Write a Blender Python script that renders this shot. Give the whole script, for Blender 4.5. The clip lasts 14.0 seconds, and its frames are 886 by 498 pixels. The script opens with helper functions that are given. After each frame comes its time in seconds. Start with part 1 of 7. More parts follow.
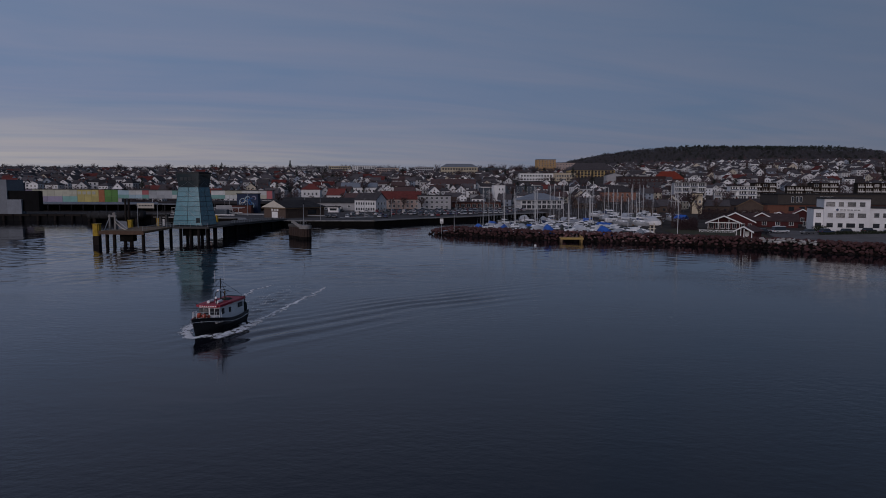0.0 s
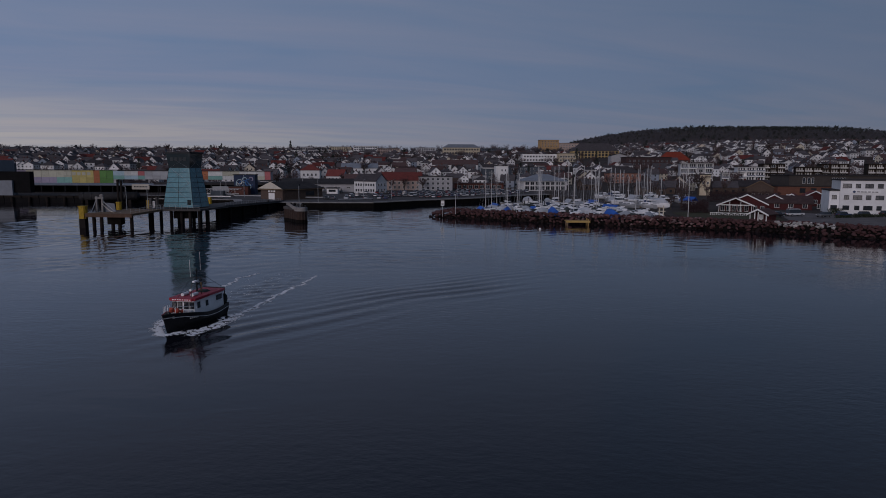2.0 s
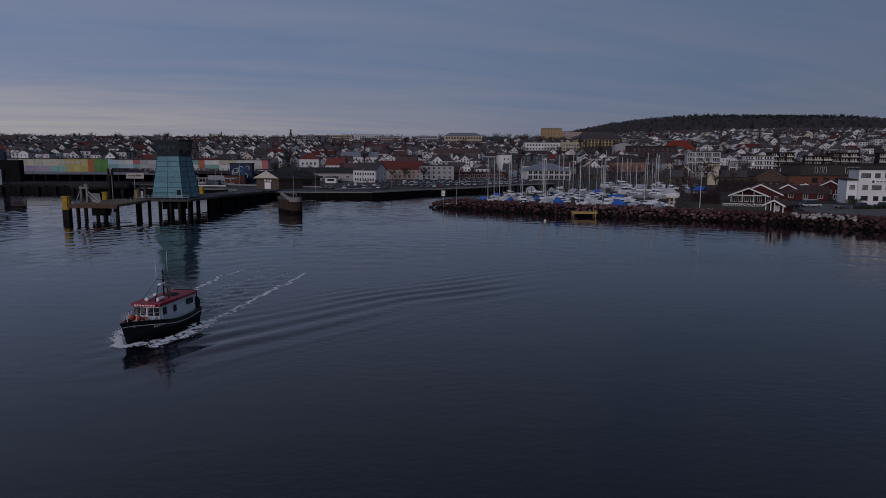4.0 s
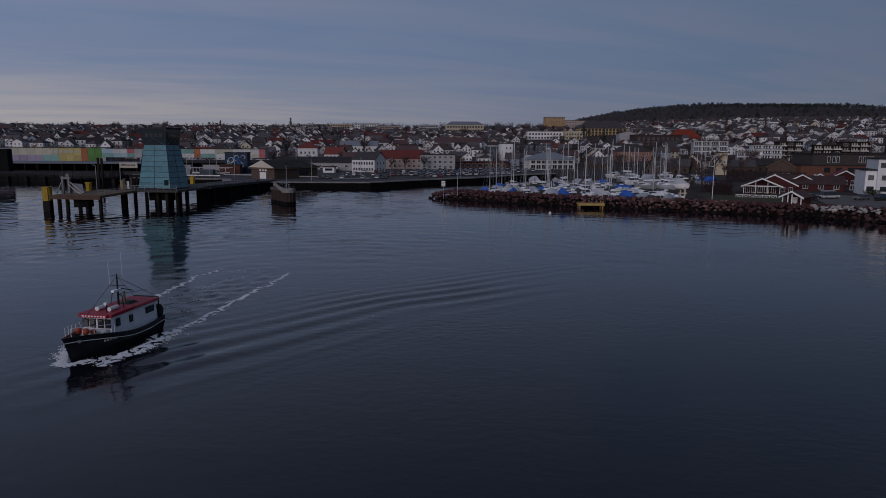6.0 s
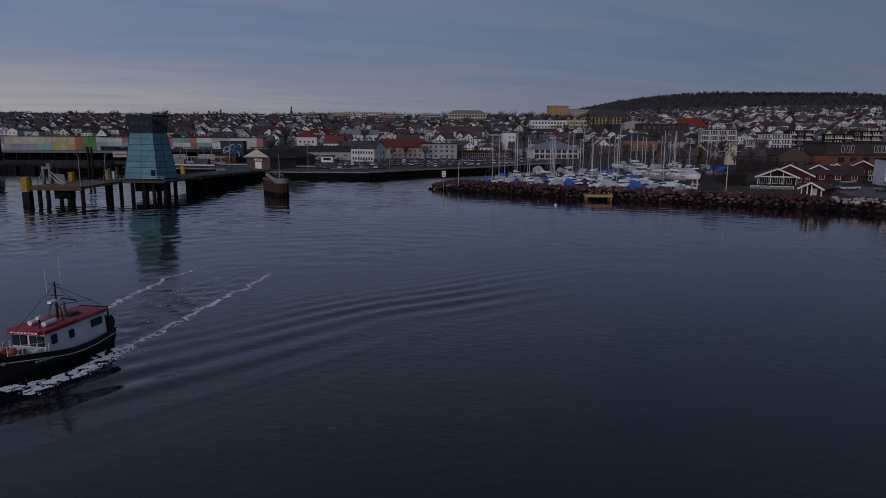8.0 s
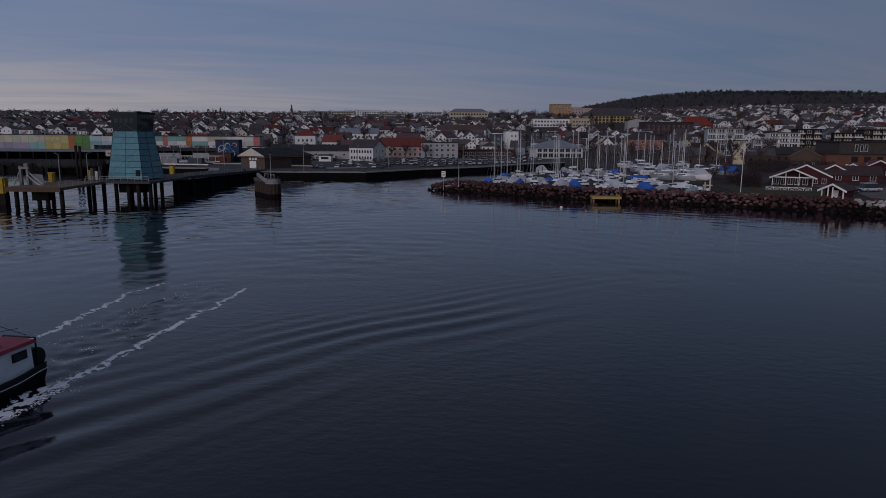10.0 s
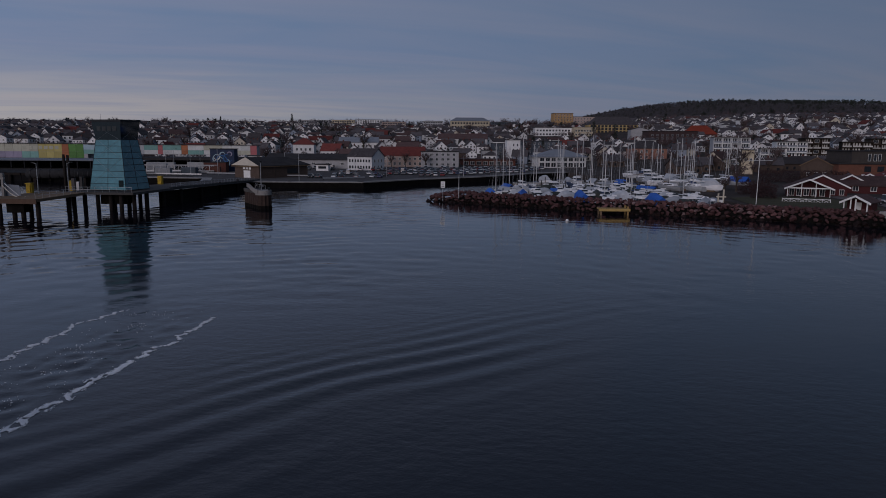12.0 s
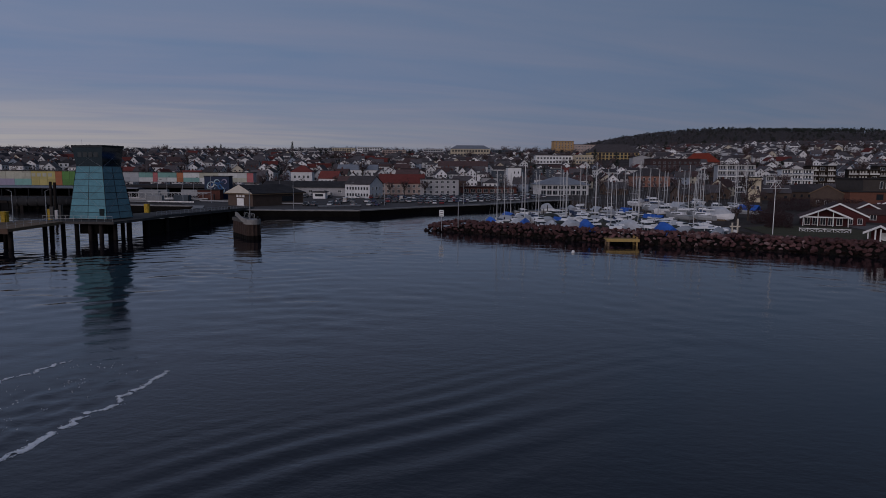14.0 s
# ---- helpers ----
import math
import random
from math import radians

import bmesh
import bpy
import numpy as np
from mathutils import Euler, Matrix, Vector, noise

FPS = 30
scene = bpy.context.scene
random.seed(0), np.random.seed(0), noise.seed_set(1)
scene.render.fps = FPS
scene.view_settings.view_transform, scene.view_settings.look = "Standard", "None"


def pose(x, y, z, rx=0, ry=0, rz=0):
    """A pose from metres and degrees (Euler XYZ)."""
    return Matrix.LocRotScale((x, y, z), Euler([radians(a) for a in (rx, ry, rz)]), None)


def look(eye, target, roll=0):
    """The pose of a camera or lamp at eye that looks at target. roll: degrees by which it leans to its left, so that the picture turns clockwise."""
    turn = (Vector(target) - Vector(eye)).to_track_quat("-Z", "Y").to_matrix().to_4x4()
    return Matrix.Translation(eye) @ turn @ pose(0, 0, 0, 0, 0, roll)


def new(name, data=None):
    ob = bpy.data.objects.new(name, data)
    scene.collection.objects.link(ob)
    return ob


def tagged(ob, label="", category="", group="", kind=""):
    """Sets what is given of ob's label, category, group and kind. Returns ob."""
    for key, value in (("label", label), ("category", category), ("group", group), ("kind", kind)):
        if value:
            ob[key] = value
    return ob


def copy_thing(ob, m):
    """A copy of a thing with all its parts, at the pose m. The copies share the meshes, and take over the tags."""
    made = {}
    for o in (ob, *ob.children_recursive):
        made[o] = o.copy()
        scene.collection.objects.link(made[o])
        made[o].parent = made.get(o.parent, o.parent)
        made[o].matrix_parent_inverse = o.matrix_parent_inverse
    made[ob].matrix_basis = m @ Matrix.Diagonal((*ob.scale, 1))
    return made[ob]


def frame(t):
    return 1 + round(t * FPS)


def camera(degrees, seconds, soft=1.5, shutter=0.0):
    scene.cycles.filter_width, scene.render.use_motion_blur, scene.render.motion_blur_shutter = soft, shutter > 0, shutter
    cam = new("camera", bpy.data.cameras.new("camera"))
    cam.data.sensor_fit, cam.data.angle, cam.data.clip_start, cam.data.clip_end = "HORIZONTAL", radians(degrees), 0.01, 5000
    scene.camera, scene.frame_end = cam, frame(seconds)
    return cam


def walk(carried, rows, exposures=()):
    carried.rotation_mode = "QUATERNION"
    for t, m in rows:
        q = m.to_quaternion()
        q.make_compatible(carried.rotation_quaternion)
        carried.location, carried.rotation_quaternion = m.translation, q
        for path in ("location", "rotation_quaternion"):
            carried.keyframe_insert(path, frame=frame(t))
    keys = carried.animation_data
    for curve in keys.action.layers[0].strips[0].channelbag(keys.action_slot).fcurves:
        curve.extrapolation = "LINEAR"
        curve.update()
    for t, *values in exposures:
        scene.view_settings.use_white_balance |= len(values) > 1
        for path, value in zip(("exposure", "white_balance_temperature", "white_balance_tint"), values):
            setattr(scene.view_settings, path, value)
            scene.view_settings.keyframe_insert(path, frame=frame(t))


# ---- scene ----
# Camera: a drone flying low over the harbour towards the town.
cam = camera(68.0, 14.0, soft=0.9)
PATH = [  # seconds, x, y, z, pitch, yaw
    (0.0, 0.00, 0.00, 15.33, -5.37, -0.56),
    (0.5, 0.07, 1.68, 15.33, -5.77, -0.50),
    (1.0, 0.15, 3.39, 15.32, -6.21, -0.46),
    (1.5, 0.27, 5.14, 15.31, -6.66, -0.43),
    (2.0, 0.39, 6.94, 15.30, -7.02, -0.39),
    (2.5, 0.48, 8.80, 15.29, -7.28, -0.35),
    (3.0, 0.60, 10.67, 15.27, -7.52, -0.31),
    (5.5, 1.14, 20.23, 15.17, -8.66, -0.12),
    (6.0, 1.29, 22.13, 15.13, -8.90, -0.09),
    (6.5, 1.44, 24.02, 15.09, -9.14, -0.03),
    (7.0, 1.60, 25.90, 15.04, -9.36, 0.02),
    (7.5, 1.76, 27.78, 14.97, -9.59, 0.08),
    (8.0, 1.90, 29.69, 14.92, -9.81, 0.13),
    (10.5, 2.51, 39.43, 14.85, -9.92, 0.29),
    (11.0, 2.63, 41.36, 14.83, -9.92, 0.31),
    (11.5, 2.73, 43.32, 14.80, -9.71, 0.35),
    (12.0, 2.85, 45.34, 14.78, -9.15, 0.39),
    (12.5, 2.97, 47.39, 14.76, -8.07, 0.39),
    (13.0, 3.08, 49.41, 14.72, -7.03, 0.39),
    (13.5, 3.17, 51.36, 14.66, -6.80, 0.43),
    (14.0, 3.28, 53.27, 14.58, -6.77, 0.46),
]
walk(cam, [(t, pose(x, y, z, 90 + p, 0, w) @ pose(0, 0, 0, 0, 0, 0.20 + 0.013 * t)) for t, x, y, z, p, w in PATH])

# ---- light ----
SUN_AZ, SUN_EL = radians(-152), radians(17)     # azimuth from +y towards +x
GAP_AZ = radians(-44)                            # the bright gap under the cloud
world = bpy.data.worlds.new("dusk_sky")
scene.world = world
world.use_nodes = True
wn, wl = world.node_tree.nodes, world.node_tree.links
wn.clear()


def node(nodes, kind, **values):
    n = nodes.new(kind)
    for key, value in values.items():
        n.inputs[key.replace("_", " ")].default_value = value
    return n


sky = wn.new("ShaderNodeTexSky")
sky.sky_type, sky.sun_disc = "NISHITA", False
sky.sun_elevation, sky.sun_rotation = SUN_EL, SUN_AZ
sky.air_density, sky.dust_density, sky.ozone_density = 1.0, 1.5, 2.0
coord = wn.new("ShaderNodeTexCoord")
split = wn.new("ShaderNodeSeparateXYZ")
wl.new(coord.outputs["Generated"], split.inputs[0])
# a flat cloud sheet: directions are carried onto a high plane, so that the clouds shrink towards the horizon
up = wn.new("ShaderNodeMath"); up.operation = "MAXIMUM"; up.inputs[1].default_value = 0.0
wl.new(split.outputs["Z"], up.inputs[0])
lift = wn.new("ShaderNodeMath"); lift.operation = "ADD"; lift.inputs[1].default_value = 0.10
wl.new(up.outputs[0], lift.inputs[0])
flat = wn.new("ShaderNodeVectorMath"); flat.operation = "DIVIDE"
wl.new(coord.outputs["Generated"], flat.inputs[0])
wl.new(lift.outputs[0], flat.inputs[1])
squash = wn.new("ShaderNodeMapping")
squash.vector_type = "TEXTURE"
squash.inputs["Scale"].default_value, squash.inputs["Rotation"].default_value = (3.6, 1.05, 1.0), (0, 0, radians(20))
wl.new(flat.outputs[0], squash.inputs["Vector"])
cloud = node(wn, "ShaderNodeTexNoise", Scale=1.6, Detail=6.0, Roughness=0.52, Distortion=0.9)
wl.new(squash.outputs[0], cloud.inputs["Vector"])
cover = wn.new("ShaderNodeValToRGB")
cover.color_ramp.elements[0].position, cover.color_ramp.elements[0].color = 0.30, (0.76, 0.91, 1.09, 1)
cover.color_ramp.elements[1].position, cover.color_ramp.elements[1].color = 0.74, (1.07, 1.03, 1.11, 1)
wl.new(cloud.outputs[0], cover.inputs[0])
# overcast brightness with height above the horizon
tone = wn.new("ShaderNodeValToRGB")
tone.color_ramp.elements[0].position, tone.color_ramp.elements[0].color = 0.0, (0.81, 0.86, 1.05, 1)
tone.color_ramp.elements[1].position, tone.color_ramp.elements[1].color = 1.0, (0.53, 0.62, 0.84, 1)
for at, rgb in ((0.05, (0.86, 0.89, 1.12)), (0.13, (0.70, 0.83, 1.15)), (0.24, (0.70, 0.83, 1.13)), (0.5, (0.60, 0.71, 0.98))):
    tone.color_ramp.elements.new(at).color = (*rgb, 1)
wl.new(up.outputs[0], tone.inputs[0])
grey = wn.new("ShaderNodeMixRGB"); grey.blend_type = "MULTIPLY"; grey.inputs[0].default_value = 1.0
wl.new(tone.outputs[0], grey.inputs[1])
wl.new(cover.outputs[0], grey.inputs[2])
# a paler gap between cloud and horizon
toward = wn.new("ShaderNodeVectorMath"); toward.operation = "DOT_PRODUCT"
toward.inputs[1].default_value = (math.sin(GAP_AZ), math.cos(GAP_AZ), 0.02)
wl.new(coord.outputs["Generated"], toward.inputs[0])
near = wn.new("ShaderNodeMapRange")
near.inputs["From Min"].default_value, near.inputs["From Max"].default_value = 0.60, 1.0
wl.new(toward.outputs["Value"], near.inputs["Value"])
low = wn.new("ShaderNodeMapRange")
low.inputs["From Min"].default_value, low.inputs["From Max"].default_value = 0.12, 0.015
wl.new(split.outputs["Z"], low.inputs["Value"])
streak = wn.new("ShaderNodeMapRange")
streak.inputs["From Min"].default_value, streak.inputs["From Max"].default_value = 0.42, 0.62
streak.inputs["To Min"].default_value, streak.inputs["To Max"].default_value = 0.55, 1.05
band = node(wn, "ShaderNodeTexNoise", Scale=1.9, Detail=5.0, Roughness=0.5, Distortion=1.0)
wl.new(squash.outputs[0], band.inputs["Vector"])
wl.new(band.outputs[0], streak.inputs["Value"])
torn = wn.new("ShaderNodeMath"); torn.operation = "MULTIPLY"
wl.new(near.outputs[0], torn.inputs[0]); wl.new(streak.outputs[0], torn.inputs[1])
glow = wn.new("ShaderNodeMath"); glow.operation = "MULTIPLY"
wl.new(torn.outputs[0], glow.inputs[0])
wl.new(low.outputs[0], glow.inputs[1])
warm = wn.new("ShaderNodeMixRGB"); warm.inputs[2].default_value = (1.50, 1.38, 1.36, 1)
wl.new(glow.outputs[0], warm.inputs[0])
wl.new(grey.outputs[0], warm.inputs[1])
# the cloud is thinner, and so brighter, towards the west
west = wn.new("ShaderNodeMath"); west.operation = "MULTIPLY_ADD"; west.inputs[1].default_value, west.inputs[2].default_value = -0.42, 1.01
wl.new(split.outputs["X"], west.inputs[0])
thin = wn.new("ShaderNodeVectorMath"); thin.operation = "SCALE"
wl.new(warm.outputs[0], thin.inputs[0]); wl.new(west.outputs[0], thin.inputs["Scale"])
over = node(wn, "ShaderNodeBackground", Strength=0.215)
hue = wn.new("ShaderNodeValToRGB")        # steel blue towards the east, lilac towards the west
hue.color_ramp.elements[0].position, hue.color_ramp.elements[0].color = 0.30, (1.0, 1.0, 1.0, 1)
hue.color_ramp.elements[1].position, hue.color_ramp.elements[1].color = 0.75, (0.93, 1.0, 1.03, 1)
half = wn.new("ShaderNodeMath"); half.operation = "MULTIPLY_ADD"; half.inputs[1].default_value, half.inputs[2].default_value = 0.5, 0.5
wl.new(split.outputs["X"], half.inputs[0]); wl.new(half.outputs[0], hue.inputs[0])
tinted = wn.new("ShaderNodeMixRGB"); tinted.blend_type = "MULTIPLY"; tinted.inputs[0].default_value = 1.0
wl.new(thin.outputs[0], tinted.inputs[1]); wl.new(hue.outputs[0], tinted.inputs[2])
wl.new(tinted.outputs[0], over.inputs["Color"])
clear = node(wn, "ShaderNodeBackground", Strength=0.05)
wl.new(sky.outputs[0], clear.inputs["Color"])
both = wn.new("ShaderNodeMixShader"); both.inputs[0].default_value = 0.06
wl.new(over.outputs[0], both.inputs[1])
wl.new(clear.outputs[0], both.inputs[2])
wl.new(both.outputs[0], wn.new("ShaderNodeOutputWorld").inputs[0])

sun = new("sun", bpy.data.lights.new("sun", "SUN"))
sun.data.energy, sun.data.angle, sun.data.color = 1.02, radians(45), (1.0, 0.87, 0.91)
sun.matrix_world = look((0, 0, 0), (-math.sin(SUN_AZ + 0.0) * math.cos(SUN_EL), -math.cos(SUN_AZ) * math.cos(SUN_EL), -math.sin(SUN_EL)))
scene.view_settings.exposure = 0.0


# ---- materials ----
def mat(name, rgb, rough=0.7, vary=0.18, size=1.0, bump=0.15, metal=0.0, apart=0.12, stain=0.2, specular=0.2):
    """A painted, mineral or metal surface: grain, larger stains and a little change from piece to piece. size: metres of the larger pattern."""
    m = bpy.data.materials.new(name)
    m.use_nodes = True
    n, l = m.node_tree.nodes, m.node_tree.links
    b = n["Principled BSDF"]
    where = n.new("ShaderNodeTexCoord")
    info = n.new("ShaderNodeObjectInfo")
    shift = n.new("ShaderNodeVectorMath"); shift.operation = "MULTIPLY_ADD"
    l.new(info.outputs["Random"], shift.inputs[0]); shift.inputs[1].default_value = (37, 17, 53)
    l.new(where.outputs["Object"], shift.inputs[2])
    big = node(n, "ShaderNodeTexNoise", Scale=1.0 / size, Detail=4.0, Roughness=0.6)
    fine = node(n, "ShaderNodeTexNoise", Scale=9.0 / size, Detail=3.0, Roughness=0.7)
    l.new(shift.outputs[0], big.inputs["Vector"])
    l.new(shift.outputs[0], fine.inputs["Vector"])
    blend = n.new("ShaderNodeMath"); blend.operation = "MULTIPLY_ADD"; blend.inputs[1].default_value = stain / max(vary, 0.01)
    l.new(big.outputs[0], blend.inputs[0])
    l.new(fine.outputs[0], blend.inputs[2])
    level = n.new("ShaderNodeMapRange")
    level.inputs["From Min"].default_value, level.inputs["From Max"].default_value = 0.25 + 0.3 * stain / max(vary, 0.01), 0.75 + 0.7 * stain / max(vary, 0.01)
    level.inputs["To Min"].default_value, level.inputs["To Max"].default_value = 1 - vary - stain, 1 + 0.5 * vary
    l.new(blend.outputs[0], level.inputs["Value"])
    piece = n.new("ShaderNodeMapRange")
    piece.inputs["To Min"].default_value, piece.inputs["To Max"].default_value = 1 - apart, 1 + apart
    l.new(info.outputs["Random"], piece.inputs["Value"])
    gain = n.new("ShaderNodeMath"); gain.operation = "MULTIPLY"
    l.new(level.outputs[0], gain.inputs[0]); l.new(piece.outputs[0], gain.inputs[1])
    tint = n.new("ShaderNodeVectorMath"); tint.operation = "SCALE"; tint.inputs[0].default_value = rgb
    l.new(gain.outputs[0], tint.inputs["Scale"])
    l.new(tint.outputs[0], b.inputs["Base Color"])
    b.inputs["Roughness"].default_value, b.inputs["Metallic"].default_value = rough, metal
    b.inputs["Specular IOR Level"].default_value = specular
    if bump:
        bm_ = node(n, "ShaderNodeBump", Strength=bump, Distance=0.05 * size)
        l.new(fine.outputs[0], bm_.inputs["Height"])
        l.new(bm_.outputs[0], b.inputs["Normal"])
    return m


def glass(name, rgb, rough=0.04, clear=0.0):
    m = mat(name, rgb, rough, 0.15, 2.0, 0.0, stain=0.1, specular=0.6)
    m.node_tree.nodes["Principled BSDF"].inputs["Transmission Weight"].default_value = clear
    return m


def lapped(name, rgb, pitch=0.16, flat_axis="Z", depth=0.5, **more):
    """Boarded or ribbed cladding: fine relief across one axis over the painted surface."""
    m = mat(name, rgb, **more)
    n, l = m.node_tree.nodes, m.node_tree.links
    where = n.new("ShaderNodeTexCoord")
    wave = node(n, "ShaderNodeTexWave", Scale=0.314 / pitch, Distortion=0.0)
    wave.bands_direction = flat_axis
    l.new(where.outputs["Object"], wave.inputs["Vector"])
    b = node(n, "ShaderNodeBump", Strength=depth, Distance=0.02)
    l.new(wave.outputs["Fac"], b.inputs["Height"])
    l.new(b.outputs[0], n["Principled BSDF"].inputs["Normal"])
    return m


def water_material():
    m = bpy.data.materials.new("sea_water")
    m.use_nodes = True
    n, l = m.node_tree.nodes, m.node_tree.links
    b = n["Principled BSDF"]
    b.inputs["Base Color"].default_value = (0.006, 0.006, 0.010, 1)
    b.inputs["Roughness"].default_value, b.inputs["IOR"].default_value = 0.05, 1.38
    where = n.new("ShaderNodeTexCoord")
    turn = n.new("ShaderNodeMapping"); turn.inputs["Rotation"].default_value = (0, 0, radians(24)); turn.inputs["Scale"].default_value = (0.75, 1.15, 1)
    l.new(where.outputs["Object"], turn.inputs["Vector"])
    long_ = n.new("ShaderNodeMapping"); long_.inputs["Scale"].default_value = (0.45, 1.0, 1); long_.inputs["Rotation"].default_value = (0, 0, radians(12))
    l.new(where.outputs["Object"], long_.inputs["Vector"])
    swell = node(n, "ShaderNodeTexNoise", Scale=0.34, Detail=3.0, Roughness=0.55, Distortion=0.6)
    chop = node(n, "ShaderNodeTexNoise", Scale=1.3, Detail=4.0, Roughness=0.62)
    patch = node(n, "ShaderNodeTexNoise", Scale=0.03, Detail=2.0)
    for t in (chop, patch):
        l.new(turn.outputs[0], t.inputs["Vector"])
    l.new(long_.outputs[0], swell.inputs["Vector"])
    calm = n.new("ShaderNodeMapRange")
    calm.inputs["From Min"].default_value, calm.inputs["From Max"].default_value = 0.35, 0.65
    calm.inputs["To Min"].default_value, calm.inputs["To Max"].default_value = 0.10, 0.6
    l.new(patch.outputs[0], calm.inputs["Value"])
    small = n.new("ShaderNodeMath"); small.operation = "MULTIPLY"
    l.new(chop.outputs[0], small.inputs[0]); l.new(calm.outputs[0], small.inputs[1])
    far_ = n.new("ShaderNodeMapRange"); far_.interpolation_type = "SMOOTHSTEP"      # the sheltered basin is finely ruffled
    far_.inputs["From Min"].default_value, far_.inputs["From Max"].default_value = 90.0, 150.0
    far_.inputs["To Min"].default_value, far_.inputs["To Max"].default_value = 1.0, 0.45
    apart_ = n.new("ShaderNodeSeparateXYZ"); l.new(where.outputs["Object"], apart_.inputs[0])
    wash = n.new("ShaderNodeMapRange"); wash.interpolation_type = "SMOOTHSTEP"      # ruffled by the wash around the pier, calm eastwards
    wash.inputs["From Min"].default_value, wash.inputs["From Max"].default_value = -48.0, 22.0
    wash.inputs["To Min"].default_value, wash.inputs["To Max"].default_value = 0.55, 0.30
    l.new(apart_.outputs["X"], wash.inputs["Value"])
    l.new(apart_.outputs["Y"], far_.inputs["Value"])
    fresh = n.new("ShaderNodeMath"); fresh.operation = "MULTIPLY"
    l.new(small.outputs[0], fresh.inputs[0]); l.new(far_.outputs[0], fresh.inputs[1])
    ruffle = n.new("ShaderNodeMath"); ruffle.operation = "MULTIPLY"
    l.new(swell.outputs[0], ruffle.inputs[0]); l.new(wash.outputs[0], ruffle.inputs[1])
    b1 = node(n, "ShaderNodeBump", Strength=0.5, Distance=0.12)
    l.new(ruffle.outputs[0], b1.inputs["Height"])
    b2 = node(n, "ShaderNodeBump", Strength=0.42, Distance=0.17)
    l.new(fresh.outputs[0], b2.inputs["Height"]); l.new(b1.outputs[0], b2.inputs["Normal"])
    l.new(b2.outputs[0], b.inputs["Normal"])
    return m


WATER = water_material()
GROUND = mat("winter_ground", (0.082, 0.070, 0.064), 0.95, 0.35, 14.0, 0.3, stain=0.35, specular=0.04)
LAWN = mat("winter_lawn", (0.088, 0.082, 0.052), 0.95, 0.3, 2.5, 0.4, stain=0.25, specular=0.08)
ASPHALT = mat("asphalt", (0.092, 0.084, 0.082), 0.95, 0.2, 5.0, 0.15, stain=0.3, specular=0.15)
CONCRETE = mat("concrete", (0.29, 0.28, 0.27), 0.85, 0.2, 2.0, 0.2, stain=0.35)
# weedy walls; also the near-black shade put under the pier walkway
DARKWALL = mat("weedy_shaded_wall", (0.011, 0.010, 0.009), 0.85, 0.4, 1.5, 0.5, stain=0.4, specular=0.05)
ROCK = mat("red_granite_boulder", (0.128, 0.063, 0.063), 0.85, 0.35, 0.8, 0.7, apart=0.5, stain=0.35)
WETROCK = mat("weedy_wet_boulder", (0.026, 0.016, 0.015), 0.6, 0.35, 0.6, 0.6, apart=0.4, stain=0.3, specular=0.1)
PINKROCK = mat("pink_granite_boulder", (0.25, 0.165, 0.160), 0.85, 0.3, 0.8, 0.6, apart=0.4, stain=0.3)
DARKCON = mat("weathered_deck_concrete", (0.10, 0.095, 0.092), 0.9, 0.25, 1.5, 0.3, stain=0.35, specular=0.1)
PALEROCK = mat("pale_boulder", (0.42, 0.40, 0.38), 0.85, 0.25, 0.8, 0.6, apart=0.3)
STEEL = mat("dark_steel", (0.03, 0.032, 0.035), 0.5, 0.3, 0.6, 0.2, metal=0.6)
RUST = mat("rusty_sheet_pile", (0.058, 0.038, 0.031), 0.85, 0.4, 0.8, 0.5, stain=0.4)
GALV = mat("galvanised_steel", (0.42, 0.43, 0.44), 0.45, 0.15, 0.5, 0.1, metal=0.7)
YELLOW = mat("fender_yellow_paint", (0.50, 0.33, 0.03), 0.6, 0.3, 0.5, 0.15, stain=0.45)
TIMBER = mat("weathered_timber", (0.20, 0.14, 0.09), 0.9, 0.3, 0.7, 0.4, stain=0.3)
TARRED = mat("tarred_pile_timber", (0.026, 0.022, 0.020), 0.9, 0.4, 0.8, 0.4, specular=0.06)
WHITE = mat("white_paint", (0.74, 0.74, 0.72), 0.6, 0.06, 1.2, 0.05, stain=0.12)
TEAL = mat("teal_glass", (0.100, 0.255, 0.300), 0.14, 0.22, 1.1, 0.0, apart=0.16, stain=0.22, specular=0.5)
DARKGLASS = glass("dark_tinted_glass", (0.018, 0.028, 0.030), 0.06)
# one near-black for shelter and berth walls, darker than the tarred timber
PITCH = mat("near_black_cladding", (0.011, 0.011, 0.012), 0.85, 0.3, 2.0, 0.2, stain=0.3, specular=0.08)
WINDOW = glass("window_glass", (0.025, 0.030, 0.036), 0.05)


# ---- builders ----
def box(bm, x0, x1, y0, y1, z0, z1, m=None, top=(1.0, 1.0)):
    """A box; top: how far its top face is drawn in."""
    cx, cy = (x0 + x1) / 2, (y0 + y1) / 2
    ring = [(x0, y0), (x1, y0), (x1, y1), (x0, y1)]
    low = [Vector((x, y, z0)) for x, y in ring]
    high = [Vector((cx + (x - cx) * top[0], cy + (y - cy) * top[1], z1)) for x, y in ring]
    vs = [bm.verts.new(m @ v if m else v) for v in low + high]
    for f in ((3, 2, 1, 0), (4, 5, 6, 7), (0, 1, 5, 4), (1, 2, 6, 5), (2, 3, 7, 6), (3, 0, 4, 7)):
        bm.faces.new([vs[i] for i in f])
    return bm


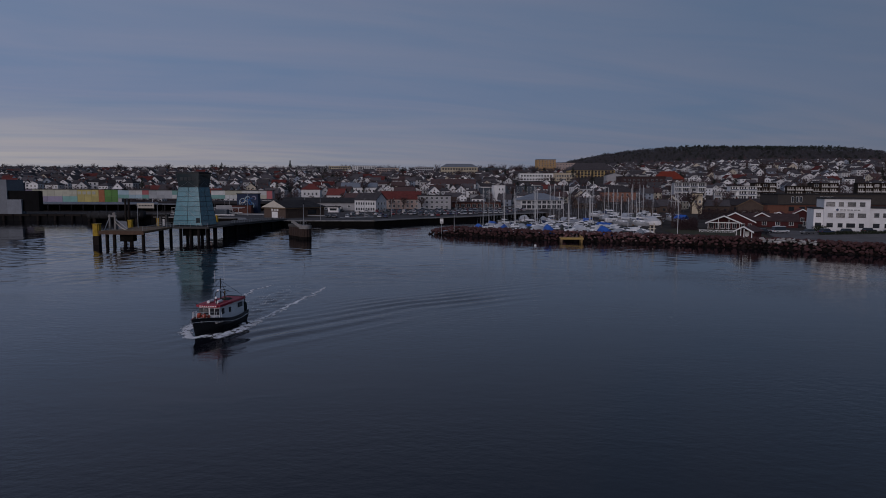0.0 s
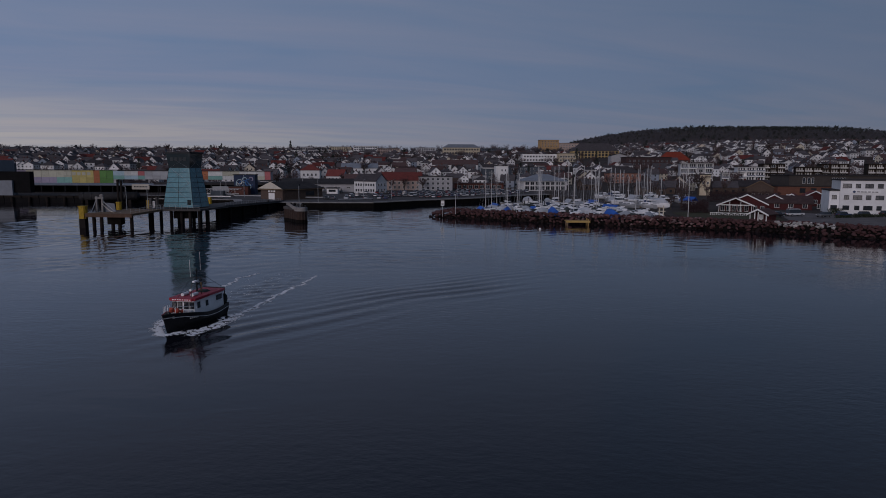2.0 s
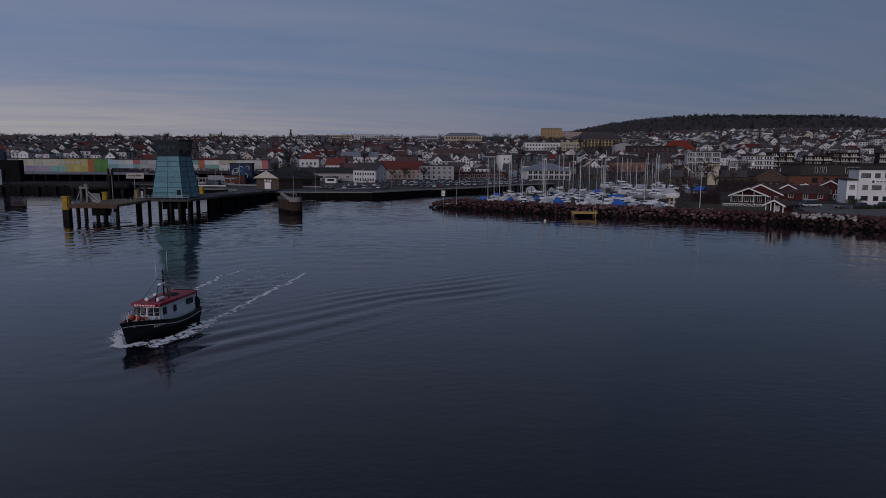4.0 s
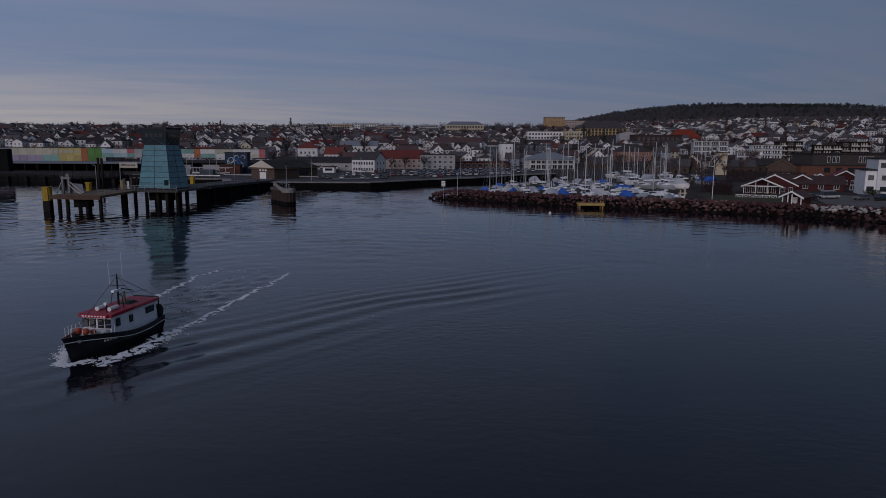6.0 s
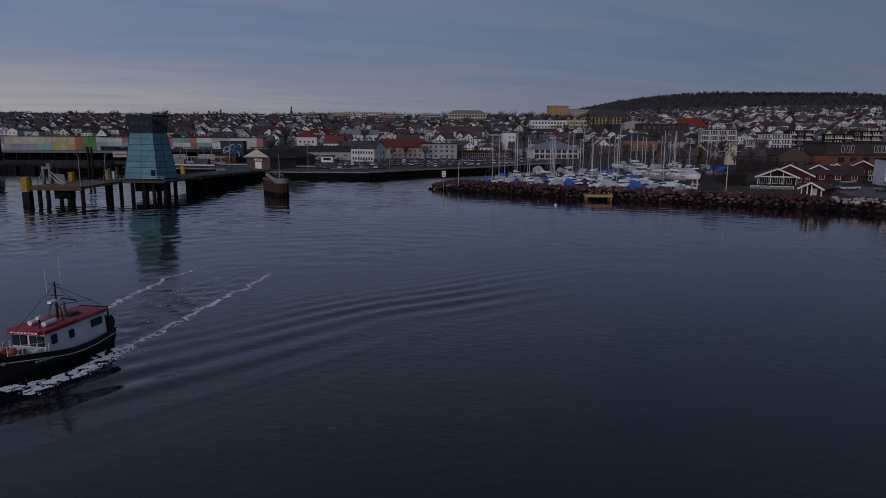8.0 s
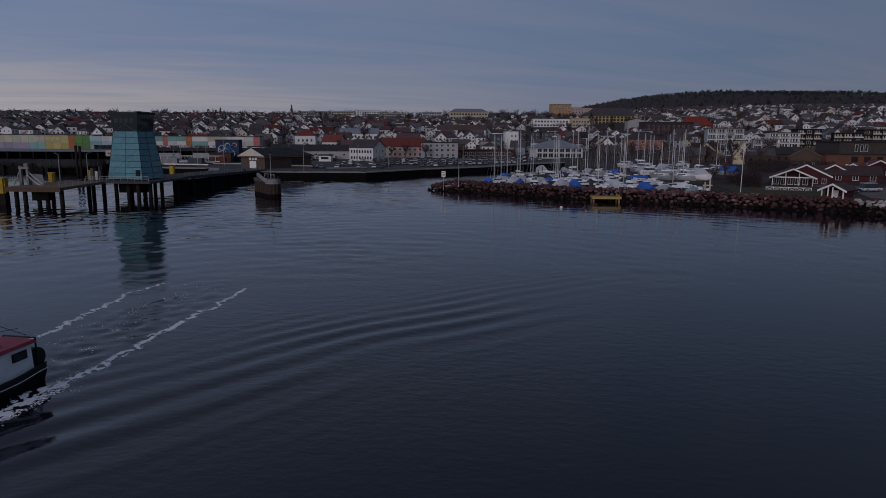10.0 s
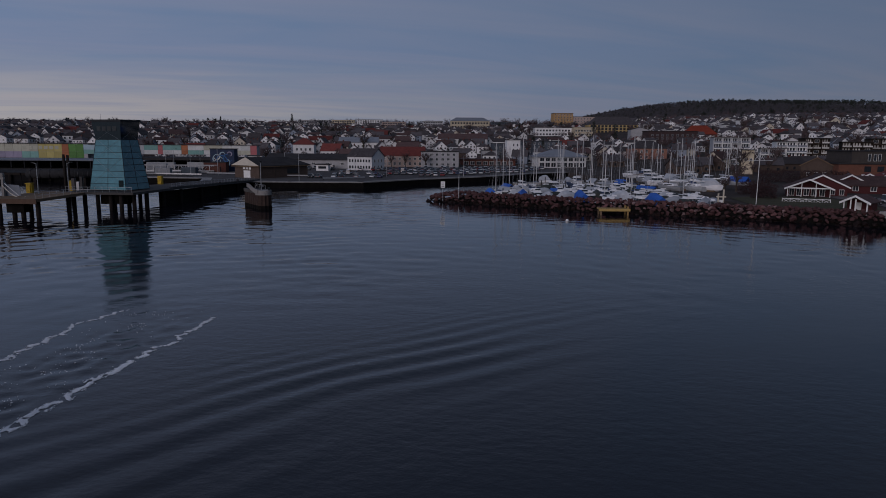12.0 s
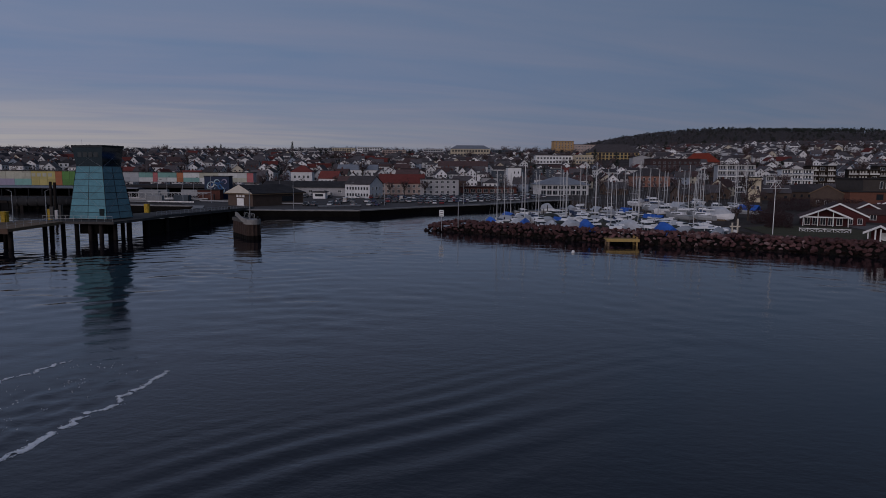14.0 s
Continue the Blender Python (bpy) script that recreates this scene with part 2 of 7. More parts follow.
def tube(bm, a, b, r, r2=None, sides=8, caps=True):
    a, b = Vector(a), Vector(b)
    turn = (b - a).to_track_quat("Z", "Y").to_matrix()
    rings = []
    for p, rad in ((a, r), (b, r if r2 is None else r2)):
        rings.append([bm.verts.new(p + turn @ Vector((rad * math.cos(2 * math.pi * i / sides), rad * math.sin(2 * math.pi * i / sides), 0))) for i in range(sides)])
    for i in range(sides):
        bm.faces.new((rings[0][i], rings[0][(i + 1) % sides], rings[1][(i + 1) % sides], rings[1][i]))
    if caps:
        bm.faces.new(rings[0][::-1]); bm.faces.new(rings[1])
    return bm


def plate(bm, pts, thick):
    """A flat polygon with thickness, drawn out along its own normal, backwards."""
    pts = [Vector(p) for p in pts]
    nrm = (pts[1] - pts[0]).cross(pts[2] - pts[0]).normalized()
    a = [bm.verts.new(p) for p in pts]
    b = [bm.verts.new(p - nrm * thick) for p in pts]
    bm.faces.new(a); bm.faces.new(b[::-1])
    for i in range(len(a)):
        j = (i + 1) % len(a)
        bm.faces.new((a[j], a[i], b[i], b[j]))
    return bm


def mesh_of(name, bm, material, smooth=False):
    me = bpy.data.meshes.new(name)
    bm.to_mesh(me)
    bm.free()
    for m in material if isinstance(material, (list, tuple)) else [material]:
        me.materials.append(m)
    if smooth:
        for p in me.polygons:
            p.use_smooth = True
    return me


def part(name, bm, material, parent, label="", m=None, smooth=False):
    me = bm if isinstance(bm, bpy.types.Mesh) else mesh_of(name, bm, material, smooth)
    ob = new(name, me)
    ob.parent = parent
    if m is not None:
        ob.matrix_basis = m
    if label:
        ob["label"] = label
    return ob


def thing(name, label, category, m=None, group="", kind=""):
    ob = new(name)
    ob.empty_display_size = 0.3
    if m is not None:
        ob.matrix_basis = m
    return tagged(ob, label, category, group, kind)


def solid(name, bm, material, label="", category="", kind="", group="", smooth=False, m=None):
    ob = new(name, mesh_of(name, bm, material, smooth))
    if m is not None:
        ob.matrix_basis = m
    return tagged(ob, label, category, group, kind)


def boxed(*a, **k):
    return box(bmesh.new(), *a, **k)


def step(v, a, b):
    t = min(1.0, max(0.0, (v - a) / (b - a)))
    return t * t * (3 - 2 * t)


# ---- the large structure ----
COAST = [(-900, 330), (-420, 330), (-240, 292), (-130, 290), (-100, 282), (-84, 280), (-78, 262), (-49, 260), (-25, 261), (-6, 283), (17, 303), (40, 335), (58, 350), (63, 300),
         (66, 179), (80, 170.5), (90, 162.5), (100, 153.5), (112, 142), (130, 126), (160, 110), (260, 70), (420, 20), (900, -160)]


def coast(x):
    for (x0, y0), (x1, y1) in zip(COAST, COAST[1:]):
        if x0 <= x <= x1:
            return y0 + (y1 - y0) * (x - x0) / (x1 - x0)
    return 300.0


def height(x, y):
    """Ground level: a flat waterfront, the town's slope and the wooded hill."""
    flat_z = 2.0 + 0.5 * step(x, 60, 70)
    far = y + 0.12 * abs(x)
    rise = 25.0 * step(far, 400, 1080) + 9.0 * step(far, 420, 620)
    east = 14.0 * step(x, 120, 420) * step(far, 330, 800)
    hill = 51.5 * step(x, 60, 570) * (1 - step(x, 815, 1060)) * step(y + 0.10 * x, 1000, 1560)
    wave_z = 2.5 * noise.noise(Vector((x * 0.006, y * 0.006, 3.1))) * step(far, 430, 560)
    return flat_z + rise + east + hill + wave_z


def ripple(x, y):
    """Height of the water: the boat's spreading wake and the churned lane between its foam lines."""
    across, along_ = 0.70 * x - 0.71 * y, 0.71 * x + 0.70 * y
    fade = (1.7 - 0.7 * step(along_, 30, 52)) * step(along_, 21, 36) * (1 - step(along_, 62, 98))
    warp = across - 0.004 * (along_ - 45) ** 2 + 0.9 * noise.noise(Vector((x * 0.07, y * 0.07, 0)))
    length_ = max(0.9, 1.5 + 0.15 * (warp + 72))
    crest = math.sin(2 * math.pi / 0.15 * math.log(length_) + 0.6 * noise.noise(Vector((x * 0.15, y * 0.15, 5))))
    uneven = 0.6 + 0.9 * noise.noise(Vector((x * 0.09, y * 0.12, 12)))
    big = math.exp(-((across + 63.5) / 6.5) ** 2) * 0.024 * length_ * crest * uneven
    fine = 0.0
    mid = -24.6 + 0.10 * (y - 62)
    lane = math.exp(-((x - mid) / 3.2) ** 4) * step(y, 68, 77) * (1 - step(y, 84, 112))
    churn = 0.15 * noise.noise(Vector((x * 0.9, y * 0.7, 2.0))) + 0.08 * noise.noise(Vector((x * 2.3, y * 1.9, 7.0)))
    # wash running out towards the pier: curved trains that cross each other
    reach = 2.1 * step(y, 92, 116) * (1 - 0.15 * step(y, 180, 191)) * (1 - 0.55 * step(x, -34, 2)) * (1 - step(x, 60, 92))
    if reach > 0.0:
        r1, r2 = math.hypot(x + 8, y - 84), math.hypot(x + 150, y - 70)
        gust = 0.55 + 0.9 * noise.noise(Vector((x * 0.05, y * 0.05, 21)))
        fine = 0.013 * math.sin(1.6 * r1 + 6.0 * noise.noise(Vector((x * 0.07, y * 0.07, 9)))) + 0.009 * math.sin(2.3 * r2 + 6.0 * noise.noise(Vector((x * 0.09, y * 0.09, 4))))
        fine += 0.062 * noise.noise(Vector((x * 0.22, y * 0.36, 14))) + 0.020 * noise.noise(Vector((x * 0.6, y * 0.8, 17)))
        fine *= max(0.15, gust) * reach
    small = 0.012 * noise.noise(Vector((x * 0.8, y * 1.1, 31))) * math.exp(-((across + 66) / 11) ** 2) * step(along_, 20, 36) * (1 - step(along_, 60, 90))
    small += 0.011 * math.sin(2 * math.pi / 1.6 * warp + 3.0 * noise.noise(Vector((x * 0.12, y * 0.12, 40)))) * math.exp(-((across + 58) / 6) ** 2) * fade * max(0.0, 0.4 + 1.2 * noise.noise(Vector((x * 0.08, y * 0.1, 44))))
    return big * fade + fine + small + churn * lane


gx = [-4500, -1800, -700, -300, -150] + [-118 + 0.6 * i for i in range(97)] + [-60 + 0.45 * i for i in range(190)] + [26 + 0.8 * i for i in range(84)] + [100, 120, 250, 700, 1800, 4500]
gy = [-1500, -400, -100, 0, 25, 38] + [46 + 0.45 * i for i in range(165)] + [120.3 + 0.6 * i for i in range(120)] + [193 + 0.9 * i for i in range(55)] + [260, 300, 600, 1500, 4500]
verts = [(x, y, ripple(x, y) if -118 < x < 93 and 46 < y < 241.5 else 0.0) for x in gx for y in gy]
n = len(gy)
faces = [(i * n + j, (i + 1) * n + j, (i + 1) * n + j + 1, i * n + j + 1) for i in range(len(gx) - 1) for j in range(n - 1)]
sea = bpy.data.meshes.new("water")
sea.from_pydata(verts, [], faces)
sea.materials.append(WATER)
for p in sea.polygons:
    p.use_smooth = True
tagged(new("water", sea), "dark calm harbour water crossed by a spreading wake", "water", "", "structure")

land = bmesh.new()
xs = sorted(set([x for x, _ in COAST] + list(range(-900, 901, 20)) + [62, 62.9, 63.1, 65, 66.2]))
outs = [0, 4, 10, 20, 35, 55, 80, 110, 145, 185, 230, 280, 335, 395, 460, 530, 605, 685, 770, 860, 955, 1060, 1180, 1320, 1480, 1660, 1900, 2300, 3000]
grid = []
for x in xs:
    y0, column = coast(x), []
    column.append(land.verts.new((x, y0, -2.5)))
    for s in outs:
        wide = x * (1 + 1.6 * max(0.0, s - 300) / 2700)
        column.append(land.verts.new((wide, y0 + (s if s < 2000 else s + 0), height(wide, y0 + s) if s else height(x, y0))))
    grid.append(column)
for a, b in zip(grid, grid[1:]):
    for i in range(len(a) - 1):
        land.faces.new((a[i], b[i], b[i + 1], a[i + 1]))
solid("ground", land, GROUND, "brown winter ground rising from the quay to the hill", "ground", "structure", smooth=False)
# ---- buildings ----
def window_meshes(w, h, frame_mat):
    """A frame of four bars with a sill, and its pane, centred on x with its foot at z = 0 and its face towards -y."""
    b = bmesh.new()
    t = 0.09
    box(b, -w / 2 - t, -w / 2, -0.07, 0.05, 0, h); box(b, w / 2, w / 2 + t, -0.07, 0.05, 0, h)
    box(b, -w / 2 - t, w / 2 + t, -0.07, 0.05, h, h + t); box(b, -w / 2 - t - 0.04, w / 2 + t + 0.04, -0.12, 0.05, -t, 0)
    if w > 1.0:
        box(b, -0.035, 0.035, -0.05, 0.05, 0, h)
    f = mesh_of("window", b, frame_mat)
    p = mesh_of("pane", boxed(-w / 2, w / 2, -0.015, 0.03, 0, h), WINDOW)
    return f, p


WINDOWS = {}


def add_window(parent, w, h, m, frame_mat):
    key = (round(w, 2), round(h, 2), frame_mat.name)
    if key not in WINDOWS:
        WINDOWS[key] = window_meshes(w, h, frame_mat)
    f, p = WINDOWS[key]
    ob = part("window", f, None, parent, m=m)
    part("pane", p, None, ob)
    return ob


def roof_mesh(kind, w, d, h, rise, over):
    """A roof of real thickness over a w x d plan with its eaves at height h."""
    b = bmesh.new()
    x0, x1, y0, y1, t = -over, w + over, -over, d + over, 0.22
    if kind == "flat":
        box(b, x0, x1, y0, y1, h, h + 0.35)
    elif kind == "gable_x":        # ridge along x
        ym, z0, z1 = d / 2, h - over * rise / (d / 2), h + rise
        plate(b, [(x0, y0, z0 + t), (x1, y0, z0 + t), (x1, ym, z1 + t), (x0, ym, z1 + t)], t)
        plate(b, [(x1, y1, z0 + t), (x0, y1, z0 + t), (x0, ym, z1 + t), (x1, ym, z1 + t)], t)
    elif kind == "gable_y":
        xm, z0, z1 = w / 2, h - over * rise / (w / 2), h + rise
        plate(b, [(x0, y1, z0 + t), (x0, y0, z0 + t), (xm, y0, z1 + t), (xm, y1, z1 + t)], t)
        plate(b, [(x1, y0, z0 + t), (x1, y1, z0 + t), (xm, y1, z1 + t), (xm, y0, z1 + t)], t)
    elif kind == "hip":
        inset = min(w, d) / 2 + over
        z0, z1 = h, h + rise
        c = [(x0, y0, z0), (x1, y0, z0), (x1, y1, z0), (x0, y1, z0)]
        if w >= d:
            r = [(x0 + inset, d / 2, z1), (x1 - inset, d / 2, z1)]
            faces = [(c[0], c[1], r[1], r[0]), (c[1], c[2], r[1]), (c[2], c[3], r[0], r[1]), (c[3], c[0], r[0])]
        else:
            r = [(w / 2, y0 + inset, z1), (w / 2, y1 - inset, z1)]
            faces = [(c[0], c[1], r[0]), (c[1], c[2], r[1], r[0]), (c[2], c[3], r[1]), (c[3], c[0], r[0], r[1])]
        for f in faces:
            b.faces.new([b.verts.new(p) for p in f])
        box(b, x0, x1, y0, y1, z0 - 0.25, z0 - 0.003)
    return b


def wall_mesh(kind, w, d, h, rise, foot=2.5):
    b = bmesh.new()
    box(b, 0, w, 0, d, -foot, h)
    if kind == "gable_x":
        for x, s in ((0.0, 1), (w - 0.25, 1)):
            plate(b, [(x + 0.25, 0, h), (x + 0.25, d, h), (x + 0.25, d / 2, h + rise)], 0.25)
    elif kind == "gable_y":
        for y in (0.0, d - 0.25):
            plate(b, [(0, y, h), (w, y, h), (w / 2, y, h + rise)], 0.25)
            
    return b


def building(name, label, category, x, y, z, yaw, w, d, h, kind, rise, wall, roof, rows=(), side=(), over=0.4, frame_mat=None, chimneys=(), group="", right=True):
    """A house: walls, roof, chimneys and windows. rows: (sill height, window height, width, how many, from, to) along the front; side: the same along both ends."""
    frame_mat = frame_mat or WHITE
    ob = thing(name, label, category, pose(x, y, z, 0, 0, yaw), group)
    part("wall", wall_mesh(kind, w, d, h, rise), wall, ob)
    part("roof", roof_mesh(kind, w, d, h, rise, over), roof, ob)
    for cx, cy, cz in chimneys:
        b = boxed(cx - 0.4, cx + 0.4, cy - 0.35, cy + 0.35, h, cz)
        box(b, cx - 0.5, cx + 0.5, cy - 0.45, cy + 0.45, cz, cz + 0.15)
        part("chimney", b, BRICK, ob)
    for z0, wh, ww, n, a, c in rows:
        for i in range(n):
            add_window(ob, ww, wh, pose(a + (c - a) * (i + 0.5) / n, 0, z0), frame_mat)
    for z0, wh, ww, n, a, c in side:
        for i in range(n):
            s = a + (c - a) * (i + 0.5) / n
            add_window(ob, ww, wh, pose(0, d - s, z0, 0, 0, -90), frame_mat)
            if right:
                add_window(ob, ww, wh, pose(w, s, z0, 0, 0, 90), frame_mat)
    return ob


BRICK = mat("red_brick", (0.12, 0.048, 0.038), 0.9, 0.2, 0.6, 0.4, stain=0.2)
TILE_RED = lapped("red_roof_tile", (0.17, 0.050, 0.044), 0.35, "X", 0.6, apart=0.3, rough=0.8, vary=0.2, size=1.5, stain=0.25, specular=0.06)
TILE_DARK = lapped("dark_roof_tile", (0.088, 0.080, 0.084), 0.35, "X", 0.6, apart=0.5, rough=0.75, vary=0.25, size=1.5, stain=0.3, specular=0.06)
TILE_BROWN = lapped("brown_roof_tile", (0.098, 0.064, 0.062), 0.35, "X", 0.6, apart=0.35, rough=0.8, vary=0.2, size=1.5, stain=0.3, specular=0.06)
SHEET_GREY = lapped("grey_sheet_roof", (0.20, 0.22, 0.25), 0.5, "X", 0.5, rough=0.6, vary=0.15, size=3.0, stain=0.2)
FELT = mat("roof_felt", (0.050, 0.048, 0.050), 0.9, 0.25, 3.0, 0.2, stain=0.3, specular=0.05)
BOARD_WHITE = lapped("white_boards", (0.72, 0.72, 0.715), 0.16, "Z", 0.5, rough=0.65, vary=0.1, size=2.0, stain=0.16, apart=0.25)
BOARD_CREAM = lapped("cream_boards", (0.55, 0.50, 0.40), 0.16, "Z", 0.5, rough=0.65, vary=0.1, size=2.0, stain=0.12)
BOARD_RED = lapped("falu_red_boards", (0.068, 0.017, 0.018), 0.16, "X", 0.6, rough=0.75, vary=0.15, size=1.5, stain=0.2)
BOARD_BROWN = lapped("dark_brown_boards", (0.098, 0.070, 0.056), 0.16, "X", 0.6, rough=0.8, vary=0.2, size=1.5, stain=0.2)
BOARD_BLUE = lapped("grey_blue_boards", (0.26, 0.30, 0.36), 0.16, "Z", 0.5, rough=0.65, vary=0.1, size=2.0, stain=0.12)
RENDER_WHITE = mat("white_render", (0.76, 0.76, 0.75), 0.8, 0.07, 2.5, 0.1, stain=0.15)
# white render greyed to carry the partial shade on the harbour office
RENDER_SHADED = mat("shaded_white_render", (0.56, 0.555, 0.55), 0.8, 0.08, 2.5, 0.1, stain=0.18)
RENDER_CREAM = mat("cream_render", (0.52, 0.45, 0.33), 0.85, 0.08, 2.5, 0.1, stain=0.18)
RENDER_PINK = mat("pinkish_render", (0.42, 0.33, 0.29), 0.85, 0.08, 2.5, 0.1, stain=0.18)
RENDER_GREY = mat("grey_render", (0.40, 0.40, 0.41), 0.85, 0.1, 2.5, 0.1, stain=0.18)
RENDER_DARK = mat("blue_grey_panel", (0.075, 0.09, 0.11), 0.7, 0.12, 2.5, 0.1, stain=0.15)
RENDER_BLIND = mat("dim_blind", (0.045, 0.052, 0.055), 0.7, 0.1, 1.0, 0.0)
RENDER_SALMON = mat("salmon_render", (0.31, 0.155, 0.112), 0.85, 0.15, 1.2, 0.2, stain=0.2)
BRICK_DARK = mat("dark_plum_brick", (0.062, 0.040, 0.040), 0.9, 0.2, 0.8, 0.3, stain=0.2)
RENDER_OCHRE = mat("ochre_render", (0.40, 0.255, 0.125), 0.85, 0.12, 2.5, 0.1, stain=0.2)
RENDER_YELLOW = mat("yellow_render", (0.42, 0.31, 0.14), 0.85, 0.1, 2.5, 0.1, stain=0.18)
RENDER_ORANGE = mat("orange_brick", (0.19, 0.085, 0.058), 0.85, 0.15, 1.0, 0.3, stain=0.18)
PALE_METAL = lapped("pale_metal_roof", (0.60, 0.55, 0.46), 0.5, "X", 0.4, rough=0.5, vary=0.1, size=2.0, stain=0.12)

# waterfront, west to east
building("warehouse", "long low pale warehouse with a dark flat-pitched roof", "warehouse", -88, 376, 2, -4, 44, 16, 4.6, "gable_x", 2.4, RENDER_GREY, FELT,
         rows=[(1.9, 1.0, 1.6, 5, 6, 42)], over=1.0)
building("white_office", "white boarded two-storey building with a dark gable roof", "office building", -44.5, 357, 2, -27, 13.6, 10.8, 6.4, "gable_x", 3.6, BOARD_WHITE, TILE_DARK,
         rows=[(0.9, 1.3, 0.9, 8, 0.6, 13), (3.8, 1.3, 0.9, 8, 0.6, 13)], side=[(0.9, 1.3, 0.9, 3, 1, 9.8), (3.8, 1.3, 0.9, 3, 1, 9.8)])
building("red_roofed_hall", "pinkish rendered hall with a red tiled roof", "hall", -34, 404, 2, 0, 24, 13, 6.0, "gable_x", 4.6, RENDER_PINK, TILE_RED,
         rows=[(1.0, 1.5, 1.1, 8, 1, 23), (3.8, 1.2, 1.1, 8, 1, 23)], chimneys=[(6, 6, 11.5)])
building("grey_office_block", "pale grey flat-roofed office block of three storeys", "office block", -11.5, 398, 2, 2, 20, 14, 8.2, "flat", 0, RENDER_GREY, FELT,
         rows=[(0.9, 1.3, 1.3, 6, 1, 19), (3.6, 1.3, 1.3, 6, 1, 19), (6.2, 1.2, 1.3, 6, 1, 19)], side=[(3.6, 1.2, 1.2, 4, 1, 13)])
building("hip_roofed_villa", "white two-storey harbour office with a grey hipped roof", "office building", 51, 400, 2, 3, 26, 19, 6.0, "hip", 3.9, RENDER_SHADED, SHEET_GREY,
         rows=[(0.6, 2.2, 2.4, 8, 0.6, 25.4), (3.6, 1.7, 2.2, 8, 0.6, 25.4)], side=[(0.9, 1.6, 1.3, 5, 1, 18), (3.9, 1.6, 1.3, 5, 1, 18)], over=0.9)
kiosk = thing("quay_kiosk", "small white kiosk with a dark flat roof on the car park", "kiosk", pose(-57.0, 345, 2.05, 0, 0, -4))
part("wall", boxed(0, 5.6, 0, 4.0, 0, 2.7), RENDER_WHITE, kiosk)
part("roof", boxed(-0.5, 6.1, -0.5, 4.5, 2.7, 3.15), FELT, kiosk)
part("hatch", boxed(1.0, 4.6, -0.06, 0.05, 1.0, 2.1), WINDOW, kiosk)
# ---- quay, pier and tower ----
quay = thing("quay", "concrete quay edge with a dark weedy wall", "quay", kind="structure")
line = [(x, y) for x, y in COAST if -130 <= x <= 58]
for (x0, y0), (x1, y1) in zip(line, line[1:]):
    n = math.hypot(x1 - x0, y1 - y0)
    m = pose(x0, y0, 0, 0, 0, math.degrees(math.atan2(y1 - y0, x1 - x0)))
    part("quay_wall", boxed(-0.3, n + 0.3, -0.5, 0.6, -2.5, 1.8), DARKWALL, quay, m=m)
    part("coping", boxed(-0.35, n + 0.35, -0.7, 2.6, 1.8, 2.14), CONCRETE, quay, m=m)

# glass control tower on its piled deck
TX, TY, TYAW = -66.8, 187.2, 165.2      # the corner nearest the water, and the way of its broad face
TW, TD = 9.5, 7.5
tower_m = pose(TX, TY, 0, 0, 0, TYAW - 180) @ Matrix.Translation((-TW / 2, TD / 2, 0))
tower = thing("control_tower", "teal glass ferry control tower with a dark flared top", "tower", tower_m)


def ring(z):
    """Half width and half depth of the tower at a height."""
    s = 1.0 - 0.31 * (z - 4.2) / 10.9 if z < 15.1 else 0.69 + 0.10 * (z - 15.1) / 4.3
    return TW / 2 * s, TD / 2 * s


LEVELS = [4.25 + 10.85 * i / 8 for i in range(9)]
for i in range(8):
    z0, z1 = LEVELS[i] + 0.03, LEVELS[i + 1] - 0.03
    for j in range(2):
        for side in range(4):
            (w0, d0), (w1, d1) = ring(z0), ring(z1)
            c0 = [(-w0, -d0), (w0, -d0), (w0, d0), (-w0, d0)]
            c1 = [(-w1, -d1), (w1, -d1), (w1, d1), (-w1, d1)]
            a0, b0, a1, b1 = (Vector((*c, z)) for c, z in ((c0[side], z0), (c0[(side + 1) % 4], z0), (c1[side], z1), (c1[(side + 1) % 4], z1)))
            e0, e1 = j / 2 + 0.006, (j + 1) / 2 - 0.006
            q = [a0.lerp(b0, e0), a0.lerp(b0, e1), a1.lerp(b1, e1), a1.lerp(b1, e0)]
            part("glass_pane", plate(bmesh.new(), q, 0.04), TEAL, tower)
core = bmesh.new()
for z0, z1 in zip(LEVELS, LEVELS[1:]):
    w, d = ring(z0)
    box(core, -w + 0.35, w - 0.35, -d + 0.35, d - 0.35, z0, z1 + 0.001, top=(ring(z1)[0] / w, ring(z1)[1] / d))
part("core", core, RENDER_DARK, tower)
for side in range(4):
    b = bmesh.new()
    for zz in LEVELS:
        w, d = ring(zz)
        c = [(-w, -d), (w, -d), (w, d), (-w, d)]
        tube(b, (*c[side], zz), (*c[(side + 1) % 4], zz), 0.055, sides=5)
    for e in (0, 0.5):
        p = []
        for zz in (LEVELS[0], LEVELS[-1]):
            w, d = ring(zz)
            c = [(-w, -d), (w, -d), (w, d), (-w, d)]
            p.append(Vector((*c[side], zz)).lerp(Vector((*c[(side + 1) % 4], zz)), e))
        tube(b, p[0], p[1], 0.06, sides=5)
    part("mullion", b, STEEL, tower)
head = bmesh.new()
(w0, d0), (w1, d1) = ring(15.12), ring(19.4)
box(head, -w0, w0, -d0, d0, 15.12, 18.95, top=(w1 / w0, d1 / d0))
part("cabin", head, DARKGLASS, tower, "dark tinted glass cabin")
part("roof", boxed(-w1 - 0.12, w1 + 0.12, -d1 - 0.12, d1 + 0.12, 18.95, 19.4), STEEL, tower)


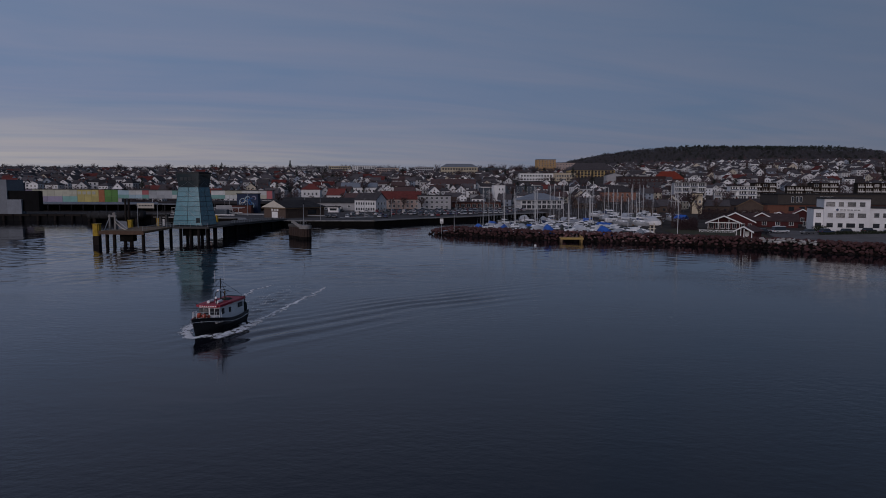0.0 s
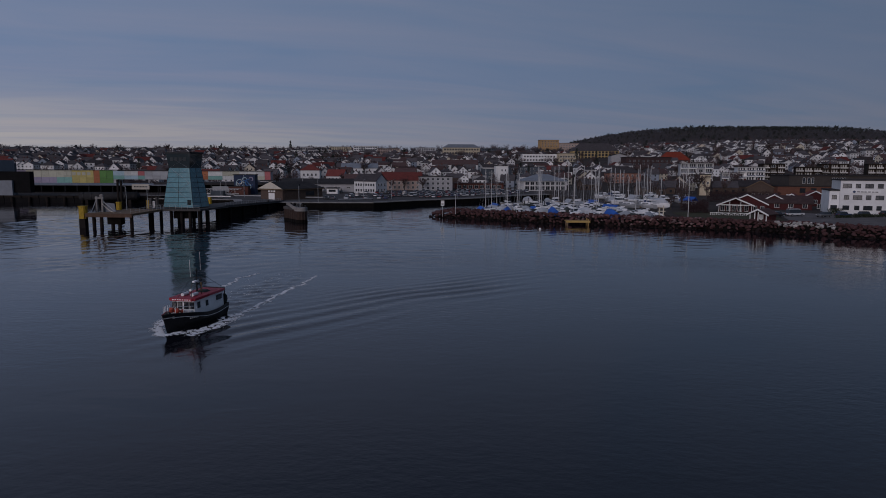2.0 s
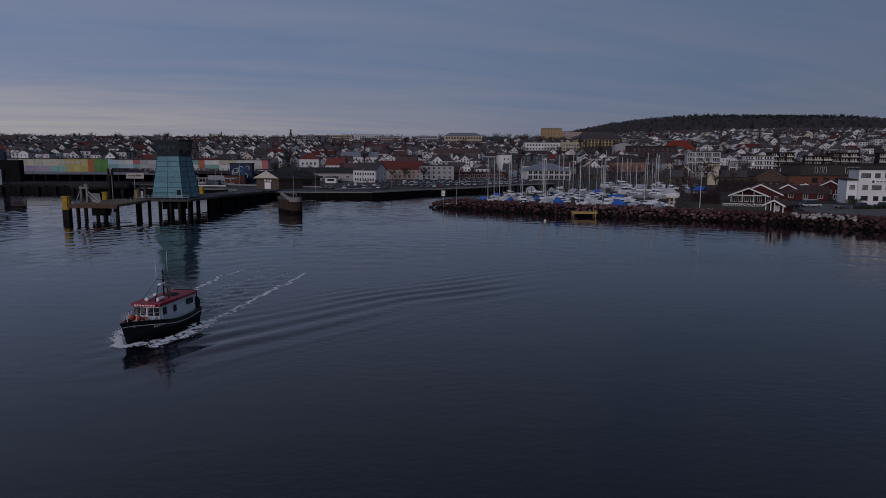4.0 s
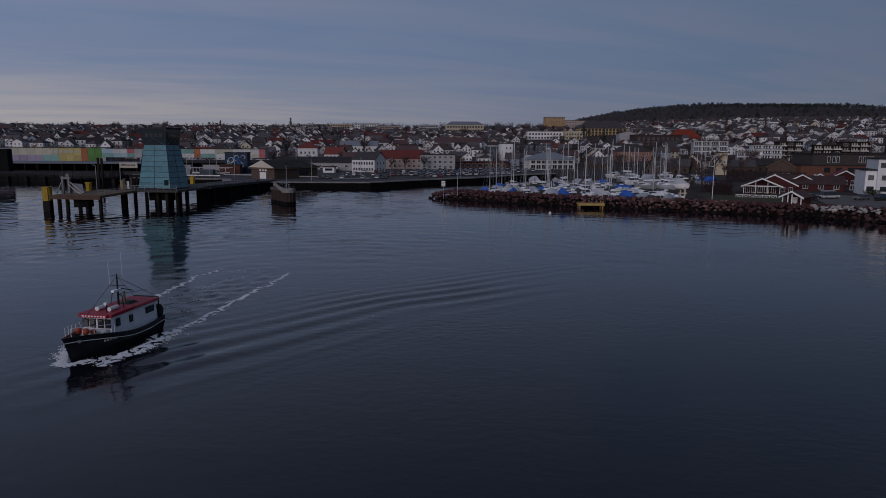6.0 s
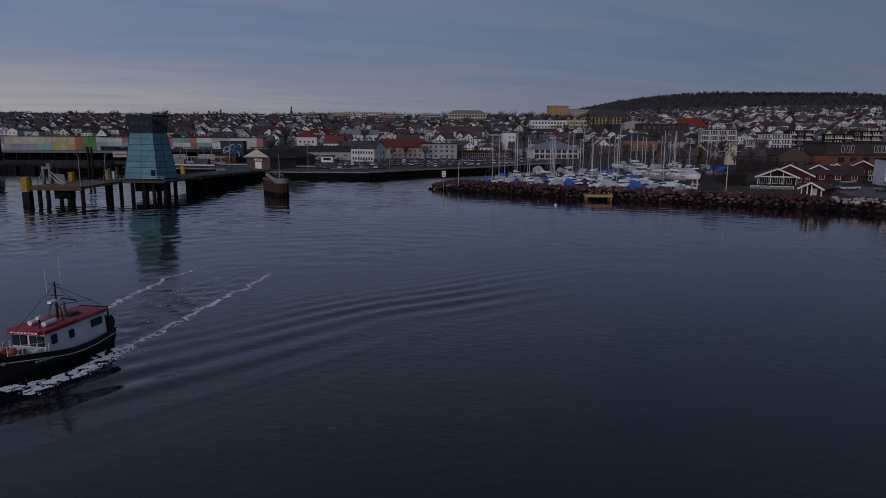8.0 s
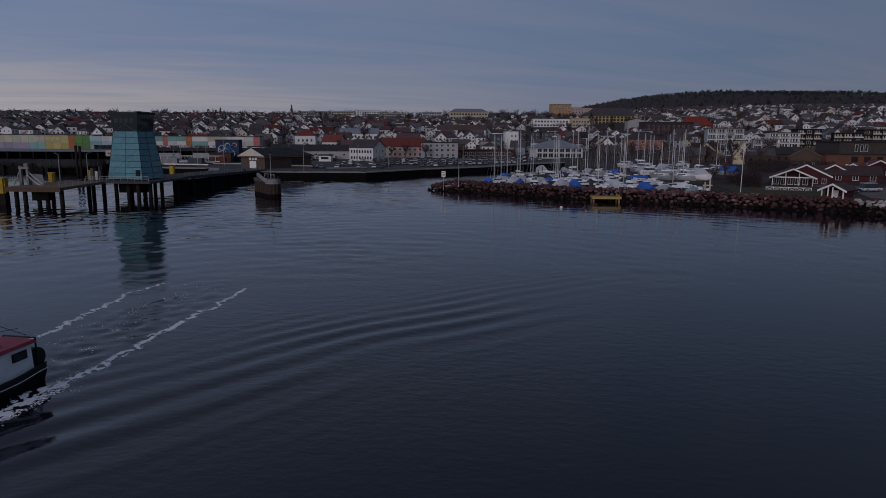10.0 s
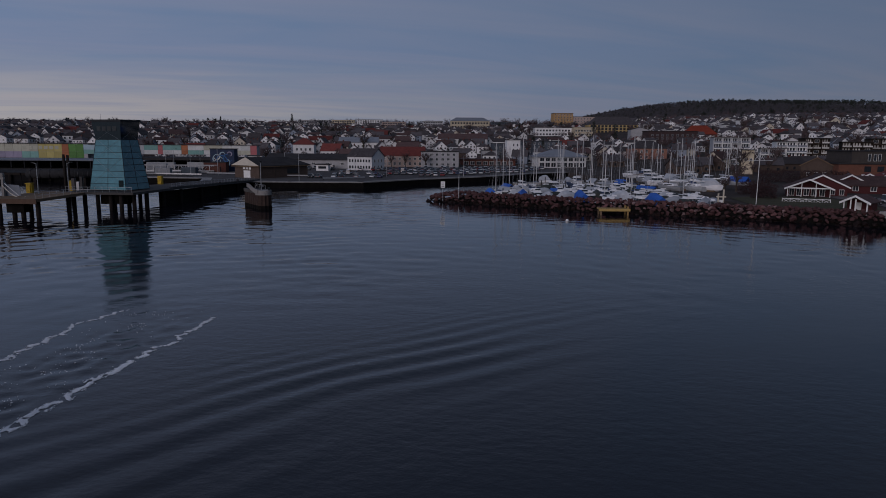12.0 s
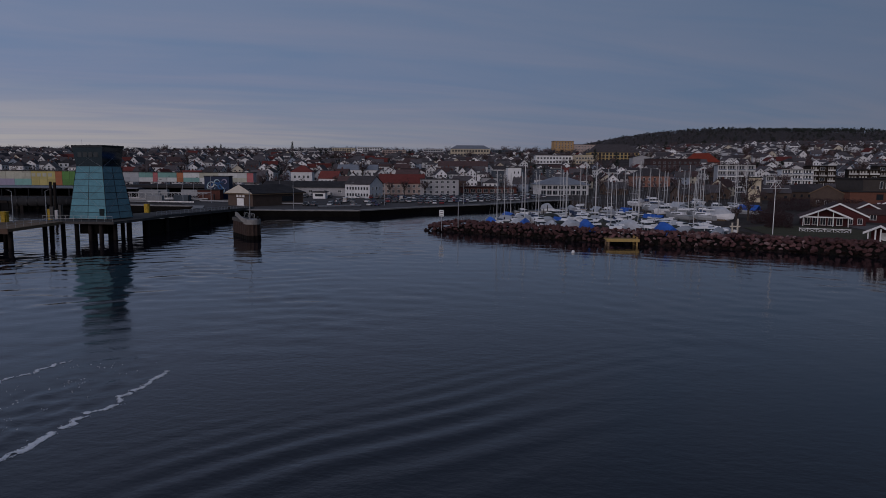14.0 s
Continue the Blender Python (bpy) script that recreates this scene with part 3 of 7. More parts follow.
for side in range(4):
    b = bmesh.new()
    for zl, zh in ((LEVELS[1], LEVELS[5]), (LEVELS[5], LEVELS[8]), (LEVELS[8], 18.4)):
        (w0_, d0_), (w1_, d1_) = ring(zl), ring(zh)
        l0 = [Vector((*p, zl)) for p in ((-w0_, -d0_), (w0_, -d0_), (w0_, d0_), (-w0_, d0_))]
        l1 = [Vector((*p, zh)) for p in ((-w1_, -d1_), (w1_, -d1_), (w1_, d1_), (-w1_, d1_))]
        i, j = side, (side + 1) % 4
        out = ((l0[i] + l0[j]) / 2).normalized() * 0.05
        out.z = 0
        tube(b, l0[i].lerp(l0[j], 0.06) + out, l1[i].lerp(l1[j], 0.94) + out, 0.018, sides=4)
        tube(b, l0[i].lerp(l0[j], 0.94) + out, l1[i].lerp(l1[j], 0.06) + out, 0.018, sides=4)
    part("cross_brace", b, GALV, tower)
for k in range(4):
    x = (-1.5 + k) * 1.35
    d_ = ring(17.6)[1]
    part("cabin_window", boxed(x - 0.5, x + 0.5, -d_ - 0.06, -d_ + 0.06, 17.0, 18.2), RENDER_BLIND, tower, "dim grey blind behind the cabin glass")
part("door", boxed(2.9, 4.1, -4.05 + 0.38, -3.62, 4.3, 6.4), DARKGLASS, tower)
tagged(part("aerial", tube(bmesh.new(), (-2.6, -1.5, 19.4), (-2.6, -1.5, 20.6), 0.05, sides=5), GALV, tower))
# ---- pier under the tower ----
def flat_slab(pts, thick):
    return plate(bmesh.new(), pts, thick)


pier = thing("pier", "concrete ferry pier on dark piles below the glass tower", "pier", kind="structure")
part("deck", flat_slab([(-79, 184.5, 4.05), (-63.6, 183.6, 4.05), (-61.4, 199.5, 4.05), (-77.5, 202.5, 4.05)], 0.5), DARKCON, pier)
part("deck", flat_slab([(-87.7, 170.9, 3.75), (-75.4, 169.7, 3.75), (-74.2, 184.6, 4.0), (-84.5, 187.5, 4.0)], 0.55), TIMBER, pier, "weathered timber deck")
part("fascia", boxed(0, 12.2, -0.15, 0.10, 2.85, 3.8, m=pose(-87.6, 170.8, 0, 0, 0, -5.5)), mat("rusty_brown_fascia", (0.105, 0.066, 0.046), 0.8, 0.3, 0.8, 0.3), pier, "rust-brown edge beam")
part("walkway", flat_slab([(-75.5, 200, 4.0), (-62.2, 199, 4.0), (-60.6, 268, 2.15), (-72.5, 276, 2.15)], 0.45), DARKCON, pier)
pile_mesh = mesh_of("pile", tube(bmesh.new(), (0, 0, -3), (0, 0, 3.5), 0.43, sides=10), TARRED, True)
for x, y in ((-86.3, 172.4), (-84.0, 171.6), (-81.4, 172.0), (-79.8, 172.2), (-76.6, 171.8), (-76.2, 181.5), (-84.5, 182),
             (-77.6, 186.0), (-74.9, 185.4), (-72.2, 185.6), (-69.4, 185.6), (-66.9, 185.0), (-64.0, 190.5), (-63.0, 197.0),
             (-73.5, 194), (-68, 196), (-70.6, 189.5), (-67.8, 190.2), (-65.2, 187.2), (-65.6, 194.2), (-72.0, 199.0), (-62.6, 206), (-62.4, 219), (-62.1, 233), (-61.7, 247)):
    part("pile", pile_mesh, None, pier, m=pose(x, y, 0))
part("crosshead", boxed(-82.4, -79.0, 171.2, 173.4, 1.0, 3.15), DARKWALL, pier)
part("crosshead", boxed(-71.8, -66.0, 186.0, 188.0, 1.4, 3.35), DARKWALL, pier)
# dark wall below the walkway, near-black for the shade under the deck
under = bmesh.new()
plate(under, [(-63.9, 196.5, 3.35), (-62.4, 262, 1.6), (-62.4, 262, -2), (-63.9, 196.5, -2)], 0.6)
part("sheet_wall", under, DARKWALL, pier)
part("kerb", boxed(0, 69.5, -0.2, 0.2, 0, 0.22, m=Matrix.Translation((-62.4, 199.2, 4.0)) @ pose(0, 0, 0, 0, 1.5, 88.6)), DARKCON, pier)


def railing(name, a, b, posts, label):
    """A tubular railing from a to b."""
    a, b = Vector(a), Vector(b)
    ob = thing(name, label, "railing")
    for k in range(posts):
        p = a.lerp(b, k / (posts - 1))
        part("post", tube(bmesh.new(), p, p + Vector((0, 0, 1.1)), 0.035, sides=5), GALV, ob)
    for hz in (0.55, 1.1):
        part("rail", tube(bmesh.new(), a + Vector((0, 0, hz)), b + Vector((0, 0, hz)), 0.03, sides=5), GALV, ob)
    return ob


railing("railing", (-62.2, 200, 4.0), (-60.9, 262, 2.35), 26, "grey steel railing along the pier walkway")
railing("railing", (-78.5, 184.7, 4.05), (-64, 183.9, 4.05), 10, "grey steel railing at the tower deck edge")
railing("railing", (-76.0, 170.2, 3.8), (-74.4, 184, 4.0), 8, "grey steel railing beside the timber deck")


def fender(x, y, z0, z1, w, label):
    ob = thing("fender_pile", label, "fender", pose(x, y, 0), "yellow fender posts")
    b = boxed(-w / 2, w / 2, -w / 2, w / 2, z0, z1)
    bmesh.ops.bevel(b, geom=[e for e in b.edges if abs(e.verts[0].co.z - e.verts[1].co.z) > 0.5], offset=0.16 * w, segments=2, affect="EDGES")
    part("cap", b, YELLOW, ob)
    part("rim", boxed(-w * 0.54, w * 0.54, -w * 0.54, w * 0.54, z1, z1 + 0.12), YELLOW, ob)
    return ob


f = fender(-88.7, 172.0, 2.4, 5.45, 1.65, "large yellow fender dolphin on a dark pile cluster")
part("leg", boxed(-0.76, 0.76, -0.76, 0.76, -3, 2.4), TARRED, f)
fender(-85.0, 183.0, 3.85, 5.9, 1.15, "yellow bollard post on the timber deck")
fender(-80.3, 190.6, 3.0, 6.0, 1.1, "yellow fender post at the tower deck")
fender(-74.0, 221.0, 3.4, 5.6, 1.2, "yellow fender post beside the pier walkway")

# link-span gear on the timber deck
gear = thing("ramp_gear", "grey steel ramp hoist with struts and a hose", "ramp", Matrix.LocRotScale((-86.3, 175.6, 3.8), None, (0.8, 0.8, 0.82)))
for x in (-0.9, 0.9):
    part("upright", boxed(x - 0.3, x + 0.3, -0.4, 0.4, 0, 4.9, top=(0.8, 0.7)), CONCRETE, gear)
part("crossbeam", boxed(-1.3, 1.3, -0.3, 0.3, 4.1, 4.7), CONCRETE, gear)
part("sheave", tube(bmesh.new(), (0.7, -0.35, 5.1), (0.7, 0.35, 5.1), 0.55, sides=12), CONCRETE, gear)
for a, b in (((-0.9, 0, 4.2), (-2.0, -1.5, 0)), ((0.9, 0, 4.2), (2.2, 1.6, 0)), ((0.9, 0, 3.4), (5.6, -1.6, 0.3))):
    part("strut", tube(bmesh.new(), a, b, 0.11, sides=6), GALV, gear)
bh = bmesh.new()
pts = [Vector((1 + 6.3 * u, -0.4 - 1.2 * u, 2.6 - 2.6 * u - 1.1 * math.sin(math.pi * u))) for u in [i / 12 for i in range(13)]]
for p, q in zip(pts, pts[1:]):
    tube(bh, p, q, 0.10, sides=6, caps=False)
part("hose", bh, PALE_METAL, gear, "pale drooping hose")
part("plate", plate(bmesh.new(), [(0.9, 0.6, 0), (4.6, 0.9, 0), (4.2, 0.9, 2.6), (1.4, 0.6, 2.9)], 0.12), SHEET_GREY, gear)

cab = thing("pump_cabinet", "grey machine cabinets with pipes beside the tower", "cabinet", pose(-78.6, 189.6, 4.05))
for x, w, h in ((-0.8, 0.7, 2.6), (0.2, 0.6, 1.9), (1.0, 0.5, 3.0)):
    part("cabinet_body", boxed(x - w / 2, x + w / 2, -0.4, 0.4, 0, h), GALV if h < 2 else DARKCON, cab)
for x in (-0.3, 0.7, 1.5):
    part("pipe", tube(bmesh.new(), (x, -0.2, 0), (x, -0.2, 4.4), 0.06, sides=6), STEEL, cab)


def lamp_post(x, y, z, h, reach=1.2, label="slim grey lamp post", name="street_lamp", yaw=0.0):
    ob = thing(name, label, "street lamp", pose(x, y, z, 0, 0, yaw), "lamp posts")
    part("post", tube(bmesh.new(), (0, 0, 0), (0, 0, h), 0.11, 0.06, 8), GALV, ob)
    part("arm", tube(bmesh.new(), (0, 0, h - 0.05), (reach, 0, h + 0.25), 0.045, sides=6), GALV, ob)
    part("lamp_head", boxed(reach - 0.1, reach + 0.6, -0.14, 0.14, h + 0.2, h + 0.34), STEEL, ob)
    return ob


lamp_post(-82.0, 181.0, 3.9, 6.2, -0.9)
lamp_post(-79.2, 187.2, 4.0, 6.0, 0.7)
lamp_post(-75.4, 205, 3.9, 7.0)
lamp_post(-47, 266, 2.0, 9.0)
lamp_post(-86, 300, 2.0, 10.0)
lamp_post(-101, 322, 2.0, 9.0)
lamp_post(9, 304, 2.0, 8.0)
lamp_post(-20, 292, 2.0, 8.0)

# long sheet-pile mooring head with a rounded concrete nose and a lamp
dol = thing("mooring_dolphin", "rusty sheet-pile mooring head with a rounded concrete nose", "dolphin", pose(-38.2, 191.8, 0, 0, 0, 125.0))
REACH = 9.6


def capsule(r0, r1, z0, z1, wavy=0.0, x0=0.0, reach=REACH):
    """A long rounded block from the nose at the origin back along +x."""
    ring_ = []
    for k in range(13):
        a = math.pi / 2 + math.pi * k / 12
        rr = r0 * (1 + wavy * (k % 2))
        ring_.append((x0 + rr * math.cos(a), rr * math.sin(a)))
    n_ = 14
    for k in range(1, n_):
        u = k / n_
        ring_.append((x0 + reach * u, -(r0 + (r1 - r0) * u) * (1 + wavy * 0.8 * (k % 2))))
    ring_ += [(x0 + reach, -r1), (x0 + reach + 0.6 * r1, 0.0), (x0 + reach, r1)]
    for k in range(n_ - 1, 0, -1):
        u = k / n_
        ring_.append((x0 + reach * u, (r0 + (r1 - r0) * u) * (1 + wavy * 0.8 * (k % 2))))
    bb = bmesh.new()
    lo_, hi_ = [bb.verts.new((x, y, z0)) for x, y in ring_], [bb.verts.new((x, y, z1)) for x, y in ring_]
    for k in range(len(ring_)):
        q = (k + 1) % len(ring_)
        bb.faces.new((lo_[k], lo_[q], hi_[q], hi_[k]))
    bb.faces.new(hi_)
    bb.faces.new(lo_[::-1])
    return bb


part("sheet_piling", capsule(1.45, 1.25, -3, 3.4, 0.10), RUST, dol)
part("weed_band", capsule(1.50, 1.30, -3, 0.8, 0.10), DARKWALL, dol, "dark weed below the tide line")
part("nose", capsule(1.64, 1.58, 3.15, 4.2, 0.0, 0.0, 1.3), CONCRETE, dol, "pale rounded concrete nose")
part("coping", capsule(1.58, 1.45, 3.41, 4.15, 0.0, 1.3, REACH - 1.3), DARKCON, dol, "weathered concrete coping")
b = bmesh.new()
last_ = None
for k in range(13):                      # a thin parapet sweeping up along one side
    u = k / 12
    px_, py_, pz_ = -0.5 + 7.5 * u, 1.52 + 0.30 * math.sin(math.pi * u) - 0.1 * u, 3.55 + 1.0 * step(u, 0.1, 0.8)
    row_ = [b.verts.new((px_, py_ + dy, pz_ + dz)) for dy, dz in ((-0.15, 0.0), (0.15, 0.0), (0.15, 0.85), (-0.15, 0.85))]
    if last_:
        for q in range(4):
            b.faces.new((last_[q], row_[q], row_[(q + 1) % 4], last_[(q + 1) % 4]))
    else:
        b.faces.new(row_[::-1])
    last_ = row_
b.faces.new(last_)
part("parapet", b, CONCRETE, dol, "pale curved concrete parapet")
part("lamp_pole", tube(bmesh.new(), (0.8, 0.3, 4.2), (0.8, 0.3, 10.3), 0.10, 0.07, 8), GALV, dol)
part("lantern", boxed(0.55, 1.05, 0.05, 0.55, 10.3, 10.65), STEEL, dol)
for x in (-0.9, 3.5, 7.0):
    part("bollard", tube(bmesh.new(), (x, -0.8, 4.15), (x, -0.8, 4.75), 0.2, 0.26, 10), STEEL, dol)
for k in range(8):
    part("rail_post", tube(bmesh.new(), (2.6 + k, -1.3, 4.14), (2.6 + k, -1.3, 5.1), 0.03, sides=5), GALV, dol)
part("rail", tube(bmesh.new(), (2.6, -1.3, 5.1), (9.6, -1.3, 5.1), 0.03, sides=5), GALV, dol)

# ---- gable-roofed shed on the quay corner ----
shed = thing("quay_shed", "brown boarded quay shed with a dark roof and pale end gable", "shed", pose(-63.6, 277.0, 2.0, 0, 0, 56))
SW, SD, SH = 25.0, 15.0, 4.5      # along the long side, across, to the eaves
part("wall", boxed(0.9, SW - 0.9, 0.9, SD - 0.9, -0.5, SH), BOARD_BROWN, shed)
b = bmesh.new()
z1 = SH + 2.9
c = [(0, 0, SH), (SW, 0, SH), (SW, SD, SH), (0, SD, SH)]
r = [(0.35, SD / 2, z1), (SW - 5.0, SD / 2, z1)]
for fc in ((c[0], c[1], r[1], r[0]), (c[1], c[2], r[1]), (c[2], c[3], r[0], r[1])):
    plate(b, fc, 0.2)
part("roof", b, FELT, shed)
part("end_roof", plate(bmesh.new(), [c[3], c[0], r[0]], 0.2), PALE_METAL, shed, "pale sheet-metal roof end")
part("eaves", boxed(0.02, SW - 0.02, 0.02, SD - 0.02, SH - 0.45, SH - 0.2), TIMBER, shed)
for k in range(3):
    part("window", boxed(0.82, 0.95, 5.2 + 1.6 * k, 6.3 + 1.6 * k, 3.1, 3.9), WHITE, shed, "small pale window")
part("door", boxed(0.80, 0.95, 5.6, 9.2, -0.1, 2.7), WHITE, shed, "pale double door")
part("window", boxed(14.0, 19.0, 0.80, 0.95, 1.4, 3.2), WINDOW, shed)
for x in (2, 8, 20, 24):
    part("corner_board", boxed(x - 0.1, x + 0.1, 0.82, 0.93, -0.3, SH - 0.2), BOARD_BROWN, shed)

# ---- ferry terminal, west side ----
terminal = thing("terminal_building", "dark grey terminal block with a pale stair tower", "terminal", pose(0, 0, 0))
part("wall", boxed(-250, -193.5, 286, 312, -2.5, 16.8), RENDER_DARK, terminal)
part("stair_tower", boxed(-193.5, -186.8, 288.2, 300, 2.9, 18.0), SHEET_GREY, terminal, "pale grey stair tower")
part("plinth", boxed(-186.75, -180.6, 287.9, 288.9, 2.9, 9.4), SHEET_GREY, terminal)
part("window_band", boxed(-232, -193.6, 285.85, 286.3, 11.5, 15.2), WINDOW, terminal)
part("window_band", boxed(-232, -193.6, 285.85, 286.3, 4.0, 8.2), WINDOW, terminal)
wing = thing("ferry_shelter", "long black open shelter along the ferry berth", "shelter", pose(0, 0, 0))
part("roof", boxed(-186.7, -173.6, 289, 292, 4.2, 13.2), PITCH, wing)
part("roof", boxed(-236, -138, 352, 378, 5.6, 6.1), SHEET_GREY, wing, "pale edge of the shelter roof")
part("back_wall", boxed(-236, -138, 368, 372, 1.5, 5.2), PITCH, wing)
for i in range(16):
    x = -232 + 6.2 * i
    part("column", boxed(x - 0.25, x + 0.25, 352.5, 353.1, 1.5, 5.2), STEEL, wing)
part("roof", boxed(-150, -84, 356, 386, 6.1, 7.2), FELT, wing, "dark flat canopy roof")
for i in range(10):
    x = -148 + 7 * i
    part("column", boxed(x - 0.25, x + 0.25, 356.5, 357.0, 1.5, 6.1), STEEL, wing)
part("back_wall", boxed(-149, -86, 380, 384, 1.5, 6.1), PITCH, wing)
berth = thing("ferry_berth", "dark timber berth wall with fenders", "berth", kind="structure")
for i in range(-9, 9):
    x = -184 + 7.4 * i
    part("berth_wall", boxed(x, x + 7.3, 287.6 - 0.08 * (i % 2), 291, -2.5, 3.0 + 0.05 * (i % 3)), PITCH, berth)
    part("rubbing_strip", boxed(x + 0.2, x + 7.1, 287.2, 287.55, 2.2, 3.1), TARRED, berth)
    part("fender", tube(bmesh.new(), (x + 3.6, 286.9, 0.2), (x + 3.6, 286.9, 2.4), 0.6, sides=8), TARRED, berth)
beam_ = thing("ramp_beam", "dark grey tubular ramp beam lying across the ferry berth", "ramp", pose(-150, 284.6, 2.9))
part("tube", tube(bmesh.new(), (0, 0, 0), (24, 0, 0.2), 1.75, sides=20), mat("dull_grey_tube", (0.034, 0.034, 0.036), 0.8, 0.25, 1.5, 0.1, stain=0.3, specular=0.1), beam_, smooth=True)
for k in range(7):
    part("hoop", tube(bmesh.new(), (1.5 + 3.5 * k, 0, 0.02), (1.75 + 3.5 * k, 0, 0.02), 1.85, sides=20), STEEL, beam_)
for x in (3.0, 21.0):
    part("saddle", boxed(x - 0.6, x + 0.6, -1.4, 1.4, -5, -1.3), TARRED, beam_)
board = thing("notice_board", "beige notice board with dark lettering under the shelter roof", "sign", pose(-159, 350.5, 2.0))
part("panel", boxed(0, 9.0, 0, 0.25, 1.7, 4.4), PALE_METAL, board)
for x in (0.4, 8.4):
    part("post", boxed(x, x + 0.2, 0.02, 0.22, 0, 1.69), STEEL, board)
for k in range(9):                       # unreadable lettering, as plain bars
    part("text_bar", boxed(1.1 + 0.78 * k, 1.65 + 0.78 * k, -0.03, -0.004, 2.8, 3.4), STEEL, board)
for x, h in ((-123.4, 10.4), (-122.1, 10.2)):
    tagged(solid("berth_post", tube(bmesh.new(), (x, 262, -3), (x, 262, h), 0.42, sides=12), TARRED, smooth=True), "tall black guide post in the ferry berth", "post", "berth posts")

# painted hoarding along the terminal gangway: panel by panel
PANELS = {}
for key, rgb in (("cream", (0.52, 0.52, 0.42)), ("lilac", (0.34, 0.31, 0.42)), ("mint", (0.24, 0.46, 0.42)), ("yellow", (0.56, 0.48, 0.18)), ("orange", (0.46, 0.17, 0.08)),
                 ("green", (0.13, 0.30, 0.08)), ("sky", (0.40, 0.55, 0.62)), ("grey", (0.44, 0.46, 0.48)), ("pink", (0.50, 0.16, 0.17)), ("white", (0.68, 0.70, 0.68)), ("blue", (0.020, 0.036, 0.080)), ("deep", (0.03, 0.12, 0.30))):
    PANELS[key] = mat(key + "_hoarding_paint", tuple(0.85 * v for v in rgb), 0.6, 0.12, 1.6, 0.05, stain=0.15)
bridge = thing("passenger_bridge", "raised passenger gangway clad in brightly painted panels", "gangway", pose(0, 0, 0))
HY = 400.0
runs = [(-262, -244, "lilac", "grey"), (-244, -226, "cream", "lilac"), (-226, -217, "cream", "mint"), (-217, -204.2, "yellow", "yellow"), (-204.2, -200.6, "orange", "orange"), (-200.6, -192.6, "green", "green"),
        (-192.6, -186, "sky", "mint"), (-186, -178, "white", "sky"), (-178, -174, "pink", "mint"), (-174, -160, "grey", "grey"), (-160, -152.6, "mint", "white"), (-152.6, -150, "pink", "pink"),
        (-150, -140, "mint", "white"), (-140, -136.5, "orange", "orange"), (-136.5, -128, "white", "mint"), (-128, -118, "cream", "white"), (-118, -103, "white", "cream"), (-103, -99.5, "pink", "pink")]
for x0, x1, hi, lo in runs:
    base, top = (5.8, 13.2) if x1 < -190 else (8.0, 12.9)
    n = max(1, round((x1 - x0) / 4.5))
    for k in range(n):
        a, c_ = x0 + (x1 - x0) * k / n + 0.05, x0 + (x1 - x0) * (k + 1) / n - 0.05
        cut = base + (top - base) * 0.45
        part("panel", boxed(a, c_, HY - 0.12, HY, cut + 0.04, top), PANELS[hi], bridge)
        part("panel", boxed(a, c_, HY - 0.10, HY, base, cut), PANELS[lo], bridge)
part("body", boxed(-262, -190.5, HY + 0.05, HY + 7, 5.7, 13.1), RENDER_GREY, bridge)
part("body", boxed(-190.4, -99.5, HY + 0.05, HY + 5, 7.9, 12.8), RENDER_GREY, bridge)
part("roof", boxed(-263, -190, HY - 0.6, HY + 7.5, 13.25, 13.6), FELT, bridge)
part("roof", boxed(-189.9, -99, HY - 0.6, HY + 5.5, 12.95, 13.3), FELT, bridge)
part("soffit", boxed(-262, -99, HY - 0.3, HY + 4, 5.2, 5.65), STEEL, bridge)
for i in range(14):
    x = -258 + 12 * i
    part("leg", boxed(x - 0.4, x + 0.4, HY + 1, HY + 2, 1.5, 5.2), STEEL, bridge)
for i in range(7):                      # unreadable painted letters, as plain bars
    x = -225.4 + 2.9 * i
    part("letter_bar", boxed(x, x + 2.0, HY - 0.16, HY - 0.125, 10.3, 12.1), PANELS["cream"], bridge, "pale painted bar")

mural = thing("mural_building", "dark blue building with a swirling painted mural", "building", pose(-101, 334, 2.0))
part("wall", boxed(0, 10.5, 0, 5, -1, 9.6), PANELS["blue"], mural)
part("roof", boxed(-0.3, 10.8, -0.3, 5.3, 9.6, 9.9), FELT, mural)
for k in range(8):                       # rings and swirls of paint
    bb, last_ = bmesh.new(), None
    cx_, cz_, rad_ = (3.2, 7.4, 3.0, 6.8, 4.6, 8.6, 2.0, 5.6)[k], (5.2, 6.0, 6.4, 3.6, 4.4, 7.4, 3.4, 7.2)[k], (2.4, 2.2, 1.5, 1.9, 3.4, 1.2, 1.4, 1.6)[k]
    for j in range(15):
        an = 0.9 * k + (0.36 if k % 2 else -0.36) * j
        wide = 0.26 * math.sin(math.pi * (j + 0.5) / 15)
        grow = rad_ * (0.55 + 0.45 * j / 14)
        row_ = [bb.verts.new((cx_ + (grow + s_) * math.cos(an), y_, min(9.3, cz_ + (grow + s_) * math.sin(an)))) for s_, y_ in ((-wide, -0.05), (wide, -0.05), (wide, 0.0), (-wide, 0.0))]
        if last_:
            for q in range(4):
                bb.faces.new((last_[q], row_[q], row_[(q + 1) % 4], last_[(q + 1) % 4]))
        last_ = row_
    part("mural_stroke", bb, PANELS[("sky", "deep", "white", "sky", "deep", "lilac", "grey", "sky")[k]], mural)
annex = thing("brick_hut", "low brick-red service hut with a flat roof", "hut", pose(-101.5, 327.0, 2.0))
part("wall", boxed(0, 9.5, 0, 4, -1, 4.0), BRICK, annex)
part("roof", boxed(-0.3, 9.8, -0.3, 4.3, 4.0, 4.3), FELT, annex)
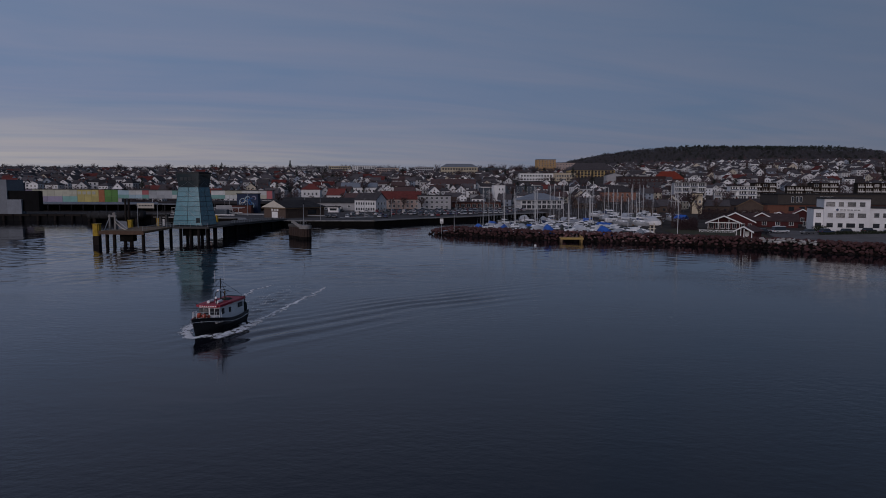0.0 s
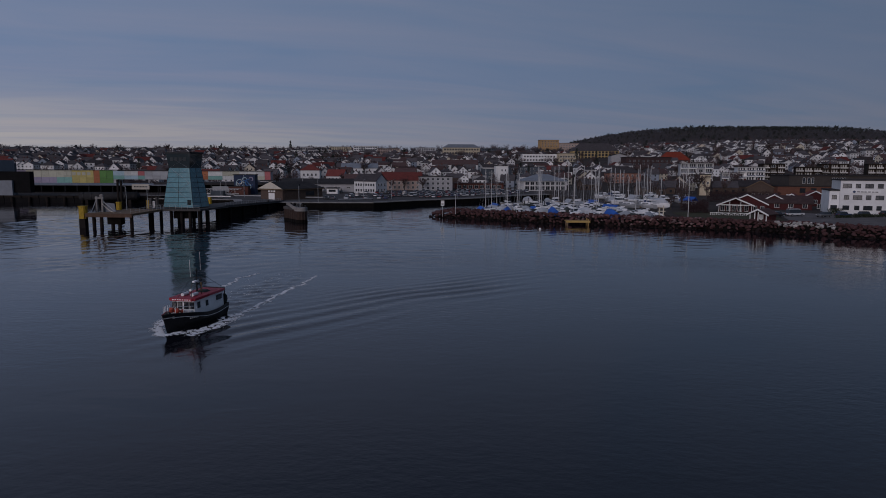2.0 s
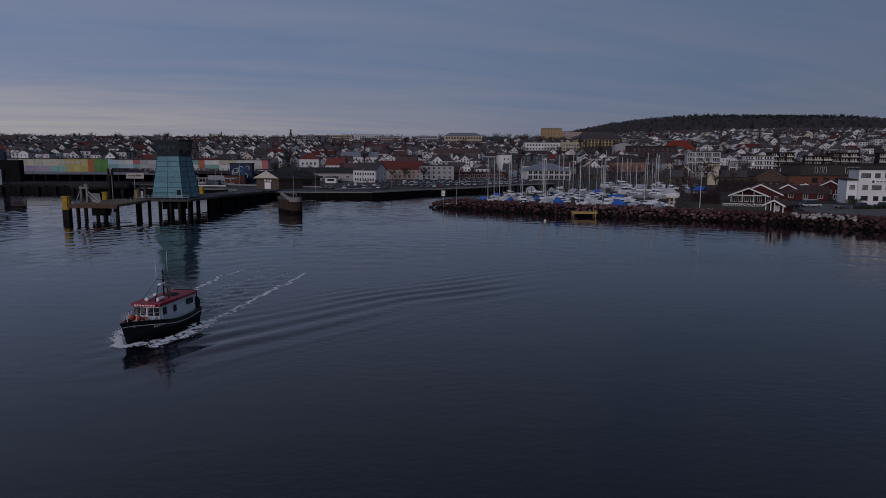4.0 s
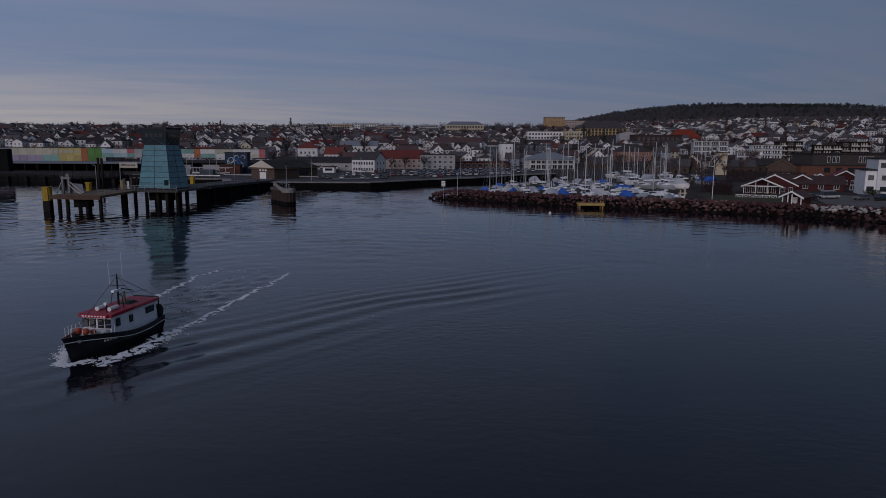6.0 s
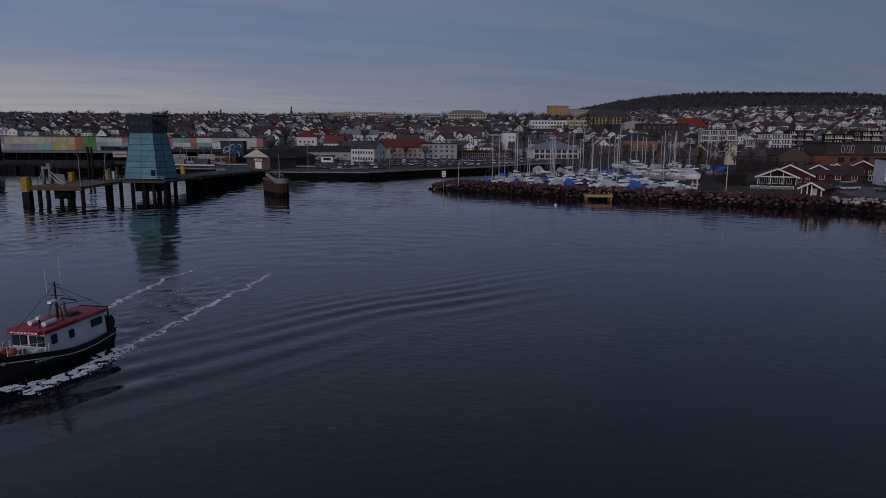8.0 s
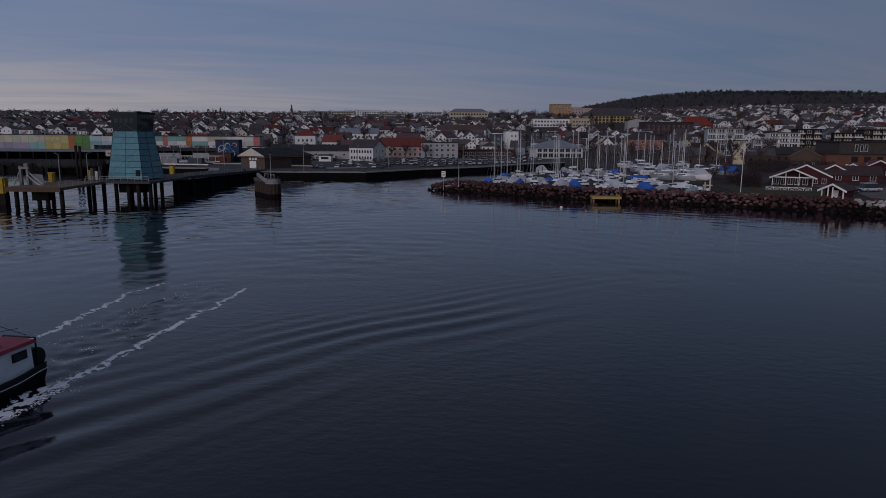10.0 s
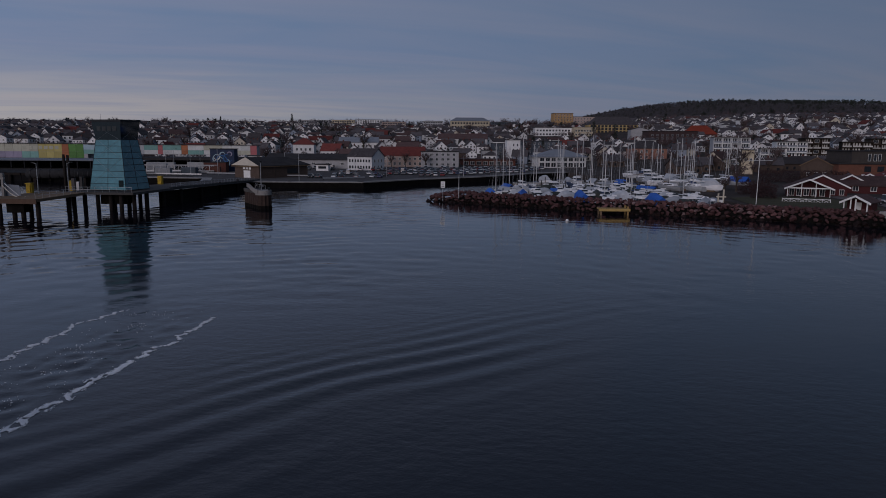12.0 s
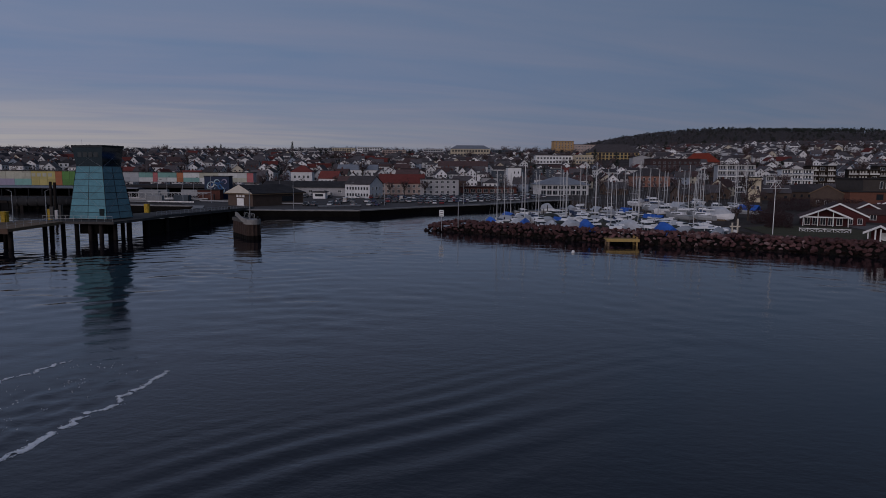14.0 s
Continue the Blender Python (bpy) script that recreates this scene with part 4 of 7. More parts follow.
part("door", boxed(3, 4.2, -0.08, 0.05, 0, 2.1), BOARD_BROWN, annex)

# ---- ferry yard behind the tower: trailers, barriers, fences ----
TRAILER = mat("pale_trailer_side", (0.31, 0.32, 0.33), 0.5, 0.1, 2.0, 0.05, stain=0.2)
CONTAINER = [mat(c + "_container_paint", rgb, 0.6, 0.15, 1.5, 0.1, stain=0.25) for c, rgb in (("rust", (0.14, 0.055, 0.04)), ("slate", (0.07, 0.09, 0.11)), ("grey", (0.30, 0.31, 0.32)))]


def trailer(x, y, yaw, n, side, label):
    ob = thing("lorry_trailer", label, "trailer", pose(x, y, 2.0, 0, 0, yaw), "parked trailers")
    part("box_body", boxed(0, n, 0, 2.5, 1.1, 3.7), side, ob)
    part("chassis", boxed(0.2, n - 0.2, 0.4, 2.1, 0.75, 1.09), STEEL, ob)
    for wx in (n - 1.2, n - 2.5, 1.2):
        for wy in (0.05, 2.1):
            part("wheel", tube(bmesh.new(), (wx, wy, 0.5), (wx, wy + 0.35, 0.5), 0.5, sides=10), TARRED, ob)
    part("rear_bumper", boxed(n - 0.1, n + 0.1, 0.2, 2.3, 0.6, 0.8), GALV, ob)


def container(x, y, yaw, side, label):
    ob = thing("shipping_container", label, "container", pose(x, y, 2.0, 0, 0, yaw), "yard containers")
    part("body", boxed(0, 6.0, 0, 2.4, 0.15, 2.6), side, ob)
    for k in range(14):
        part("rib", boxed(0.25 + 0.42 * k, 0.42 + 0.42 * k, -0.05, -0.004, 0.3, 2.45), side, ob)
    for cx in (-0.03, 5.9):
        part("corner_post", boxed(cx, cx + 0.13, -0.06, 0.1, 0.0, 2.62), STEEL, ob)


trailer(-131, 338, 2, 12, TRAILER, "long white lorry trailer parked in the ferry yard")
trailer(-114, 341, -3, 10, TRAILER, "white lorry trailer standing by the gangway")
trailer(-122, 318, 4, 8, CONTAINER[2], "grey box trailer beside the berth")
container(-97, 316, 6, CONTAINER[0], "rust-red ribbed container on the quay")
container(-104, 309, -4, CONTAINER[1], "slate-blue ribbed container on the quay")
container(-112, 303, 3, CONTAINER[2], "grey ribbed container on the quay")


def guard_fence(x, y, yaw, n, label, pale):
    ob = thing("guard_rail", label, "guard rail", pose(x, y, 2.0, 0, 0, yaw), "yard barriers")
    for k in range(n + 1):
        part("post", boxed(3 * k - 0.08, 3 * k + 0.08, -0.08, 0.08, 0, 0.95), STEEL, ob)
    part("beam", boxed(-0.2, 3 * n + 0.2, -0.14, -0.09, 0.5, 0.95), pale, ob)


for x, y, yaw, n in ((-128, 298, -2, 9), (-124, 311, 1, 10), (-108, 296, -8, 6), (-128, 326, 0, 8), (-92, 305, -14, 8), (-70, 290, -4, 7), (-40, 272, 30, 5)):
    guard_fence(x, y, yaw, n, "low pale steel barrier in the ferry yard", TRAILER if n > 6 else GALV)
for x, y, h in ((-118, 300, 7.5), (-106, 300, 8.5), (-95, 296, 7.0), (-112, 322, 9.5), (-60, 300, 9.0), (-33, 300, 8.0), (24, 330, 8.0)):
    lamp_post(x, y, 2.0, h, 0.9)

# link-span truss beside the berth
truss = thing("linkspan_truss", "pale steel link-span with diagonal bracing over the berth", "link-span", pose(-127, 316, 2.6, 0, 0, -1))
for y in (0.0, 4.0):
    for z in (0.4, 2.6):
        part("chord", boxed(0, 34, y - 0.12, y + 0.12, z - 0.14, z + 0.14), TRAILER if z > 1 else GALV, truss)
    for k in range(12):
        part("upright", boxed(2.9 * k + 0.2, 2.9 * k + 0.36, y - 0.08, y + 0.08, 0.55, 2.45), GALV, truss)
        if k < 11:
            part("brace", tube(bmesh.new(), (2.9 * k + 0.3, y, 0.5), (2.9 * k + 3.1, y, 2.5), 0.07, sides=4), GALV, truss)
part("roadway", boxed(0, 34, 0.15, 3.85, -0.2, 0.25), DARKCON, truss)
for x in (1, 17, 33):
    part("support", boxed(x - 0.4, x + 0.4, 1.2, 2.8, -3.5, -0.2), TARRED, truss)
# ---- breakwater ----
CREST = [(-1.5, 216), (3, 213.5), (10, 209), (20, 201), (30, 194), (40, 188.5), (50, 184), (60, 179.5), (70, 174.5), (80, 168.5), (90, 160.5), (100, 151.5), (112, 140), (130, 124)]


def along(line, s):
    """The place at distance s along a line, and its direction."""
    for (x0, y0), (x1, y1) in zip(line, line[1:]):
        n = math.hypot(x1 - x0, y1 - y0)
        if s <= n:
            return Vector((x0 + (x1 - x0) * s / n, y0 + (y1 - y0) * s / n, 0)), Vector(((x1 - x0) / n, (y1 - y0) / n, 0))
        s -= n
    return Vector((x1, y1, 0)), Vector(((x1 - x0) / n, (y1 - y0) / n, 0))


LENGTH = sum(math.hypot(b[0] - a[0], b[1] - a[1]) for a, b in zip(CREST, CREST[1:]))
rng = random.Random(7)


def boulder_verts(r):
    """A blocky, broken stone about one metre across."""
    bm = bmesh.new()
    for _ in range(13):
        v = Vector((r.gauss(0, 1), r.gauss(0, 1), r.gauss(0, 1))).normalized()
        bm.verts.new((v.x * 0.62 * r.uniform(0.85, 1.1), v.y * 0.52 * r.uniform(0.85, 1.1), v.z * 0.44 * r.uniform(0.8, 1.1)))
    out = bmesh.ops.convex_hull(bm, input=bm.verts)
    junk = [g for g in out["geom_interior"] if isinstance(g, bmesh.types.BMVert)]
    bmesh.ops.delete(bm, geom=junk, context="VERTS")
    return bm


breakwater = thing("breakwater", "breakwater of piled reddish granite boulders", "breakwater", kind="structure")
core = bmesh.new()
prev = None
for i in range(61):
    s = LENGTH * i / 60
    p, d = along(CREST, s)
    out = Vector((d.y, -d.x, 0))
    taper = step(s, -1.0, 9.0)
    prof = [p + out * 5.0 + Vector((0, 0, -2.0)), p + out * (0.7 + 1.0 * taper) + Vector((0, 0, 0.2 * taper - 0.4)), p + Vector((0, 0, 1.7 * taper)), p - out * 2.2 + Vector((0, 0, 1.8 * taper)), p - out * 6.0 + Vector((0, 0, -2.0))]
    ringv = [core.verts.new(v) for v in prof]
    if prev:
        for a in range(4):
            core.faces.new((prev[a], prev[a + 1], ringv[a + 1], ringv[a]))
    prev = ringv
part("rubble_core", core, DARKWALL, breakwater)
shapes = [boulder_verts(rng) for _ in range(9)]
stones = [mesh_of("boulder", b_.copy(), ROCK) for b_ in shapes]
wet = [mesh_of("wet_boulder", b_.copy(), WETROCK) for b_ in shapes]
pink = [mesh_of("boulder", b_.copy(), PINKROCK) for b_ in shapes]
pale = [mesh_of("pale_boulder", b_.copy(), PALEROCK) for b_ in shapes[:3]]
rest_v, rest_f, rest_wet, singles = [], [], [], 0
s = 0.0
while s < LENGTH:
    p, d = along(CREST, s)
    out = Vector((d.y, -d.x, 0))
    taper = step(s, -2.0, 8.0)
    for row in range(10):
        u = row / 9.0                        # 0 at the foot of the sea side, 1 behind the crest
        off = 2.5 - 5.0 * u
        zz = (-0.85 + 3.3 * step(u, -0.1, 0.62)) * (0.45 + 0.55 * taper) - 1.2 * step(u, 0.86, 1.25)
        size = rng.uniform(0.65, 1.35) * (1.0 - 0.15 * u)
        q = p + out * (off + rng.uniform(-0.35, 0.35)) + d * rng.uniform(-0.5, 0.5) + Vector((0, 0, zz + rng.uniform(-0.22, 0.28)))
        m = Matrix.LocRotScale(q, Euler((rng.uniform(-0.7, 0.7), rng.uniform(-0.7, 0.7), rng.uniform(0, 6.3))), Vector((size * rng.uniform(0.85, 1.3), size, size * rng.uniform(0.8, 1.1))))
        k = rng.randrange(9)
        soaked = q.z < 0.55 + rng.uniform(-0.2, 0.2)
        if 34 < q.x < 82 and row < 8 and singles < 300 and rng.random() < 0.86:
            singles += 1
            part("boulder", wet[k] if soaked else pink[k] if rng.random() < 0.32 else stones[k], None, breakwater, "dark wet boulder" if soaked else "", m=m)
        elif 83 < q.x < 93 and 3 < row < 6:
            part("boulder", pale[k % 3], None, breakwater, "pale quarry boulder", m=m)
        else:
            base = len(rest_v)
            rest_v += [m @ v.co for v in shapes[k].verts]
            shapes[k].verts.index_update()
            rest_f += [[base + v.index for v in f_.verts] for f_ in shapes[k].faces]
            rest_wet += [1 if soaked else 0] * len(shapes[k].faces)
    s += 0.88
me = bpy.data.meshes.new("boulder_pile")
me.from_pydata(rest_v, [], rest_f)
me.materials.append(ROCK)
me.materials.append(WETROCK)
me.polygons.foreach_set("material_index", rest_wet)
tagged(part("boulder_pile", me, None, breakwater), kind="stuff")

sign = thing("harbour_sign", "white harbour sign board on a post", "sign", pose(1.6, 211.0, 0.9))
for x in (0.0,):
    part("post", tube(bmesh.new(), (x, 0, -0.6), (x, 0, 4.3), 0.07, sides=6), GALV, sign)
part("board", boxed(-0.52, 0.52, -0.16, -0.09, 2.85, 4.4), WHITE, sign)
for z in (3.1, 3.5, 3.95):
    part("text_bar", boxed(-0.4, 0.36, -0.18, -0.165, z, z + 0.12), STEEL, sign)
tagged(solid("marker_pole", tube(bmesh.new(), (5.6, 209.8, 1.2), (5.6, 209.8, 7.3), 0.09, 0.06, 8), GALV), "slim grey marker pole among the boulders", "pole")

jetty = thing("bathing_jetty", "small yellow timber jetty on posts below the boulders", "jetty", pose(35.2, 184.9, 0.12, 0, 0, -2))
YELLOWWOOD = mat("yellow_timber", (0.38, 0.25, 0.10), 0.85, 0.25, 0.6, 0.3)
for k in range(16):
    part("plank", boxed(-0.4 + 0.4 * k, -0.04 + 0.4 * k, -1.6, 1.4, 1.02, 1.25 + 0.01 * (k % 3)), YELLOWWOOD, jetty)
part("joist", boxed(-0.4, 6.0, -0.1, 0.1, 0.8, 1.015), TIMBER, jetty)
for x, y in ((0, -1.4), (5.6, -1.4), (0, 1.2), (5.6, 1.2)):
    part("post", boxed(x - 0.17, x + 0.17, y - 0.17, y + 0.17, -2, 1.75 if x > 5 else 1.0), YELLOWWOOD if x > 5 else TIMBER, jetty)
part("fascia", boxed(-0.45, 6.05, -1.72, -1.61, 0.75, 1.3), mat("yellow_timber_edge", (0.48, 0.33, 0.12), 0.85, 0.25, 0.6, 0.3), jetty)
part("handrail", tube(bmesh.new(), (5.6, -1.4, 1.68), (5.6, 1.2, 1.68), 0.05, sides=6), YELLOWWOOD, jetty)
tagged(solid("mooring_buoy", tube(bmesh.new(), (26.0, 172.0, -0.2), (26.0, 172.0, 0.42), 0.42, 0.22, 12), WHITE, smooth=True), "small white mooring buoy", "buoy")

# ---- marina ----
GEL = mat("white_gelcoat", (0.80, 0.80, 0.80), 0.3, 0.06, 1.5, 0.02, stain=0.12, specular=0.5)
NAVY = mat("navy_hull_paint", (0.03, 0.05, 0.11), 0.35, 0.1, 1.5, 0.02)
PALEHULL = mat("dull_grey_gelcoat", (0.36, 0.37, 0.38), 0.5, 0.12, 1.5, 0.05, apart=0.3, stain=0.25)
TARP_BLUE = mat("blue_tarpaulin", (0.035, 0.13, 0.50), 0.6, 0.2, 0.8, 0.5, stain=0.2)
TARP_GREY = mat("grey_tarpaulin", (0.42, 0.44, 0.47), 0.65, 0.15, 0.8, 0.5, stain=0.2)
TARP_DARK = mat("dark_boat_cover", (0.05, 0.055, 0.05), 0.7, 0.2, 0.8, 0.4)
ALLOY = mat("mast_alloy", (0.62, 0.62, 0.61), 0.4, 0.08, 1.0, 0.02, metal=0.35)
TEAK = mat("teak_deck", (0.28, 0.18, 0.10), 0.8, 0.2, 0.5, 0.2)


def hull_mesh(length, beam, free, draft=0.45, bow=0.45):
    """A lofted boat hull along +x with its waterline at z = 0, closed by its deck."""
    b = bmesh.new()
    rows, n = [], 12
    for i in range(n + 1):
        u = i / n
        w = beam / 2 * (0.80 + 0.20 * step(u, 0, 0.35)) * (1 - step(u, 0.52, 1.04) ** 1.3 * 0.985)
        sheer = free * (1 + bow * step(u, 0.3, 1.0))
        x = length * (u - 0.5)
        keel = -draft * (1 - step(u, 0.75, 1.0))
        rake = 0.10 * length * step(u, 0.7, 1.0)
        sec = [(x, 0.0, keel), (x + rake * 0.3, w * 0.72, keel * 0.35 + 0.05), (x + rake * 0.6, w * 0.94, sheer * 0.45), (x + rake, w, sheer)]
        rows.append([b.verts.new(p) for p in sec] + [b.verts.new((p[0], -p[1] - 1e-4, p[2])) for p in sec[::-1]])
    for a, c in zip(rows, rows[1:]):
        for k in range(7):
            b.faces.new((a[k], c[k], c[k + 1], a[k + 1]))
    b.faces.new(rows[0])
    return b


def sailboat(m, mast, hull=GEL, cover=None, length=9.5, label="", name="sailing_boat"):
    ob = thing(name, label or "white sailing boat moored with bare mast", "boat", m, "marina boats")
    part("hull", hull_mesh(length, 3.0, 1.05), hull, ob, smooth=False)
    b = boxed(-1.6, 2.4, -0.95, 0.95, 1.1, 1.75, top=(0.86, 0.8))
    part("cabin", b, GEL, ob)
    for y in (-0.9, 0.78):
        part("cabin_window", boxed(-0.9, 1.7, y, y + 0.12, 1.3, 1.55), WINDOW, ob)
    part("mast", tube(bmesh.new(), (0.6, 0, 1.2), (0.6, 0, mast), 0.11, 0.08, 8), ALLOY, ob)
    part("boom", tube(bmesh.new(), (0.5, 0, 2.3), (-3.2, 0, 2.4), 0.09, sides=6), ALLOY, ob)
    part("sail_cover", tube(bmesh.new(), (0.3, 0, 2.48), (-3.0, 0, 2.56), 0.20, 0.14, 8), cover or (TARP_DARK, TARP_GREY, NAVY, GEL)[int(mast * 10) % 4], ob)
    part("spreader", tube(bmesh.new(), (0.6, -0.9, mast * 0.55), (0.6, 0.9, mast * 0.55), 0.03, sides=4), ALLOY, ob)
    for a, c in (((0.6, 0, mast), (length * 0.52, 0, 1.5)), ((0.6, 0, mast), (-length * 0.49, 0, 1.2)), ((0.6, 0, mast), (0.5, -1.4, 1.1)), ((0.6, 0, mast), (0.5, 1.4, 1.1))):
        part("stay", tube(bmesh.new(), a, c, 0.018, sides=3, caps=False), GALV, ob)
    if m.translation.z > 1.0:
        for x in (-2.6, 0.2, 2.6):
            part("cradle", boxed(x - 0.12, x + 0.12, -0.9, 0.9, -0.95, 0.15), TIMBER, ob)
    if cover:
        b = bmesh.new()
        for sgn in (1, -1):
            q = [(-4.4, sgn * 1.45, 1.0), (2.2, sgn * 1.45, 1.15), (2.6, 0, 2.6), (-4.4, 0, 2.7)]
            plate(b, q if sgn < 0 else q[::-1], 0.05)
        part("winter_cover", b, cover, ob, "tent-shaped tarpaulin cover")
    return ob


def motorboat(m, length=7.0, hull=GEL, cover=None, label="", high=2.3):
    m = m @ Matrix.Scale(1.0 if cover and high >= 3.6 else 1.04 if m.translation.y < 226 else 0.92, 4)
    ob = thing("motor_boat", label or "white motor cruiser at its berth", "boat", m, "marina boats")
    part("hull", hull_mesh(length, 2.7, 1.0), hull, ob)
    if cover:
        b = bmesh.new()
        prev_ = None
        for i in range(7):
            u = i / 6
            x, w = -length / 2 + length * 0.92 * u, 1.32 * (1 - 0.75 * step(u, 0.5, 1.0))
            top_ = 1.0 + (high - 1.0) * (0.75 + 0.25 * math.sin(3.1 * u)) * (1 - 0.45 * step(u, 0.6, 1))
            row_ = [b.verts.new(p) for p in ((x, -w, 0.9), (x, -w * 0.75, top_ * 0.8), (x, 0, top_), (x, w * 0.75, top_ * 0.8), (x, w, 0.9))]
            if prev_:
                for k in range(4):
                    b.faces.new((prev_[k], row_[k], row_[k + 1], prev_[k + 1]))
            else:
                b.faces.new(row_[::-1])
            prev_ = row_
        b.faces.new(prev_)
        part("winter_cover", b, cover, ob, "tied-down tarpaulin cover")
    else:
        a, c = -0.24 * length, 0.27 * length
        fly = int(length * 53) % 3 == 0
        part("coachroof", boxed(a, c + 0.9, -1.08, 1.08, 1.02, 1.62, top=(0.90, 0.90)), GEL, ob)
        part("cabin_glass", boxed(a + 0.05, c, -0.99, 0.99, 1.60, 2.28, top=(0.76, 0.88)), WINDOW, ob, "dark raked cabin windows")
        part("roof", boxed(a - 0.35, c - 0.42, -0.98, 0.98, 2.26, 2.40, top=(0.94, 0.90)), GEL, ob)
        for q in (0.30, 0.62):
            part("window_post", boxed(a + (c - a) * q, a + (c - a) * q + 0.10, -1.0, 1.0, 1.58, 2.27, top=(1.0, 0.89)), GEL, ob)
        if fly:
            part("flybridge", boxed(a + 0.1, c - 0.9, -0.85, 0.85, 2.39, 2.86, top=(0.86, 0.9)), GEL, ob)
            part("fly_screen", boxed(c - 1.3, c - 0.95, -0.7, 0.7, 2.84, 3.15, top=(0.5, 0.9)), WINDOW, ob)
        part("cockpit", boxed(-length * 0.47, a - 0.02, -0.98, 0.98, 0.80, 1.18), TEAK, ob)
        canvas = (TARP_DARK, NAVY, TARP_GREY, None, GEL)[int(length * 97) % 5]
        if canvas:
            part("canopy", boxed(-length * 0.43, a - 0.04, -0.98, 0.98, 1.20, 2.34, top=(0.82, 0.86)), canvas, ob, "stretched canvas canopy")
        part("radar_arch", boxed(a - 0.25, a + 0.02, -0.98, 0.98, 2.41 if not fly else 2.87, 2.72 if not fly else 3.2, top=(0.7, 0.86)), GEL, ob)
        part("rubbing_strake", boxed(-length * 0.49, length * 0.16, -1.36, 1.36, 0.72, 0.80), NAVY, ob, "dark strip round the hull")
        part("rail", tube(bmesh.new(), (0.3 * length, -0.9, 1.75), (length * 0.52, 0, 2.0), 0.025, sides=4), GALV, ob)
        part("rail", tube(bmesh.new(), (0.3 * length, 0.9, 1.75), (length * 0.52, 0, 2.0), 0.025, sides=4), GALV, ob)
    return ob


MASTS = [(15.7, 222, 15.0), (18.7, 235, 14.8), (24.0, 232, 16.4), (25.8, 255, 14.4), (31.0, 262, 14.6), (40.9, 275, 16.6), (33.9, 225, 15.0), (36.8, 240, 14.9), (46.8, 262, 16.8), (55.1, 285, 17.9), (58.4, 270, 16.5),
         (58.2, 250, 15.1), (55.9, 235, 17.6), (67.8, 265, 16.0), (62.7, 240, 15.5), (70.0, 255, 14.8), (64.8, 230, 12.7), (77.6, 262, 15.3), (73.0, 245, 16.8), (69.5, 225, 16.6), (60.2, 206, 12.4), (76.5, 232, 12.4), (21.5, 246, 14.2), (29.0, 241, 13.6), (38.5, 256, 15.2), (44.0, 236, 13.8), (50.5, 249, 15.6), (60.8, 256, 14.6), (47.5, 275, 16.2), (52.5, 224, 13.0), (63.2, 278, 16.0), (43.0, 214, 12.6), (72.5, 238, 14.0), (66.5, 247, 15.0), (80.5, 256, 16.4), (85.0, 270, 15.8), (92.9, 260, 16.8), (100.0, 275, 17.5), (91.7, 250, 17.7)]


def ground_z(x, y):
    return height(x, y) if y > coast(x) else 0.0


for i, (x, y, top) in enumerate(MASTS):
    z = ground_z(x, y) + (0.12 if y > coast(x) else 0.0)
    cover = (None, TARP_GREY, None, None, None, None, TARP_BLUE, None)[i % 8]
    hull = NAVY if i % 6 == 4 and y < coast(x) else GEL
    what = "navy" if hull is NAVY else "pale grey" if z > 1 else "white"
    lab = what + (" sailing boat under a blue winter cover" if cover is TARP_BLUE else " sailing boat under a grey winter cover" if cover else " sailing boat lying with a bare mast")
    yaw = rng.choice((-65, -75, 115, 105)) + rng.uniform(-9, 9)
    turned = pose(x, y, z, 0, 0, yaw) @ Matrix.Translation((-0.6, 0, 0))
    sailboat(turned, top - z, PALEHULL if z > 1 else hull, cover, rng.uniform(8.6, 10.8) * (0.74 if z > 1 else 1.0), lab)
# covered boats close behind the boulders
for x, y, cov, yaw, hi, lab in ((13.5, 214.5, TARP_BLUE, 105, 3.6, "blue"), (21.5, 208.5, TARP_BLUE, 75, 3.8, "blue"), (33.6, 199.5, TARP_BLUE, 100, 4.3, "blue"), (44.0, 199.0, TARP_GREY, -60, 4.2, "grey"),
                             (48.6, 192.6, TARP_BLUE, 110, 4.2, "blue"), (58.5, 187.5, TARP_GREY, 60, 3.8, "grey"), (54.0, 193.0, TARP_GREY, 30, 3.3, "grey"), (40.5, 212.0, TARP_DARK, 80, 3.6, "dark green")):
    motorboat(pose(x, y, ground_z(x, y), 0, 0, yaw), 7.4, GEL, cov, f"motor boat wrapped in a {lab} tarpaulin", hi)
spots = [(17, 216.5), (21, 219), (28, 209), (30.5, 214), (33, 219), (29, 222), (38.5, 217), (42, 205.5), (46, 209), (44, 221), (49, 204), (52, 215), (49, 226), (56, 207), (59, 199), (58, 218), (62, 205), (63, 194.5), (61.5, 228),
         (24, 244), (34, 250), (43, 246), (48, 256), (53, 262), (38, 264), (58, 280), (28, 270), (46, 284), (52, 298), (40, 296), (66, 245), (70, 268), (76, 252), (82, 262), (86, 275), (70, 288), (78, 295), (92, 288),
         (15, 211.5), (19.5, 209.5), (26.5, 203.5), (31, 205), (37, 208), (39.5, 196.5), (48, 199), (52, 201), (53.5, 197.5), (55.5, 190.5), (57, 203), (60.5, 192.5), (61, 211), (26, 216), (36, 224), (55, 222), (41, 232), (31, 236), (52, 238), (62, 219), (60, 234), (56, 244), (62, 250), (57, 256), (61, 262), (50, 246), (47, 236), (54, 229), (44, 240), (63, 208), (59, 224), (61.5, 199)]
